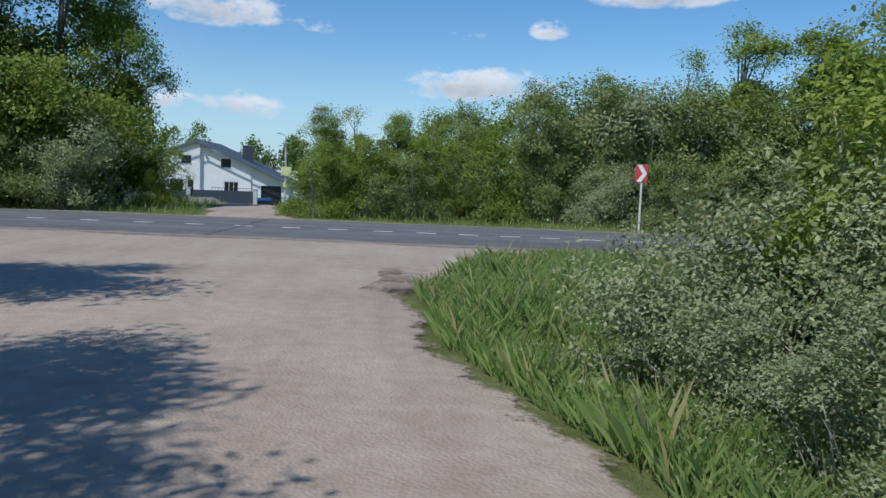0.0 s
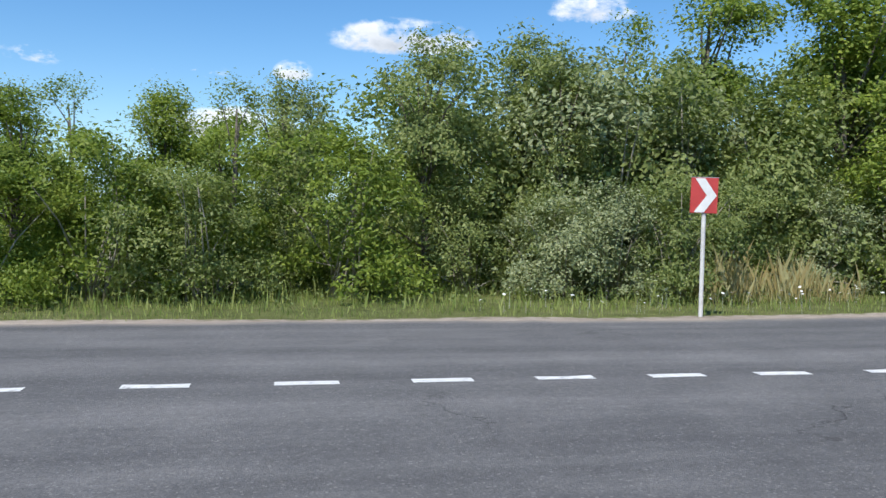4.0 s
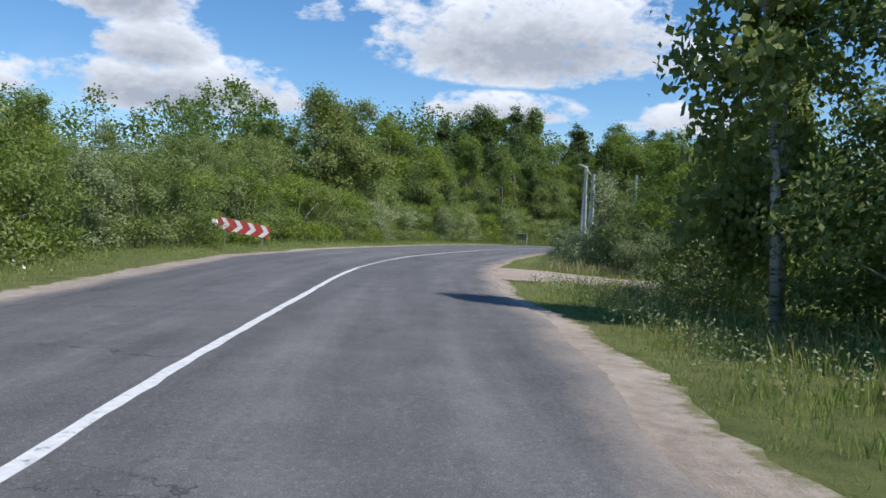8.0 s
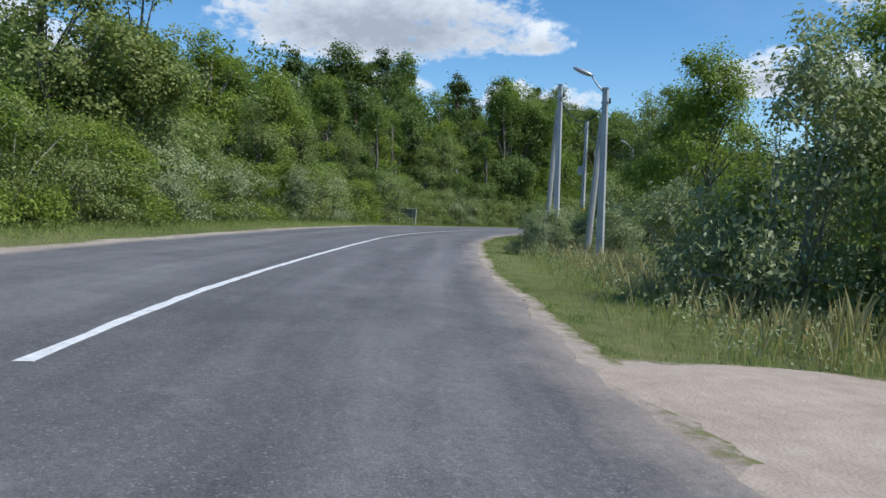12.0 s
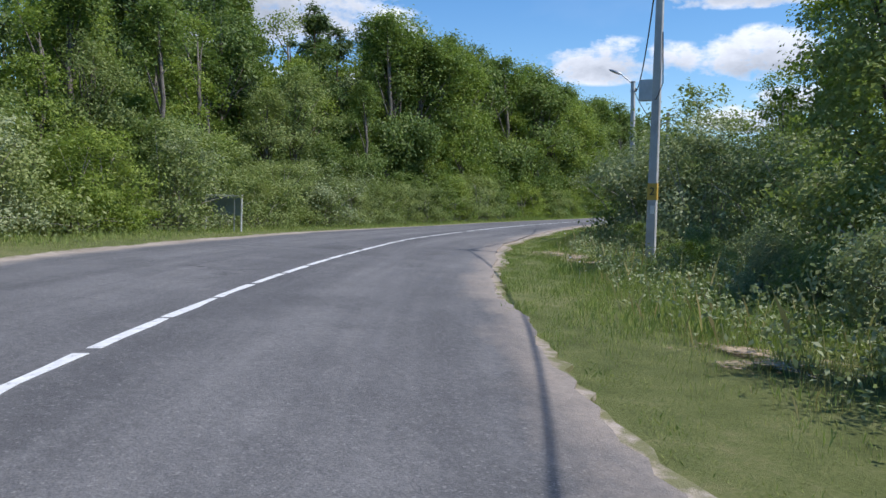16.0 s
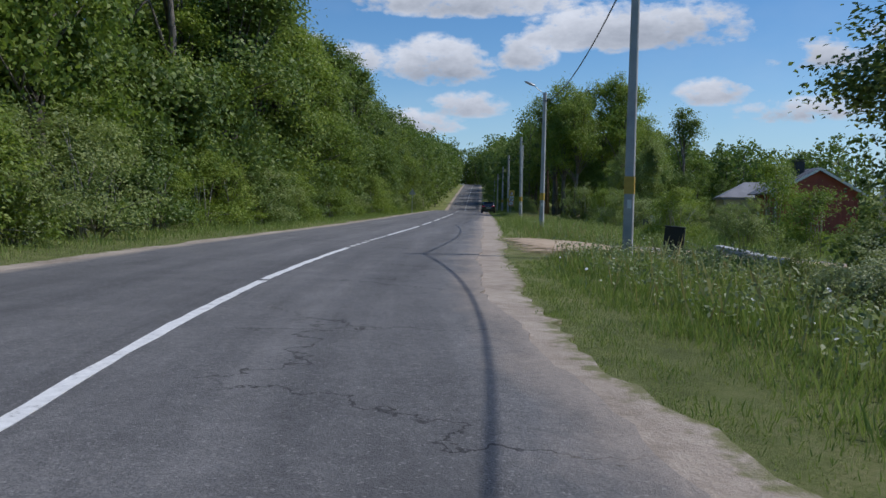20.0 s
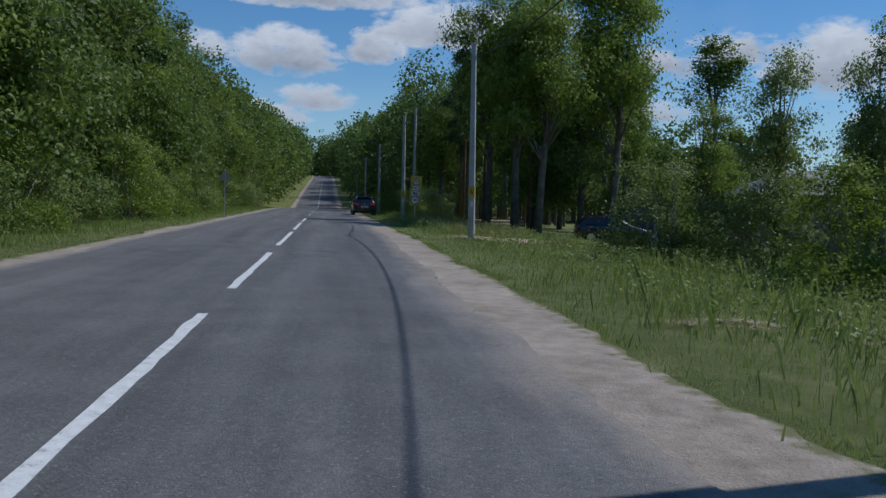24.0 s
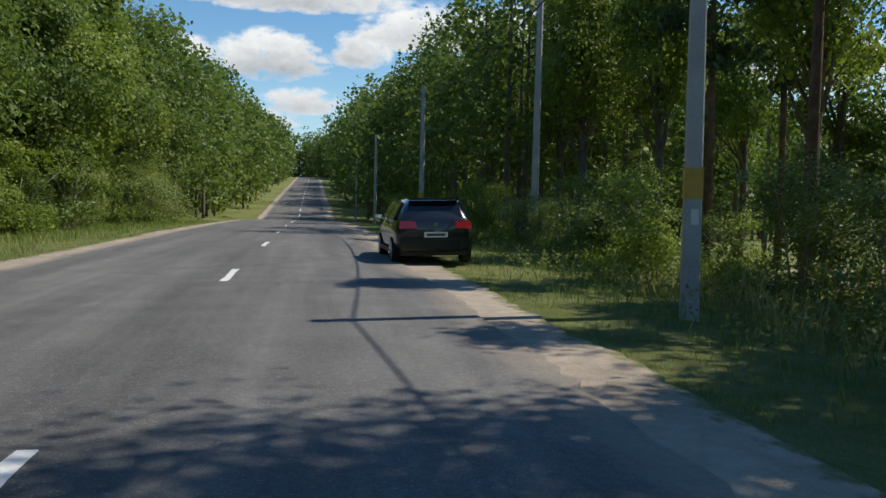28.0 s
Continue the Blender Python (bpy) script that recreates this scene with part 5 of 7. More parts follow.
# ---------------------------------------------------------------- grass
def blades(name, x, y, height, width, material, label, category, seed, lean=0.35):
    rng = np.random.default_rng(seed)
    z = ground_z(x, y) - 0.02
    n = len(x)
    s, d = sd(x, y)
    edge = np.where(d > 0, d - half_left(s), -d - half_right(s))
    tuft = 0.85 + 0.4 * np.sin(x * 2.3 + 1.9 * np.sin(y * 1.3)) * np.sin(y * 2.9 + 1.7 * np.sin(x * 1.1)) + 0.18 * np.sin(x * 7.1 + y * 5.3)
    h = height * tuft * rng.uniform(0.45, 1.25, n) * (0.35 + 0.65 * smooth(edge, 0.6, 2.6))
    a = rng.uniform(0, 6.28, n)
    side = np.stack([np.cos(a), np.sin(a), 0 * a], 1) * (width * rng.uniform(0.7, 1.3, n))[:, None]
    b = rng.uniform(0, 6.28, n)
    tilt = np.stack([np.cos(b), np.sin(b), 0 * b], 1) * (h * lean * rng.uniform(0.2, 1.2, n))[:, None]
    base = np.stack([x, y, z], 1)
    up = np.stack([0 * h, 0 * h, h], 1)
    v = np.stack([base - side, base + side, base + side * 0.6 + up * 0.6 + tilt * 0.4, base + up + tilt], 1).reshape(-1, 3)
    ob = new(name, leaf_mesh(name, v, material))
    return tagged(ob, label, category, kind="stuff")


def scatter(rng, n, x0, x1, y0, y1):
    return rng.uniform(x0, x1, n), rng.uniform(y0, y1, n)


def keep_off(x, y, margin_left=0.45, margin_right=0.18):
    s, d = sd(x, y)
    ok = (d > half_left(s) + margin_left) | (d < -half_right(s) - verge_right(s) + margin_right)
    for g in GRAVELS:
        ok &= ~inside(g, x, y)
    return ok


def road_strip(rng, n, a, b, d0, d1):
    s, d = rng.uniform(S_OF(*a), S_OF(*b), n), d0 + (d1 - d0) * rng.random(n)
    return at_road(s, d)


def sow(name, x, y, *rest):
    ok = keep_off(x, y)
    return blades(name, x[ok], y[ok], *rest)


rng = np.random.default_rng(9)
sow("lush_grass", *scatter(rng, 150000, -2.7, 3.5, 9.0, 22.6), 0.26, 0.0019, "lush", "lush tall grass beside the gravel lot", "grass", 1, 0.7)
sow("lush_grass_far", *scatter(rng, 26000, 3.5, 8, 8.5, 22.6), 0.3, 0.006, "lush", "lush tall grass beside the gravel lot", "grass", 21, 0.6)
sow("lot_grass", *scatter(rng, 26000, 8, 30, 12.0, 20.0), 0.24, 0.005, "grass", "tall grass inside the bend", "grass", 2)
sow("verge_grass_left", *road_strip(rng, 95000, (-30, 30.6), (104, -31.3), 4.4, 9.5), 0.17, 0.0055, "grass", "mown verge grass with seed heads", "grass", 3)
sow("verge_grass_left_far", *road_strip(rng, 36000, (104, -31.3), (169, -135.3), 4.4, 9.0), 0.24, 0.008, "grass", "verge grass along the wood", "grass", 4)
sow("verge_grass_right", *road_strip(rng, 95000, (14, 25), (76, 1.2), -3.9, -11.0), 0.19, 0.004, "grass", "uneven verge grass", "grass", 5)
sow("verge_grass_right_mid", *road_strip(rng, 115000, (70, 5.7), (108, -38.3), -3.2, -10.0), 0.25, 0.0042, "grass", "tall verge grass with weeds", "grass", 6)
sow("verge_grass_right_far", *road_strip(rng, 80000, (107, -36.3), (164, -127.3), -3.9, -13.0), 0.19, 0.0045, "grass", "verge grass beside the wood", "grass", 7)
sow("short_turf", *road_strip(rng, 100000, (72, 4.3), (104, -31.3), -3.1, -6.6), 0.12, 0.0028, "grass", "short turf beside the gravel edge", "grass", 22, 0.7)
sow("meadow_grass", *scatter(rng, 40000, 78, 118, -100, -36), 0.45, 0.008, "grass", "overgrown meadow by the red house", "grass", 8)
sow("field_grass", *scatter(rng, 24000, -34, 8, 31.5, 88), 0.36, 0.016, "grass", "grass beside the house driveway", "grass", 9)
sow("dry_grass_tufts", *road_strip(rng, 620, (6.0, 26), (9.4, 25), 6.4, 8.0), 0.75, 0.004, "straw", "dry reddish grass by the shrubs", "grass", 10)
sow("dry_seed_heads", *road_strip(rng, 5000, (42, 18.8), (64, 9.7), -6.0, -8.6), 0.45, 0.005, "straw", "dry seed heads in the verge", "grass", 11)
sow("dry_wood_edge_grass", *road_strip(rng, 4000, (128, -70.3), (146, -99.3), -6.5, -9.5), 0.5, 0.005, "straw", "dry seed heads at the wood's edge", "grass", 12)


def edge_turf(name, n, s0, s1, line, spread, seed):
    """Short tufts that creep in over the edge of the gravel."""
    r = np.random.default_rng(seed)
    s = r.uniform(s0, s1, n)
    tuft = noise_row(s, seed)
    x, y = at_road(s, line(s) + spread * (r.normal(0, 0.55, n) + tuft))
    ok = np.ones(n, bool)
    for g in GRAVELS:
        ok &= ~inside(g, x, y)
    blades(name, x[ok], y[ok], 0.13, 0.0035, "grass", "short turf creeping over the gravel edge", "grass", seed, 0.6)


def noise_row(s, seed):
    """A smooth wander along the road."""
    return 0.9 * np.sin(s * 1.9 + seed) * np.sin(s * 0.63 + 2.0 * seed) + 0.5 * np.sin(s * 4.7 + 3.0 * seed)


edge_turf("edge_turf_right", 60000, S_OF(12, 25.2), S_OF(150, -105.0), lambda s: -half_right(s) - verge_right(s) - 0.16, 0.15, 51)
edge_turf("edge_turf_left", 42000, S_OF(-16, 29.0), S_OF(135, -81.0), lambda s: half_left(s) + 0.74, 0.13, 52)


def weeds(name, x, y, tall, size, material, label, seed):
    """Broad-leaved weeds between the grass."""
    rng = np.random.default_rng(seed)
    ok = keep_off(x, y, 0.6, -0.1)
    x, y = x[ok], y[ok]
    n = 7
    hub = np.stack([x, y, ground_z(x, y) + tall * rng.uniform(0.2, 1.0, len(x))], 1)
    pts = (hub[:, None] + rng.normal(0, 1, (len(hub), n, 3)) * (0.05, 0.05, 0.35 * tall * 0.5)).reshape(-1, 3)
    ob = new(name, leaf_mesh(name, leaf_arrays(rng, pts, size, 0.5), material))
    return tagged(ob, label, "weeds", kind="stuff")


weeds("lot_weeds", *scatter(rng, 2600, -2.6, 3.5, 9.0, 22.4), 0.28, 0.04, "leaf_willow", "broad-leaved weeds in the tall grass", 31)
weeds("verge_weeds_left", *road_strip(rng, 3500, (-30, 30.6), (104, -31), 5.6, 9.0), 0.28, 0.06, "leaf_willow", "low weeds in the verge", 32)
weeds("verge_weeds_right", *road_strip(rng, 5200, (58, 12), (108, -38), -4.9, -9.5), 0.42, 0.07, "leaf_grey", "tall pale weeds in the verge", 33)
weeds("verge_weeds_late", *road_strip(rng, 4200, (108, -38), (150, -105), -5.6, -11.0), 0.40, 0.07, "leaf_willow", "weeds in the verge beside the wood", 34)
sow("lot_seed_stalks", *scatter(rng, 1600, -2.5, 3.5, 9.0, 22.4), 0.42, 0.0013, "straw", "pale seed stalks over the grass", "grass", 35)
sow("verge_seed_stalks", *road_strip(rng, 3800, (58, 12), (112, -45), -4.6, -8.5), 0.5, 0.002, "straw", "pale seed stalks in the verge", "grass", 36)
weeds("verge_weeds_bend", *road_strip(rng, 2600, (16, 24.6), (58, 12), -5.2, -10.0), 0.36, 0.06, "leaf_grey", "pale flowering weeds in the verge", 37)
sow("bend_seed_stalks", *road_strip(rng, 3600, (16, 24.6), (58, 12), -4.8, -9.5), 0.42, 0.0022, "straw", "dry seed stalks in the verge", "grass", 38)


def burdock_patch(x, y, seed):
    """Low broad-leaved burdock in the verge: each leaf a cupped disc on its stalk."""
    r = np.random.default_rng(seed)
    plant_at = thing("burdock", pose(x, y, gz(x, y)), "clump of burdock with broad pale green leaves", "weeds", "burdock in the verge")
    for _ in range(r.integers(5, 9)):
        a, d, h, size = r.uniform(0, 6.28), r.uniform(0.05, 0.32), r.uniform(0.14, 0.36), r.uniform(0.05, 0.10)
        c = Vector((math.cos(a) * d, math.sin(a) * d, h))
        out = Vector((math.cos(a), math.sin(a), -0.15)).normalized()
        side = Vector((-math.sin(a), math.cos(a), 0))
        up = out.cross(side)
        ring = []
        for k in range(9):
            t = 2 * math.pi * k / 9
            rr = size * (1.0 + 0.35 * math.cos(t)) * r.uniform(0.9, 1.08)
            ring.append(c + out * math.cos(t) * rr + side * math.sin(t) * rr * 0.85 + up * 0.03 * math.cos(3 * t))
        v = [c - up * 0.03] + ring
        mesh_object("leaf", v, [(0, k + 1, (k + 1) % 9 + 1) for k in range(9)], "burdock", plant_at, smooth=True)
        sv, sf = tube([(0, 0, -0.05), c * 0.6, c], [0.007, 0.006, 0.004], 5)
        mesh_object("stalk", sv, sf, "burdock", plant_at)


rb = random.Random(12)
for k in range(22):
    burdock_patch(89.5 + rb.uniform(-1.0, 1.0), -21.5 + rb.uniform(-0.9, 0.9), 300 + k)


# ---------------------------------------------------------------- signs, poles and cables
def lettering(text, size, material, parent, m, label="", name="lettering", depth=0.004):
    cu = bpy.data.curves.new("text", "FONT")
    cu.body, cu.size, cu.extrude, cu.align_x, cu.align_y = text, size, depth, "CENTER", "CENTER"
    tmp = new("tmp_text", cu)
    me = bpy.data.meshes.new_from_object(tmp.evaluated_get(bpy.context.evaluated_depsgraph_get()))
    bpy.data.objects.remove(tmp)
    me.materials.clear()
    me.materials.append(MAT[material])
    ob = new(name, me)
    ob.parent = parent
    ob.matrix_basis = m
    return tagged(ob, label)


def facing(x, y, tx, ty, z=None):
    """A pose at a place, whose -y side looks towards a target."""
    a = math.degrees(math.atan2(ty - y, tx - x)) + 90
    return pose(x, y, gz(x, y) if z is None else z, 0, 0, a)


def tapered(b, t, h, bm=None):
    bm = bm or bmesh.new()
    lo = [bm.verts.new((sx * b / 2, sy * b / 2, -0.4)) for sx, sy in ((-1, -1), (1, -1), (1, 1), (-1, 1))]
    hi = [bm.verts.new((sx * t / 2, sy * t / 2, h)) for sx, sy in ((-1, -1), (1, -1), (1, 1), (-1, 1))]
    bm.faces.new(hi)
    bm.faces.new(lo[::-1])
    for i in range(4):
        bm.faces.new((lo[i], lo[(i + 1) % 4], hi[(i + 1) % 4], hi[i]))
    bmesh.ops.bevel(bm, geom=[e for e in bm.edges], offset=0.02, segments=1, affect="EDGES")
    return bm


POLES = {}


def power_pole(key, x, y, h, digit="", lamp=None, band=True, strut=False, box_at=0.0, lean=0.0):
    s, d = sd(np.array([x]), np.array([y]))
    cx, cy = at_road(float(s[0]) - 14, -1.8)
    pole = thing("street_lamp_pole", facing(x, y, float(cx), float(cy)) @ pose(0, 0, 0, 0, lean, 0), "pale concrete power pole" + (" with an ochre number band" if band else " with a side strut") + (" and lamp arm" if lamp else ""), "utility pole", "poles along the road")
    part("shaft", tapered(0.235, 0.165, h), "concrete", pole)
    if band:
        w = 0.235 - 0.07 * 1.75 / h
        bm = box((w + 0.012, w + 0.012, 0.42), (0, 0, 1.52), 0.012)
        b = part("number_band", bm, "yellow", pole, "ochre painted band")
        if digit:
            lettering(digit, 0.26, "black", b, pose(0, -w / 2 - 0.008, 1.73, 90, 0, 0), "black digit")
        part("notice", box((0.10, 0.006, 0.2), (0.02, -w / 2 - 0.006, 1.2), 0.002), "signwhite", pole, "small white notice")
    part("cap", box((0.19, 0.19, 0.05), (0, 0, h - 0.01), 0.01), "concrete", pole)
    part("clamp", box((0.22, 0.22, 0.06), (0, 0, h - 0.45), 0.008), "steel", pole, "steel clamp band")
    part("insulator", cylinder(0.03, 0.16, (0.14, 0, h - 0.36), 10), "black", pole, "black cable hanger")
    if box_at:
        bx = part("cable_box", box((0.34, 0.2, 0.5), (-0.24, 0.02, box_at), 0.015), "steel", pole, "grey cable junction box")
        v, f = tube([(0.1, -0.05, box_at + 1.6), (0.15, -0.08, box_at + 0.4), (0.02, -0.12, box_at + 0.02), (-0.12, -0.02, box_at + 0.03)], [0.014] * 4, 6)
        mesh_object("cable_loop", v, f, "wire", bx)
    if strut:
        v, f = tube([(-0.55, 0.5, -0.4), (-0.1, 0.1, h - 0.9)], [0.105, 0.085], 8)
        mesh_object("strut", v, f, "concrete", pole, "leaning concrete strut")
    if lamp:
        v, f = tube([(0, 0, h - 0.15), (-0.25, 0, h + 0.12), (lamp * -0.75, 0, h + 0.42)], [0.025, 0.025, 0.022], 8)
        arm = mesh_object("lamp_arm", v, f, "steel", pole, "bent steel lamp arm")
        bm = bmesh.new()
        bmesh.ops.create_uvsphere(bm, u_segments=14, v_segments=8, radius=1.0, matrix=Matrix.Translation((lamp * -0.75 - 0.26, 0, h + 0.55)) @ Matrix.Rotation(radians(24), 4, "Y") @ Matrix.Diagonal((0.36, 0.13, 0.075, 1)))
        part("lamp_head", bm, "steel", arm, "grey cobra-head lantern", True)
    POLES[key] = (x, y, gz(x, y) + h - 0.42)
    return pole


power_pole("p1", 55.0, 4.65, 5.3, "", 0.6, False, True)
power_pole("p2", 60.7, 2.8, 6.3, "", None, False, True)
power_pole("p3", 75.3, -7.8, 7.1, "2", None, True, False, 3.9, 1.0)
power_pole("p4", 88.4, -21, 7.0, "3", 0.8, True, False, 0.0, -0.5)
power_pole("p5", 97.75, -34.05, 7.3)
power_pole("p6", 111.5, -56.1, 7.4, "", 0.8)
power_pole("p7", 124.5, -77.1, 7.0, "6", None, True, False, 0.0, -1.0)
power_pole("p8", 137.8, -98, 6.9, "", None, True, False, 0.0, -0.6)
power_pole("p9", 152.2, -121.2, 6.8)
for x, y, h in [(166.5, -143.8, 7.0), (181, -166.8, 7.0)]:
    power_pole(f"q{x}", x, y, h, "", None, False)


power_pole("back", 144.3, -112.9, 9.4, "", None, False)


def cable(a, b, sag, name="overhead_cable", r=0.02):
    a, b = Vector(a), Vector(b)
    pts = [a.lerp(b, k / 18) - Vector((0, 0, sag * 4 * (k / 18) * (1 - k / 18))) for k in range(19)]
    v, f = tube(pts, [r] * 19, 5)
    return tagged(mesh_object(name, v, f, "wire"), "black twisted overhead cable between poles", "cable", "overhead cables")


keys = ["p1", "p2", "p3", "p4", "p5", "p6", "p7", "p8", "p9", "q166.5", "q181"]
for a, b in zip(keys, keys[1:]):
    cable(POLES[a], POLES[b], 0.75)


def chevron_outline(w, h, t):
    """Half-height chevron band pointing to +x."""
    return [(-w / 2, h / 2), (-w / 2 + t, h / 2), (w / 2, 0), (-w / 2 + t, -h / 2), (-w / 2, -h / 2), (w / 2 - t, 0)]


def bend_sign(x, y, z_mid, turn):
    sign = thing("bend_marker_sign", pose(x, y, gz(x, y), 0, 1.6, turn), "red and white chevron bend sign on a white post", "road sign")
    v, f = tube([(0.05, 0.03, -0.3), (0, 0.03, z_mid + 0.22)], [0.032, 0.032], 10)
    mesh_object("post", v, f, "postwhite", sign, "white painted round post with chipped paint")
    panel = part("panel", box((0.38, 0.012, 0.52), (0, -0.012, z_mid - 0.26), 0.004), "signred", sign, "red sheet metal panel")
    part("chevron", prism([(px + 0.02, pz) for px, pz in chevron_outline(0.31, 0.50, 0.14)], 0.004), "signwhite", panel, "white chevron").location = (0, -0.022, z_mid)
    part("rim", box((0.40, 0.02, 0.012), (0, -0.005, z_mid + 0.258), 0.003), "steel", sign)
    part("bracket", box((0.09, 0.02, 0.03), (0, 0.015, z_mid), 0.003), "steel", sign)
    return sign


bend_sign(4.78, 30.5, 1.83, -38)


def long_bend_board():
    """A long chevron board on posts, sagging to one side, half hidden by plants."""
    a, b = Vector((43.5, 25.85, 1.42)), Vector((43.55, 23.75, 1.05))
    mid = (a + b) / 2
    d = (b - a)
    yaw = math.degrees(math.atan2(d.y, d.x))
    tilt = math.degrees(math.atan2(d.z, math.hypot(d.x, d.y)))
    length = d.length
    m = Matrix.Translation((mid.x, mid.y, gz(mid.x, mid.y))) @ Matrix.Rotation(radians(yaw), 4, "Z")
    board = thing("chevron_board", m, "long red board with white chevrons, leaning", "road sign")
    zc = mid.z - gz(mid.x, mid.y)
    hold = Matrix.Translation((0, 0, zc)) @ Matrix.Rotation(radians(-tilt), 4, "Y")
    panel = part("panel", box((length, 0.014, 0.5), (0, 0, -0.25), 0.004), "signred", board, "red sheet panel")
    panel.matrix_basis = hold
    for k in range(4):
        c = part("chevron", prism(chevron_outline(0.42, 0.49, 0.21), 0.004), "signwhite", panel, "white chevron")
        c.matrix_basis = Matrix.Translation((-length / 2 + 0.30 + k * (length - 0.5) / 3.05, -0.0105, 0))
    for px, top in ((-0.75, zc + 0.3), (0.75, zc + 0.05)):
        v, f = tube([(px, 0.05, -0.3), (px, 0.05, top)], [0.03, 0.03], 8)
        mesh_object("post", v, f, "steel", board)
    bm = bmesh.new()
    bmesh.ops.create_icosphere(bm, subdivisions=2, radius=0.17)
    for v in bm.verts:
        v.co *= 1 + 0.25 * noise.noise(v.co * 9)
    rag = part("torn_sheet", bm, "signwhite", board, "torn white plastic sheet on the end")
    rag.location = (-length / 2 - 0.1, 0, zc + 0.16)
    return board


long_bend_board()


def back_board():
    """The back of an information board: a faded sheet in a pale frame on two posts."""
    a, b = Vector((89.9, -1.45)), Vector((89, -2.45))
    mid, d = (a + b) / 2, b - a
    board = thing("information_board", pose(mid.x, mid.y, gz(mid.x, mid.y), 0, 1.5, math.degrees(math.atan2(d.y, d.x))), "faded grey-green roadside board in a pale frame", "sign board")
    w, h, z = d.length, 0.66, 0.55
    part("panel", box((w, 0.03, h), (0, 0, z), 0.004), "boardface", board, "faded grey-green sheet")
    for px in (-w / 2 + 0.02, w / 2 - 0.02):
        part("post", box((0.05, 0.05, z + h + 0.35), (px, -0.02, -0.3), 0.006), "postwhite", board, "pale frame post")
    part("post", box((0.04, 0.03, z + h + 0.3), (w / 2 - 0.28, -0.025, -0.3), 0.006), "steel", board)
    part("top_rail", box((w + 0.06, 0.055, 0.045), (0, -0.02, z + h), 0.006), "postwhite", board, "pale frame rail")
    return board


back_board()


def warning_sign(x, y):
    cx, cy = at_road(S_OF(x, y) + 30, 0)
    sign = thing("warning_sign", facing(x, y, float(cx), float(cy)), "triangular warning sign seen from its grey back", "road sign")
    v, f = tube([(0, 0.03, -0.3), (0, 0.03, 2.72)], [0.03, 0.03], 10)
    mesh_object("post", v, f, "steel", sign, "thin galvanised post")
    tri = [(0, 2.74), (-0.40, 2.06), (0.40, 2.06)]
    p = part("panel", prism(tri, 0.012, bevel=0.003), "steel", sign, "grey back of the triangle")
    part("face", prism([(0, 2.69), (-0.36, 2.085), (0.36, 2.085)], 0.004), "signwhite", p).location = (0, -0.010, 0)
    for z in (2.18, 2.48):
        part("bracket", box((0.34 if z < 2.3 else 0.14, 0.02, 0.035), (0, 0.016, z), 0.003), "steel", sign)
    return sign


warning_sign(142.3, -85.26)


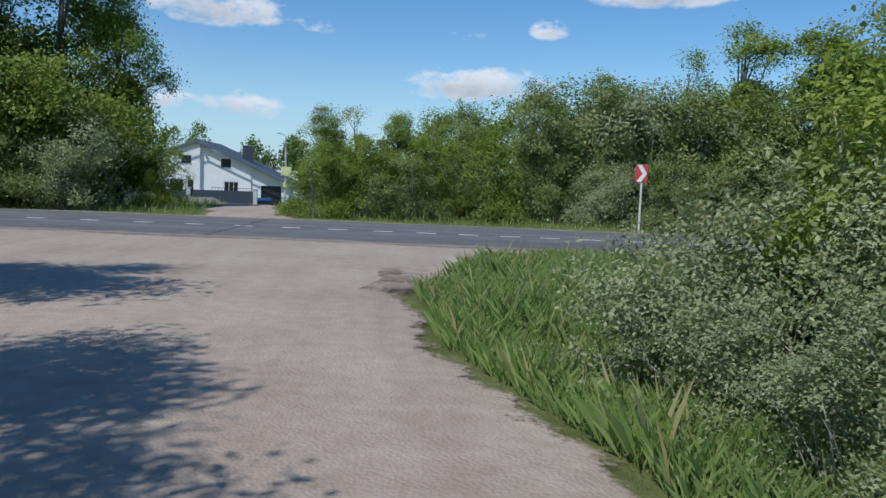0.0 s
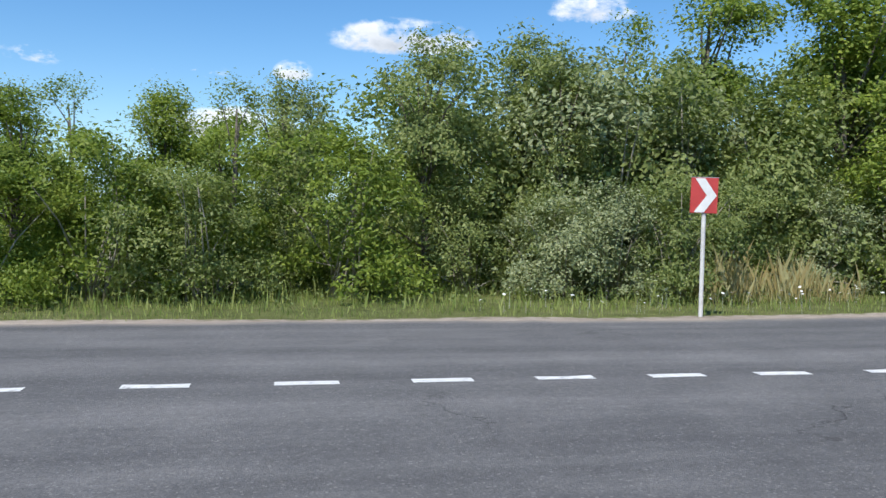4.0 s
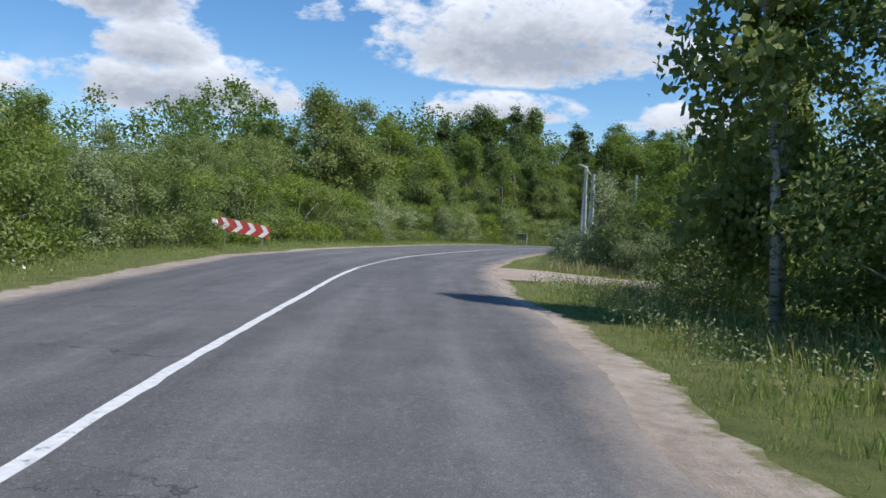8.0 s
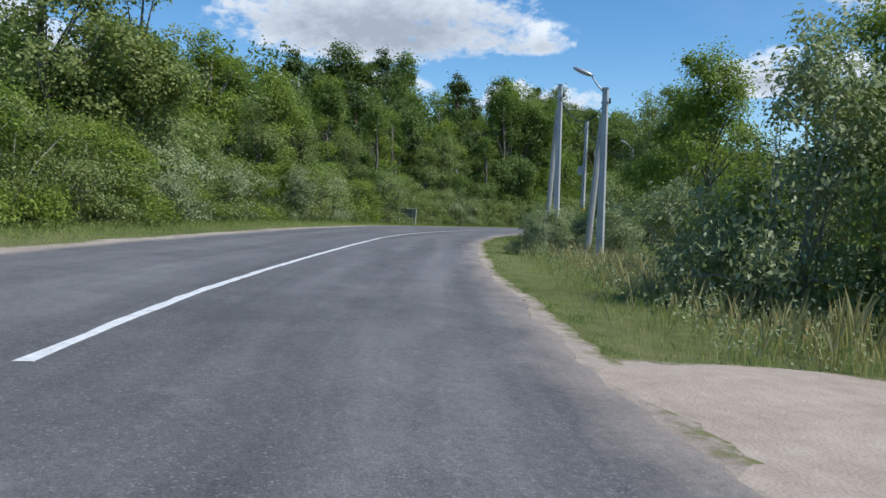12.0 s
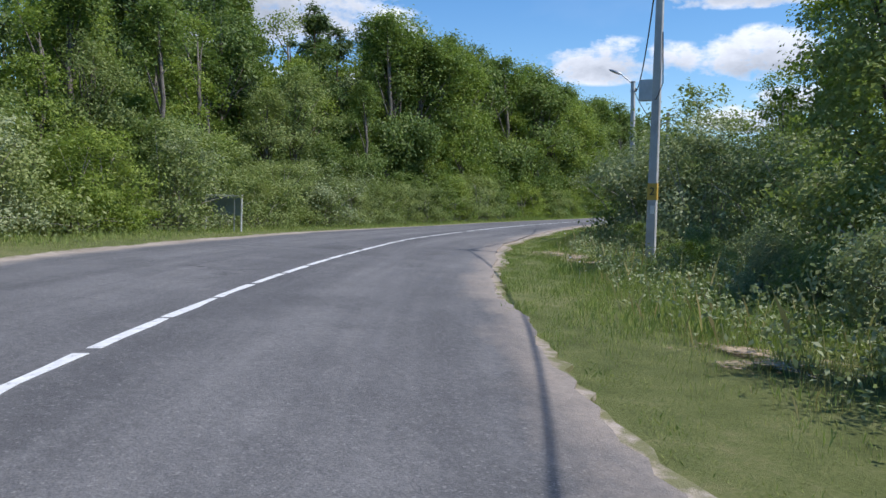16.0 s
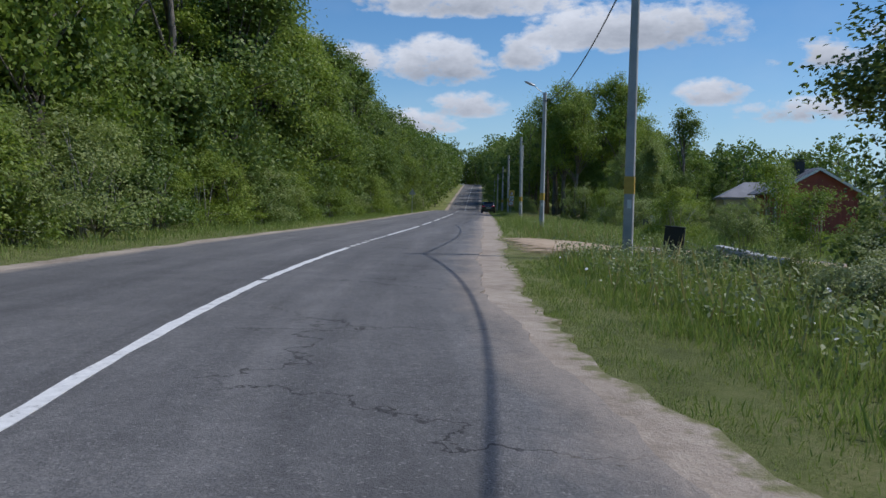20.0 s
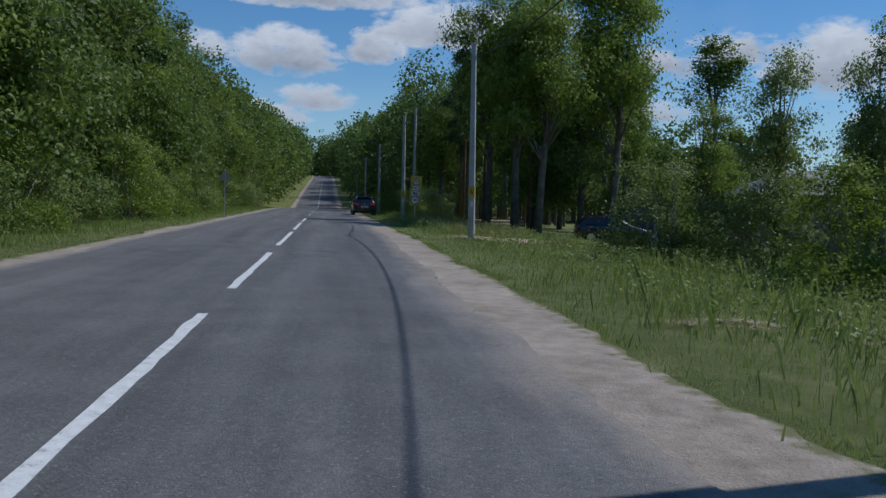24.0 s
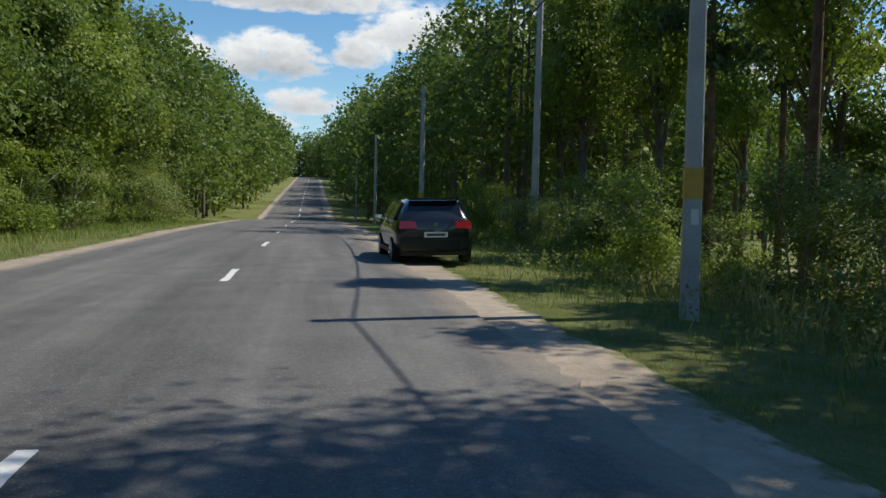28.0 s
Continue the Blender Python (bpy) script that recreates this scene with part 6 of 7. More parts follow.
def works_sign(x, y):
    """A tall yellow temporary board with four signs on it."""
    cx, cy = at_road(S_OF(x, y) - 18, -2.0)
    sign = thing("works_sign", facing(x, y, float(cx), float(cy)) @ pose(0, 0, 0, 0, 2.4, 0), "tall yellow roadworks board with four signs", "road sign")
    W, H, z0 = 0.64, 1.72, 0.98 - gz(x, y)
    v, f = tube([(0, 0.05, -0.3), (0, 0.05, z0 + 1.2)], [0.028, 0.028], 8)
    mesh_object("post", v, f, "steel", sign, "grey steel post")
    board = part("board", box((W, 0.02, H), (0, 0, z0), 0.006), "signyellow", sign, "yellow board with a creased top")
    y0 = -0.013
    tri = part("danger_triangle", prism([(0, 0.24), (-0.22, -0.16), (0.22, -0.16)], 0.006, bevel=0.002), "signred", sign, "red-rimmed warning triangle")
    tri.location = (0, y0, z0 + 1.38)
    part("triangle_field", prism([(0, 0.17), (-0.165, -0.125), (0.165, -0.125)], 0.004), "signwhite", tri, "white field").location = (0, -0.006, 0)
    part("bump_symbol", cylinder(0.045, 0.004, (0, 0, 0), 16, "y"), "black", tri, "dark round symbol").location = (0, -0.010, -0.02)
    plate = part("distance_plate", box((0.52, 0.006, 0.24), (0, 0, -0.12), 0.002), "black", sign, "distance plate with a dark rim")
    plate.location = (0, y0, z0 + 0.99)
    part("plate_field", box((0.50, 0.006, 0.22), (0, 0, -0.11), 0.002), "signwhite", plate).location = (0, -0.003, 0)
    lettering("900m", 0.145, "black", plate, pose(0, -0.008, -0.005, 90, 0, 0), "black distance figures", depth=0.002)
    for px in (-0.215, 0.215):
        part("arrow", prism([(0, 0.085), (-0.035, 0.03), (-0.012, 0.03), (-0.012, -0.085), (0.012, -0.085), (0.012, 0.03), (0.035, 0.03)], 0.003), "black", plate, "small black arrow").location = (px, -0.008, 0)
    plate2 = part("symbol_plate", box((0.52, 0.006, 0.25), (0, 0, -0.125), 0.002), "black", sign, "symbol plate with a dark rim")
    plate2.location = (0, y0, z0 + 0.70)
    part("plate_field", box((0.50, 0.006, 0.23), (0, 0, -0.115), 0.002), "signwhite", plate2).location = (0, -0.003, 0)
    part("road_bar", box((0.40, 0.003, 0.018), (0, 0, 0)), "black", plate2, "black bar").location = (0, -0.008, -0.08)
    part("machine_shape", prism([(-0.16, -0.04), (-0.15, 0.03), (-0.09, 0.07), (-0.03, 0.02), (0.04, 0.02), (0.06, 0.05), (0.10, 0.05), (0.11, -0.04)], 0.003), "black", plate2, "small machine symbol").location = (0, -0.008, 0)
    ring = part("speed_ring", cylinder(0.26, 0.008, (0, 0, 0), 32, "y"), "signred", sign, "red speed limit ring")
    ring.location = (0, y0, z0 + 0.30)
    part("speed_field", cylinder(0.205, 0.006, (0, 0, 0), 32, "y"), "signwhite", ring).location = (0, -0.005, 0)
    lettering("40", 0.24, "black", ring, pose(0, -0.010, 0, 90, 0, 0), "black figures", depth=0.002)
    for px in (-0.18, 0.18):
        part("tape", box((0.07, 0.003, 0.06), (px, y0, z0 + 0.53)), "signwhite", sign, "white patch of tape")
    return sign


works_sign(134.2, -92.25)

box_thing = thing("leaning_box", facing(97.62, -36.8, 94, -19.3) @ pose(0, 0, 0, 0, 4, 0), "black box panel standing in the grass", "box")
part("panel", box((0.50, 0.22, 0.80), (0, 0, 0), 0.02), "black", box_thing, "matt black shell")
part("label_field", box((0.2, 0.006, 0.22), (0.09, -0.115, 0.16), 0.002), "fence", box_thing, "grey notice")
part("lid", box((0.53, 0.25, 0.04), (0, 0, 0.80), 0.012), "black", box_thing)
culvert = thing("concrete_edging", pose(96.4, -39.9, gz(96.4, -39.9), 0, 0, 118), "pale concrete edging slab in the grass", "slab")
for k in range(4):
    part("slab", box((1.75, 0.34, 0.26), (-3.2 + 1.8 * k, 0.04 * (k % 2), -0.06), 0.02), "concrete", culvert)


# ---------------------------------------------------------------- buildings
def wall_with_holes(w, h, holes, thick, top=None):
    """A wall in x,z (x from 0 to w) with rectangular holes; top: outline of the upper edge, from left to right."""
    bm = bmesh.new()
    line = np.array(top or [(0, h), (w, h)], float)
    xs = sorted({0.0, float(w), *[float(v) for x0, _, x1, _ in holes for v in (x0, x1)], *[float(x) for x in line[:, 0]]})
    zs = sorted({0.0, *[float(v) for _, z0, _, z1 in holes for v in (z0, z1)], float(line[:, 1].max())})
    grid = {}

    def vert(x, z):
        key = (round(x, 4), round(z, 4))
        if key not in grid:
            grid[key] = bm.verts.new((x, 0, z))
        return grid[key]
    for x0, x1 in zip(xs, xs[1:]):
        t0, t1 = (float(np.interp(x, line[:, 0], line[:, 1])) for x in (x0, x1))
        for z0, z1 in zip(zs, zs[1:]):
            if any(x0 >= a - 1e-6 and x1 <= c + 1e-6 and z0 >= b - 1e-6 and z1 <= d + 1e-6 for a, b, c, d in holes):
                continue
            ring, q = [(x0, z0), (x1, z0), (x1, z1), (x0, z1)], []
            over = [z - (t0 + (t1 - t0) * (x - x0) / (x1 - x0)) for x, z in ring]
            for k in range(4):
                (ax, az), (bx, bz), oa, ob = ring[k], ring[(k + 1) % 4], over[k], over[(k + 1) % 4]
                if oa <= 1e-6:
                    q.append(vert(ax, az))
                if (oa < -1e-6 and ob > 1e-6) or (oa > 1e-6 and ob < -1e-6):
                    f = oa / (oa - ob)
                    q.append(vert(ax + (bx - ax) * f, az + (bz - az) * f))
            if len(dict.fromkeys(q)) > 2:
                bm.faces.new(list(dict.fromkeys(q)))
    ext = bmesh.ops.extrude_face_region(bm, geom=list(bm.faces))["geom"]
    bmesh.ops.translate(bm, verts=[g for g in ext if isinstance(g, bmesh.types.BMVert)], vec=(0, thick, 0))
    return bm


def window(parent, x, z, w, h, y=0.0, bars=1, frame="fence", name="window"):
    """Frame, pane and sill set in a hole whose lower left corner is x, z; the outside looks to -y."""
    bm = bmesh.new()
    f = 0.07
    for sx, sz, px, pz in ((w, f, w / 2, 0), (w, f, w / 2, h - f), (f, h, f / 2, 0), (f, h, w - f / 2, 0)):
        box((sx, 0.09, sz), (x + px, y + 0.10, z + pz), 0, bm)
    for k in range(bars):
        box((0.05, 0.07, h - 2 * f), (x + w * (k + 1) / (bars + 1), y + 0.10, z + f), 0, bm)
    win = part(name, bm, frame, parent, "dark window frame" if frame == "fence" else "white window frame")
    part("pane", box((w - 0.02, 0.012, h - 0.02), (x + w / 2, y + 0.12, z + 0.01)), "glass", win, "dark reflecting pane")
    part("sill", box((w + 0.12, 0.14, 0.04), (x + w / 2, y - 0.02, z - 0.045), 0.005), "steel", win, "metal sill")
    return win


def roof_slab(parent, a, b, depth, y0, thick, material, name="roof", seams=0):
    """A roof plane between two points (x, z) in section, from y0 over depth."""
    d = Vector((b[0] - a[0], b[1] - a[1]))
    nrm = Vector((-d.y, d.x)).normalized() * thick
    if nrm.y < 0:
        nrm = -nrm
    out = [a, b, (b[0] + nrm.x, b[1] + nrm.y), (a[0] + nrm.x, a[1] + nrm.y)]
    bm = prism(out, depth)
    bmesh.ops.translate(bm, verts=list(bm.verts), vec=(0, y0 + depth / 2, 0))
    slab = part(name, bm, material, parent)
    for k in range(seams):
        yy = y0 + depth * (k + 0.5) / seams
        q = prism([(px + nrm.x * 0.9, pz + nrm.y * 0.9) for px, pz in (a, b)] + [(b[0] + nrm.x * 1.35, b[1] + nrm.y * 1.35), (a[0] + nrm.x * 1.35, a[1] + nrm.y * 1.35)], 0.035)
        bmesh.ops.translate(q, verts=list(q.verts), vec=(0, yy, 0))
        part("seam", q, material, slab)
    return slab


def white_house():
    zb = -2.25
    house = thing("white_house", pose(-29.0, 98.6, zb, 0, 0, 1), "new white rendered house with a blue-grey metal roof", "house")
    # front of the main volume, x from 0 to 12.4, gable peak over x = 4.7
    left = [(2.85, 4.6, 3.95, 5.5), (1.6, 1.6, 3.1, 2.85), (3.55, 0.2, 4.2, 2.75)]
    main = part("wall", wall_with_holes(4.9, 4.6, left, 0.35, [(0, 5.4), (4.4, 7.0), (4.9, 6.8)]), "render", house, "white rendered front wall")
    window(main, 2.85, 4.6, 1.1, 0.9, 0.02, 0)
    window(main, 1.6, 1.6, 1.5, 1.25, 0.02, 2, "signwhite")
    door = part("front_door", box((0.65, 0.08, 2.55), (3.875, 0.14, 0.2), 0.01), "black", main, "dark front door")
    part("door_handle", box((0.03, 0.05, 0.3), (4.1, 0.08, 1.2), 0.008), "steel", door)
    right = [(2.25, 4.25, 3.35, 5.25), (2.6, 1.4, 4.2, 2.7)]
    bm = wall_with_holes(5.6, 3.6, right, 0.35, [(0, 6.7), (5.6, 4.5)])
    r = part("wall", bm, "render", house, "white rendered recessed wall")
    r.location = (4.9, 0.35, 0)
    window(r, 2.25, 4.25, 1.1, 1.0, 0.02, 0)
    window(r, 2.6, 1.4, 1.6, 1.3, 0.02, 2, "signwhite")
    g = part("garage_wall", wall_with_holes(4.2, 2.45, [(1.1, 0.0, 3.4, 2.35)], 0.3, [(0, 4.3), (4.2, 2.62)]), "render", house, "white garage front")
    g.location = (10.5, 0.5, 0)
    # no door leaf: a black sheet in the opening imitates the unlit garage interior
    part("garage_door", box((2.3, 0.06, 2.35), (2.25, 0.2, 0)), "black", g, "black sheet standing in for the shade inside the open garage doorway")
    for x0, y0, ln, hh in ((0.0, 0.35, 12.0, 5.2), (14.4, 0.8, 11.6, 2.45)):
        part("side_wall", box((0.35, ln, hh), (x0 + 0.18, y0 + ln / 2, 0)), "render", house)
    part("back_wall", box((14.7, 0.35, 4.2), (7.35, 12.2, 0)), "render", house)
    part("jamb_wall", box((0.3, 0.34, 6.5), (4.74, 0.55, 0)), "render", house, "white corner return")
    roof_slab(house, (4.6, 7.08), (-1.0, 4.95), 13.6, -0.3, 0.2, "slate", "roof", 9)
    roof_slab(house, (4.6, 7.08), (15.6, 2.25), 13.6, -0.3, 0.2, "slate", "roof", 9)
    part("ridge_cap", box((0.3, 13.6, 0.06), (4.6, 6.1, 7.24), 0.01), "slate", house)
    part("verge_board", prism([(-1.0, 4.9), (4.6, 7.02), (15.6, 2.2), (15.6, 2.42), (4.6, 7.26), (-1.0, 5.14)], 0.05), "slate", house, "dark verge trim").location = (0, -0.72, 0)
    ch = part("chimney", box((1.1, 1.1, 1.9), (9.4, 5.0, 5.0), 0.02), "fence", house, "dark metal clad chimney")
    part("chimney_cap", box((1.25, 1.25, 0.08), (9.4, 5.0, 6.9), 0.01), "steel", ch)
    rail = part("terrace_rail", box((4.6, 0.05, 0.05), (8.6, -0.6, 1.95)), "black", house, "dark terrace railing")
    for k in range(14):
        part("baluster", box((0.03, 0.03, 1.0), (6.4 + 0.338 * k, -0.6, 0.95)), "black", rail)
    part("terrace", box((5.2, 1.7, 1.1), (8.5, -0.2, -0.15), 0.02), "concrete", house)
    v, f = tube([(10.45, 0.9, 0.0), (10.45, 0.9, 4.3)], [0.05, 0.05], 8)
    mesh_object("downpipe", v, f, "slate", house)
    part("plinth", box((14.9, 12.6, 0.35), (7.4, 6.5, -0.3)), "block", house)
    # fence with posts and dark panels, along the yard
    fx, fy = -32.5, 89.5
    fence = thing("panel_fence", pose(fx, fy, gz(fx, fy), 0, 0, 0), "dark slate metal panel fence with pale posts", "fence")
    posts = (-3.85, 2.8, 9.45, 16.1)
    for k, px in enumerate(posts):
        if k < 3:
            part("panel", box((6.25, 0.06, 1.5), (px + 3.32, 0, 0.28), 0.01), "fence", fence, "slate metal panel")
            part("base_slab", box((6.25, 0.2, 0.28), (px + 3.32, 0, 0)), "block", fence)
            part("rail", box((6.25, 0.09, 0.05), (px + 3.32, 0, 1.74), 0.006), "fence", fence)
        post = part("post", box((0.40, 0.40, 1.95), (px, 0, 0), 0.015), "block", fence, "pale block post")
        part("post_cap", box((0.5, 0.5, 0.08), (px, 0, 1.95), 0.015), "concrete", post)
    heap = patch("gravel_heap", [(-24.5, 84.6), (-20.5, 83.8), (-16.9, 84.8), (-16.6, 86.6), (-20, 87.4), (-24.2, 86.6)], "greygravel", "heap of grey crushed stone in the yard", "gravel heap", 0.06, 0.2, 31, "", 1.2)
    px, py = -13.7, 91.8
    pole = thing("street_lamp_pole", pose(px, py, gz(px, py)), "grey concrete lamp pole with a yellow notice board", "utility pole", "poles along the road")
    part("shaft", tapered(0.24, 0.17, 7.5), "concrete", pole)
    v, f = tube([(0, 0, 7.4), (-0.1, -0.2, 7.7), (-0.5, -0.6, 7.85)], [0.03, 0.03, 0.03], 8)
    arm = mesh_object("lamp_arm", v, f, "steel", pole)
    part("lamp_head", box((0.5, 0.22, 0.1), (-0.6, -0.65, 7.82), 0.04), "steel", arm)
    part("notice_board", box((1.1, 0.05, 0.9), (0.1, -0.2, 3.55), 0.01), "notice", pole, "pale yellow notice board")
    part("notice_board", box((0.4, 0.05, 0.55), (0, -0.2, 2.3), 0.01), "notice", pole, "small yellow notice")
    for dx in (1.1, 1.7):
        st = thing("meter_post", pose(px + dx, py + 0.2, gz(px + dx, py)), "white utility cabinet on a post", "meter cabinet", "meter posts")
        part("post", box((0.3, 0.3, 1.4), (0, 0, -0.1), 0.02), "concrete", st)
        part("cabinet", box((0.48, 0.35, 0.55), (0, 0, 1.3), 0.03), "signwhite", st)
    bx, by = -16.2, 91.5
    b = thing("covered_trailer", pose(bx, by, gz(bx, by), 0, 0, 8), "blue tarpaulin over a small trailer", "trailer")
    part("bed", box((2.2, 1.2, 0.35), (0, 0, 0.35), 0.03), "black", b)
    part("cover", box((2.3, 1.3, 0.38), (0, 0, 0.70), 0.12), "blue", b, "blue tarpaulin")
    for wx in (-0.1,):
        for wy in (-0.66, 0.66):
            part("wheel", cylinder(0.3, 0.16, (wx, wy, 0.3), 18, "y"), "rubber", b)


white_house()


def red_house():
    house = thing("red_house", pose(107.5, -94.7, gz(107.5, -94.7) - 0.3, 0, 0, 207.5), "dark red clad house with a grey sheet roof", "house")
    h = 4.3
    holes = [(3.2, 2.7, 4.3, 4.0)]
    f = part("wall", wall_with_holes(7.2, h, holes, 0.25, [(0, h), (3.6, 6.3), (7.2, h)]), "redwall", house, "red clad gable wall")
    window(f, 3.2, 2.7, 1.1, 1.3, 0.05, 1, "signwhite")
    s = part("side_wall", wall_with_holes(7.5, h, [(4.0, 0.6, 4.65, 3.9), (1.4, 1.4, 2.3, 2.6)], 0.25), "redwall", house, "red clad side wall")
    s.matrix_basis = Matrix.Rotation(radians(-90), 4, "Z") @ Matrix.Translation((-7.5, 0, 0))
    window(s, 4.0, 0.6, 0.65, 3.3, 0.05, 0, "signwhite", "tall_window")
    window(s, 1.4, 1.4, 0.9, 1.2, 0.05, 1, "signwhite")
    for k in range(24):
        part("batten", box((0.04, 0.03, h), (0.15 + 0.3 * k, -0.016, 0)), "redwall", f)
    part("back_wall", box((7.2, 0.25, h), (3.6, 7.4, 0)), "redwall", house)
    part("side_wall", box((0.25, 7.2, h), (7.05, 3.7, 0)), "redwall", house)
    roof_slab(house, (3.6, 6.4), (-0.6, 4.0), 8.4, -0.5, 0.14, "greyroof", "roof", 6)
    roof_slab(house, (3.6, 6.4), (7.8, 4.0), 8.4, -0.5, 0.14, "greyroof", "roof", 6)
    part("verge_board", prism([(-0.6, 3.85), (3.6, 6.25), (7.8, 3.85), (7.8, 4.1), (3.6, 6.5), (-0.6, 4.1)], 0.05), "postwhite", house, "white verge board").location = (0, -0.53, 0)
    c = part("chimney", box((0.8, 0.8, 1.6), (2.6, 2.4, 5.6), 0.02), "black", house, "dark metal chimney")
    part("chimney_cap", box((1.1, 1.1, 0.06), (2.6, 2.4, 7.3)), "black", c)
    v, fc = tube([(-0.5, -0.4, 3.95), (-0.1, -0.15, 3.6), (-0.06, -0.1, 0.2)], [0.06] * 3, 8)
    mesh_object("downpipe", v, fc, "signwhite", house, "white downpipe")
    porch = part("porch_roof", box((3.0, 2.4, 0.12), (-1.6, 5.6, 2.5), 0.02), "greyroof", house, "grey lean-to roof")
    for dx in (-2.9, -0.4):
        part("porch_post", box((0.14, 0.14, 2.6), (dx, 4.6, 0), 0.01), "postwhite", porch)
    part("porch_floor", box((3.2, 3.0, 0.3), (-1.7, 5.6, 0.0), 0.02), "wood", house)
    # pale annexe behind and a white block building beside it
    an = thing("annexe", pose(112, -100.8, gz(112, -100.8) - 0.2, 0, 0, 207), "small pale lean-to building with a grey roof", "outbuilding")
    part("wall", box((4.5, 4.0, 3.4), (0, 0, 0), 0.02), "tanwall", an)
    part("roof", box((5.1, 4.7, 0.16), (0, 0, 3.4), 0.02), "greyroof", an)
    wh = thing("white_block_house", pose(97.5, -101.8, gz(97.5, -101.8) - 0.2, 0, 0, 207), "whitewashed block building with a dark opening", "outbuilding")
    w1 = part("wall", wall_with_holes(5.0, 4.8, [(2.6, 1.6, 3.4, 3.0)], 0.3), "block", wh, "pale block wall")
    window(w1, 2.6, 1.6, 0.8, 1.4, 0.05, 0)
    part("side_wall", box((0.3, 6.0, 4.8), (4.85, 3.3, 0)), "block", wh)
    part("side_wall", box((0.3, 6.0, 4.8), (0.15, 3.3, 0)), "block", wh)
    part("back_wall", box((5.0, 0.3, 4.8), (2.5, 6.3, 0)), "block", wh)
    part("roof", box((5.6, 7.0, 0.18), (2.5, 3.2, 4.8), 0.02), "greyroof", wh)


red_house()


def shed():
    """Grey boarded shed with a pale block wall, a small window and a dark gate, and a low roof."""
    a = Vector((124.35, -100.3))
    b = Vector((118.4, -102.8))
    d = b - a
    s = thing("block_shed", pose(a.x, a.y, gz(121, -101.3) - 0.25, 0, 0, math.degrees(math.atan2(d.y, d.x))), "grey shed with a pale block wall and flat roof", "shed")
    L = d.length
    part("board_wall", box((2.7, 0.14, 2.95), (1.35, 0.0, 0.15)), "shed", s, "dark grey boarded wall")
    for k in range(13):
        part("board", box((0.19, 0.025, 2.9), (0.12 + 0.208 * k, -0.08, 0.16), 0.004), "shed", s)
    w = part("block_wall", wall_with_holes(L - 2.75, 3.1, [(1.75, 1.35, 2.25, 2.4)], 0.25, [(0, 3.1), (L - 2.75, 3.55)]), "whitewash", s, "whitewashed block wall")
    w.location = (2.75, -0.02, 0)
    window(w, 1.75, 1.35, 0.5, 1.05, 0.02, 0, "signwhite")
    for r in range(15):
        part("joint_course", box((L - 2.8, 0.006, 0.012), ((L - 2.75) / 2, -0.003, 0.2 * r + 0.19)), "concrete", w)
    g = part("gate", box((2.9, 0.07, 1.75), (5.35, -0.75, 0.05), 0.01), "black", s, "dark sheet gate")
    for gx in (3.95, 6.75):
        part("gate_post", box((0.09, 0.09, 2.1), (gx, -0.72, 0)), "steel", g)
    part("back_wall", box((L, 0.2, 3.0), (L / 2, 4.0, 0.0)), "shed", s)
    part("side_wall", box((0.2, 4.0, 3.0), (0.1, 2.1, 0.0)), "shed", s)
    part("side_wall", box((0.2, 4.0, 3.2), (L - 0.1, 2.1, 0.0)), "block", s)
    bm = prism([(-0.4, 3.05), (L + 0.4, 3.62), (L + 0.4, 3.78), (-0.4, 3.2)], 5.0)
    part("roof", bm, "greyroof", s, "grey sheet roof with pale edge").location = (0, 1.9, 0)
    part("fascia", prism([(-0.45, 3.0), (L + 0.45, 3.57), (L + 0.45, 3.72), (-0.45, 3.15)], 0.04), "postwhite", s).location = (0, -0.63, 0)
    n = thing("tan_house", pose(113, -113.3, gz(113, -113.3), 0, 0, 200), "low tan house with a grey hipped roof", "house")
    part("wall", box((9, 7, 3.6), (0, 0, 0)), "tanwall", n)
    bm = bmesh.new()
    lo = [bm.verts.new((sx * 5, sy * 4, 3.6)) for sx, sy in ((-1, -1), (1, -1), (1, 1), (-1, 1))]
    hi = [bm.verts.new((-2, 0, 5.4)), bm.verts.new((2, 0, 5.4))]
    for q in ((lo[0], lo[1], hi[1], hi[0]), (lo[1], lo[2], hi[1]), (lo[2], lo[3], hi[0], hi[1]), (lo[3], lo[0], hi[0]), tuple(lo[::-1])):
        bm.faces.new(q)
    part("roof", bm, "greyroof", n, "grey hipped roof")


shed()


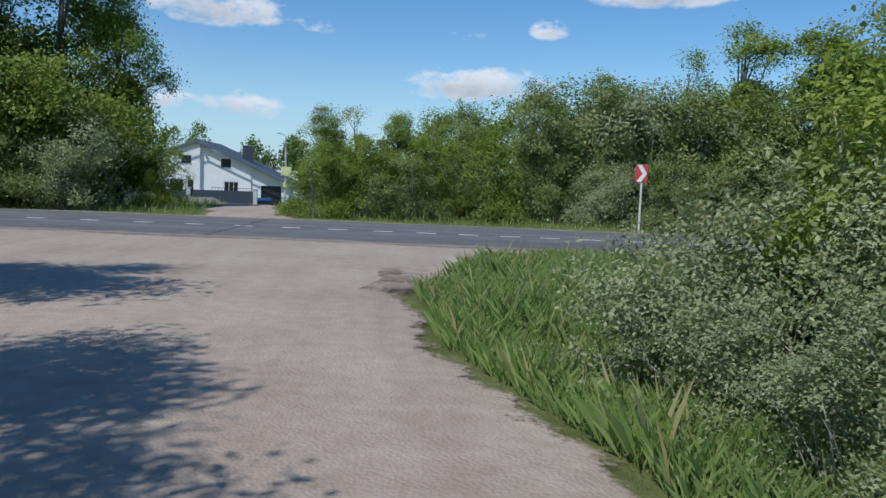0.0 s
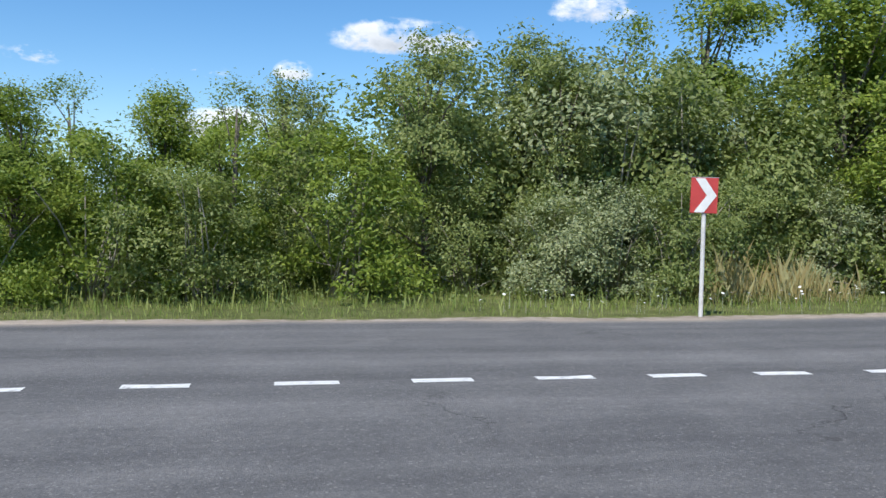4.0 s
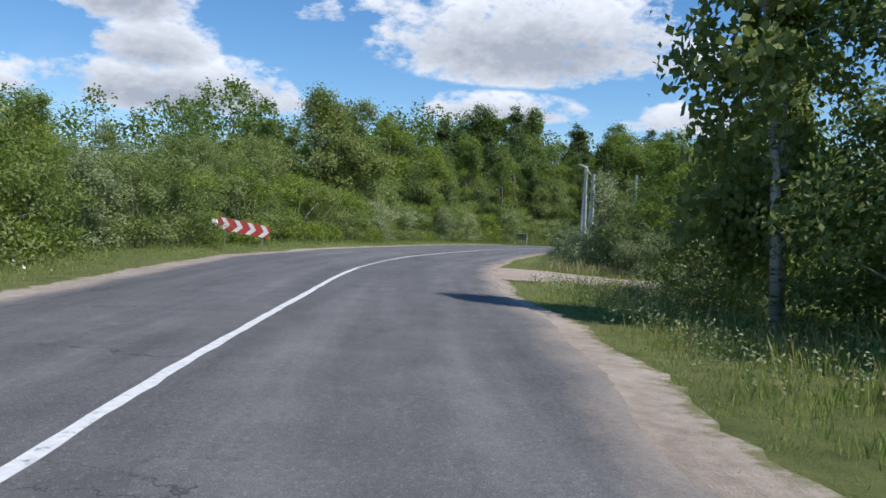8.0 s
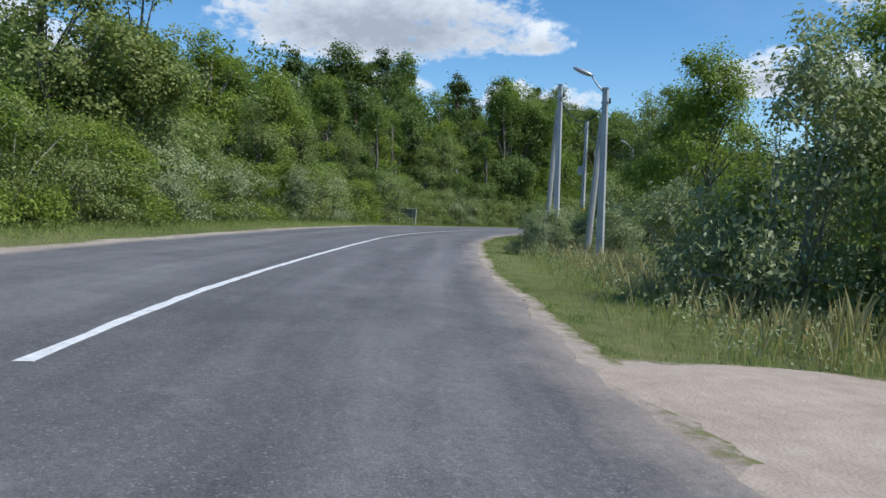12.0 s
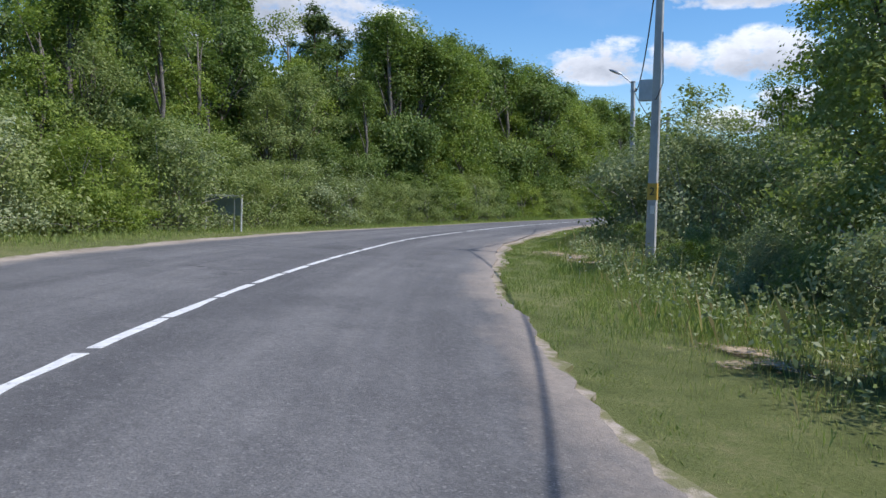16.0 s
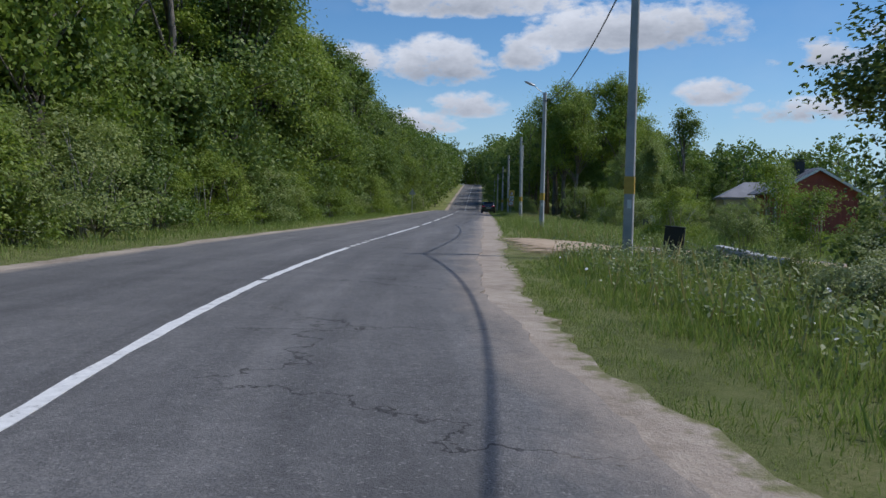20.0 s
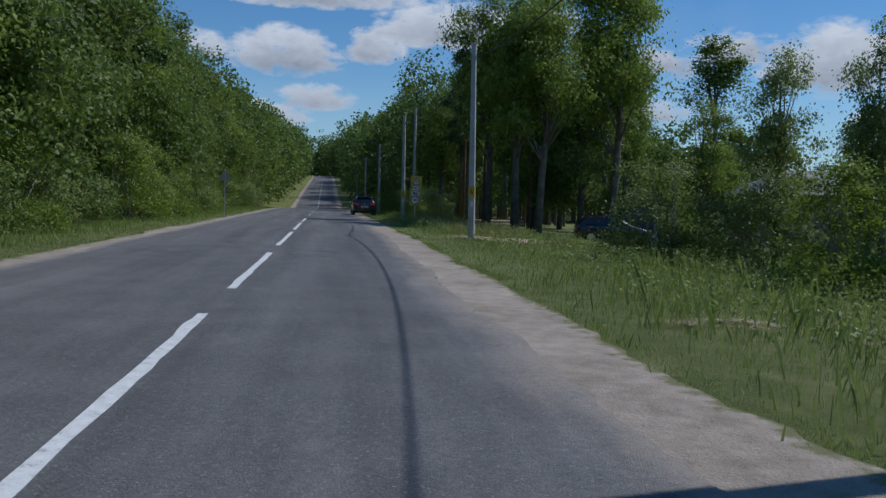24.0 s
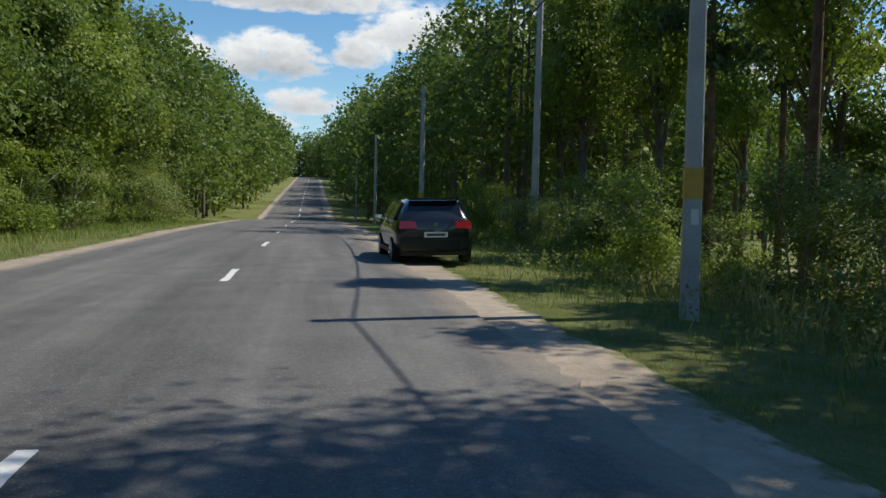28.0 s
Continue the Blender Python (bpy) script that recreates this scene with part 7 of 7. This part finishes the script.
# ---------------------------------------------------------------- cars
def car(name, m, paint, label, plate=True):
    """A five-door hatchback, nose to +x, origin on the ground under its middle."""
    c = thing(name, m, label, "car")
    # station x, sill z, shoulder z, roof z, half widths at sill, shoulder, roof
    st = [(-2.10, 0.36, 0.78, 0.98, 0.74, 0.80, 0.74), (-2.02, 0.30, 0.84, 1.04, 0.82, 0.86, 0.76), (-1.78, 0.26, 0.92, 1.36, 0.85, 0.89, 0.62), (-1.50, 0.24, 0.95, 1.47, 0.86, 0.895, 0.60), (-0.7, 0.22, 0.95, 1.50, 0.87, 0.90, 0.61),
          (0.15, 0.22, 0.94, 1.46, 0.87, 0.90, 0.60), (0.55, 0.22, 0.93, 1.26, 0.87, 0.90, 0.64), (0.95, 0.22, 0.92, 1.02, 0.87, 0.89, 0.70), (1.55, 0.25, 0.84, 0.90, 0.85, 0.87, 0.66), (1.95, 0.30, 0.70, 0.74, 0.76, 0.78, 0.58), (2.08, 0.36, 0.58, 0.62, 0.62, 0.64, 0.5)]
    rings = []
    for x, zs, zm, zr, ws, wm, wr in st:
        rings.append([(x, -ws * 0.92, zs), (x, -ws, zs + 0.12), (x, -wm, (zs + zm) / 2 + 0.1), (x, -wm * 0.985, zm), (x, -wr, zr - 0.04), (x, -wr * 0.8, zr), (x, wr * 0.8, zr), (x, wr, zr - 0.04), (x, wm * 0.985, zm), (x, wm, (zs + zm) / 2 + 0.1), (x, ws, zs + 0.12), (x, ws * 0.92, zs)])
    v = [q for r in rings for q in r]
    n = 12
    f = [(i * n + k, i * n + (k + 1) % n, (i + 1) * n + (k + 1) % n, (i + 1) * n + k) for i in range(len(st) - 1) for k in range(n)]
    f += [tuple(reversed(range(n))), tuple((len(st) - 1) * n + k for k in range(n))]
    body = mesh_object("body", v, f, paint, c, smooth=True)
    bev = body.modifiers.new("soft", "SUBSURF")
    bev.levels = bev.render_levels = 1

    def pane(nm, pts, lift, mat="carglass", label2=""):
        q = [Vector(p) for p in pts]
        nrm = (q[1] - q[0]).cross(q[-1] - q[0]).normalized() * lift
        vv = [p + nrm for p in q] + [p - nrm * 0.5 for p in q]
        k = len(q)
        ff = [tuple(range(k)), tuple(reversed(range(k, 2 * k)))] + [(i, k + i, k + (i + 1) % k, (i + 1) % k) for i in range(k)]
        return mesh_object(nm, vv, ff, mat, c, label2)
    pane("rear_window", [(-1.98, 0.62, 1.03), (-1.98, -0.62, 1.03), (-1.70, -0.54, 1.40), (-1.70, 0.54, 1.40)], 0.035, label2="dark tinted rear window")
    pane("windscreen", [(0.92, -0.66, 1.03), (0.92, 0.66, 1.03), (0.24, 0.55, 1.43), (0.24, -0.55, 1.43)], 0.03)
    for sy in (-1, 1):
        front = [(-0.55, sy * 0.865, 0.99), (0.62, sy * 0.875, 0.97), (0.16, sy * 0.645, 1.38), (-0.55, sy * 0.64, 1.42)]
        back = [(-1.62, sy * 0.86, 1.0), (-0.63, sy * 0.865, 0.99), (-0.63, sy * 0.64, 1.42), (-1.42, sy * 0.63, 1.39)]
        for nm, pts in (("front_side_window", front), ("rear_side_window", back)):
            pane(nm, pts if sy < 0 else pts[::-1], 0.03)
        pane("tail_light", [(-2.075, sy * 0.80, 0.80), (-2.10, sy * 0.42, 0.82), (-2.06, sy * 0.44, 0.96), (-2.02, sy * 0.78, 0.97)][:: (1 if sy > 0 else -1)], 0.03, "taillight", "red tail light")
        mir = part("wing_mirror", box((0.12, 0.22, 0.14), (0.52, sy * 1.0, 0.96), 0.04), paint, c)
        part("mirror_glass", box((0.01, 0.17, 0.10), (0.455, sy * 1.01, 0.98), 0.003), "chrome", mir)
        for hx in (-0.45, -1.35):
            part("door_handle", box((0.18, 0.03, 0.03), (hx, sy * 0.905, 0.86), 0.01), "chrome", c, "bright door handle")
        part("headlight", box((0.30, 0.26, 0.13), (1.84, sy * 0.58, 0.66), 0.05), "chrome", c, "clear headlight")
        part("sill_trim", box((2.3, 0.03, 0.10), (0.0, sy * 0.885, 0.24), 0.01), "black", c)
        for wx in (-1.32, 1.28):
            wheel = part("wheel", cylinder(0.315, 0.20, (wx, sy * 0.80, 0.315), 28, "y", bevel=0.03), "rubber", c, "black tyre")
            rim = part("rim", cylinder(0.215, 0.02, (wx, sy * 0.895, 0.315), 24, "y"), "alloy", wheel, "alloy rim")
            for k in range(5):
                t = 2 * math.pi * k / 5
                bm = box((0.045, 0.018, 0.19), (0, 0, 0.02), 0.004, turn=Matrix())
                bmesh.ops.transform(bm, matrix=Matrix.Translation((wx, sy * 0.912, 0.315)) @ Matrix.Rotation(t, 4, "Y"), verts=list(bm.verts))
                part("spoke", bm, "chrome", wheel)
    part("rear_bumper", box((0.16, 1.62, 0.30), (-2.08, 0, 0.33), 0.06), paint, c)
    part("roof_spoiler", box((0.26, 1.15, 0.05), (-1.74, 0, 1.43), 0.02), paint, c)
    if plate:
        pl = part("number_plate", box((0.012, 0.52, 0.115), (-2.145, 0, 0.62), 0.003), "signwhite", c, "white number plate")
        part("plate_marks", box((0.006, 0.40, 0.05), (-2.154, 0, 0.652)), "black", pl, "dark bar for the characters")
        part("front_plate", box((0.012, 0.52, 0.115), (2.125, 0, 0.42), 0.003), "signwhite", c)
    part("tailgate_emblem", cylinder(0.045, 0.012, (-2.10, 0, 0.90), 18, "x"), "chrome", c, "round chrome badge")
    part("rear_wiper", box((0.02, 0.36, 0.015), (-2.02, 0.10, 1.02), 0.004), "black", c)
    part("underbody", box((3.6, 1.5, 0.12), (0, 0, 0.2), 0.02), "black", c)
    v, fc = tube([(-0.4, 0, 1.49), (-0.75, 0, 1.66)], [0.008, 0.004], 6)
    mesh_object("aerial", v, fc, "black", c)
    return c


car("parked_hatchback", pose(144.8, -105, -0.03, 0, 0, math.degrees(math.atan2(-0.848, 0.53)) + 1.0) @ pose(0, 0, 0, -1.5, 0, 0), "carblack", "black five-door hatchback parked on the shoulder")
car("parked_car", pose(122.9, -94.3, gz(122.9, -94.3), 0, 0, 200), "carblue", "dark blue hatchback parked by the shed")


# logs and planks at the wood's edge
rnd = random.Random(3)
logs = thing("log_pile", pose(135.5, -109.8, gz(135.5, -109.8), 0, 0, 40), "pile of pale cut planks and logs among the trees", "log pile")
for k in range(9):
    v, f = tube([(-2.0, 0.28 * (k % 5), 0.12 + 0.22 * (k // 5)), (2.0 + rnd.uniform(-0.3, 0.3), 0.28 * (k % 5), 0.12 + 0.22 * (k // 5))], [0.12, 0.10], 8)
    mesh_object("log", v, f, "wood", logs)


# daisies in the verges
def daisies():
    rng2 = np.random.default_rng(41)
    spots = [at_road(rng2.uniform(S_OF(0, 27), S_OF(26, 23), 150), 4.95 + 1.5 * rng2.random(150)), at_road(rng2.uniform(S_OF(70, 5.7), S_OF(104, -31.3), 110), -4.4 - 5 * rng2.random(110)), at_road(rng2.uniform(S_OF(104, -31.3), S_OF(129, -72.3), 90), -6 - 6 * rng2.random(90))]
    x, y = np.concatenate([q[0] for q in spots]), np.concatenate([q[1] for q in spots])
    ok = keep_off(x, y)
    x, y = x[ok], y[ok]
    z = ground_z(x, y) + rng2.uniform(0.16, 0.36, len(x))
    verts, faces = [], []
    for px, py, pz in zip(x, y, z):
        b = len(verts)
        r = rng2.uniform(0.018, 0.032)
        t = rng2.normal(0, 0.35, 2)
        for k in range(7):
            a = 2 * math.pi * k / 7
            dx, dy = math.cos(a) * r, math.sin(a) * r
            verts.append((px + dx, py + dy, pz + dx * t[0] + dy * t[1]))
        verts.append((px, py, pz + 0.008))
        faces += [(b + k, b + (k + 1) % 7, b + 7) for k in range(7)]
        c = len(verts)
        verts += [(px - 0.003, py, pz - 0.34), (px + 0.003, py, pz - 0.34), (px, py, pz)]
        faces.append((c, c + 1, c + 2))
    tagged(mesh_object("daisies", verts, faces, "flower"), "small white daisies in the verge grass", "flowers", kind="stuff")


daisies()


# loose stones on gravel and shoulders
def pebbles():
    rng3 = np.random.default_rng(51)
    xs, ys = [], []
    for poly, n in ((LOT, 3200), (SIDE, 500), (YARD, 900), (PULL, 500)):
        q = np.array(poly)
        x, y = scatter(rng3, n * 2, q[:, 0].min(), q[:, 0].max(), q[:, 1].min(), q[:, 1].max())
        ok = inside(poly, x, y) & (y > -160)
        xs.append(x[ok]), ys.append(y[ok])
    s = rng3.uniform(S_OF(10, 25.4), S_OF(154, -112.3), 2600)
    x, y = at_road(s, -half_right(s) - 0.15 - 0.8 * rng3.random(2600))
    xs.append(x), ys.append(y)
    s = rng3.uniform(S_OF(-20, 29.5), S_OF(124, -64.3), 1500)
    x, y = at_road(s, half_left(s) + 0.05 + 0.5 * rng3.random(1500))
    xs.append(x), ys.append(y)
    x, y = np.concatenate(xs), np.concatenate(ys)
    z = ground_z(x, y) + 0.04
    r = 0.008 + 0.016 * rng3.random(len(x)) ** 3
    unit = np.array([(1, 0, 0), (-1, 0, 0), (0, 1, 0), (0, -1, 0), (0, 0, 0.7), (0, 0, -0.5)])
    v = (np.c_[x, y, z][:, None] + unit[None] * r[:, None, None] * rng3.uniform(0.6, 1.3, (len(x), 6, 1))).reshape(-1, 3)
    base = np.array([(0, 2, 4), (2, 1, 4), (1, 3, 4), (3, 0, 4)])
    f = (np.arange(len(x))[:, None, None] * 6 + base[None]).reshape(-1, 3)
    tagged(mesh_object("loose_stones", v.tolist(), f.tolist(), "greygravel"), "loose stones scattered on gravel and shoulders", "stones", kind="stuff")


pebbles()
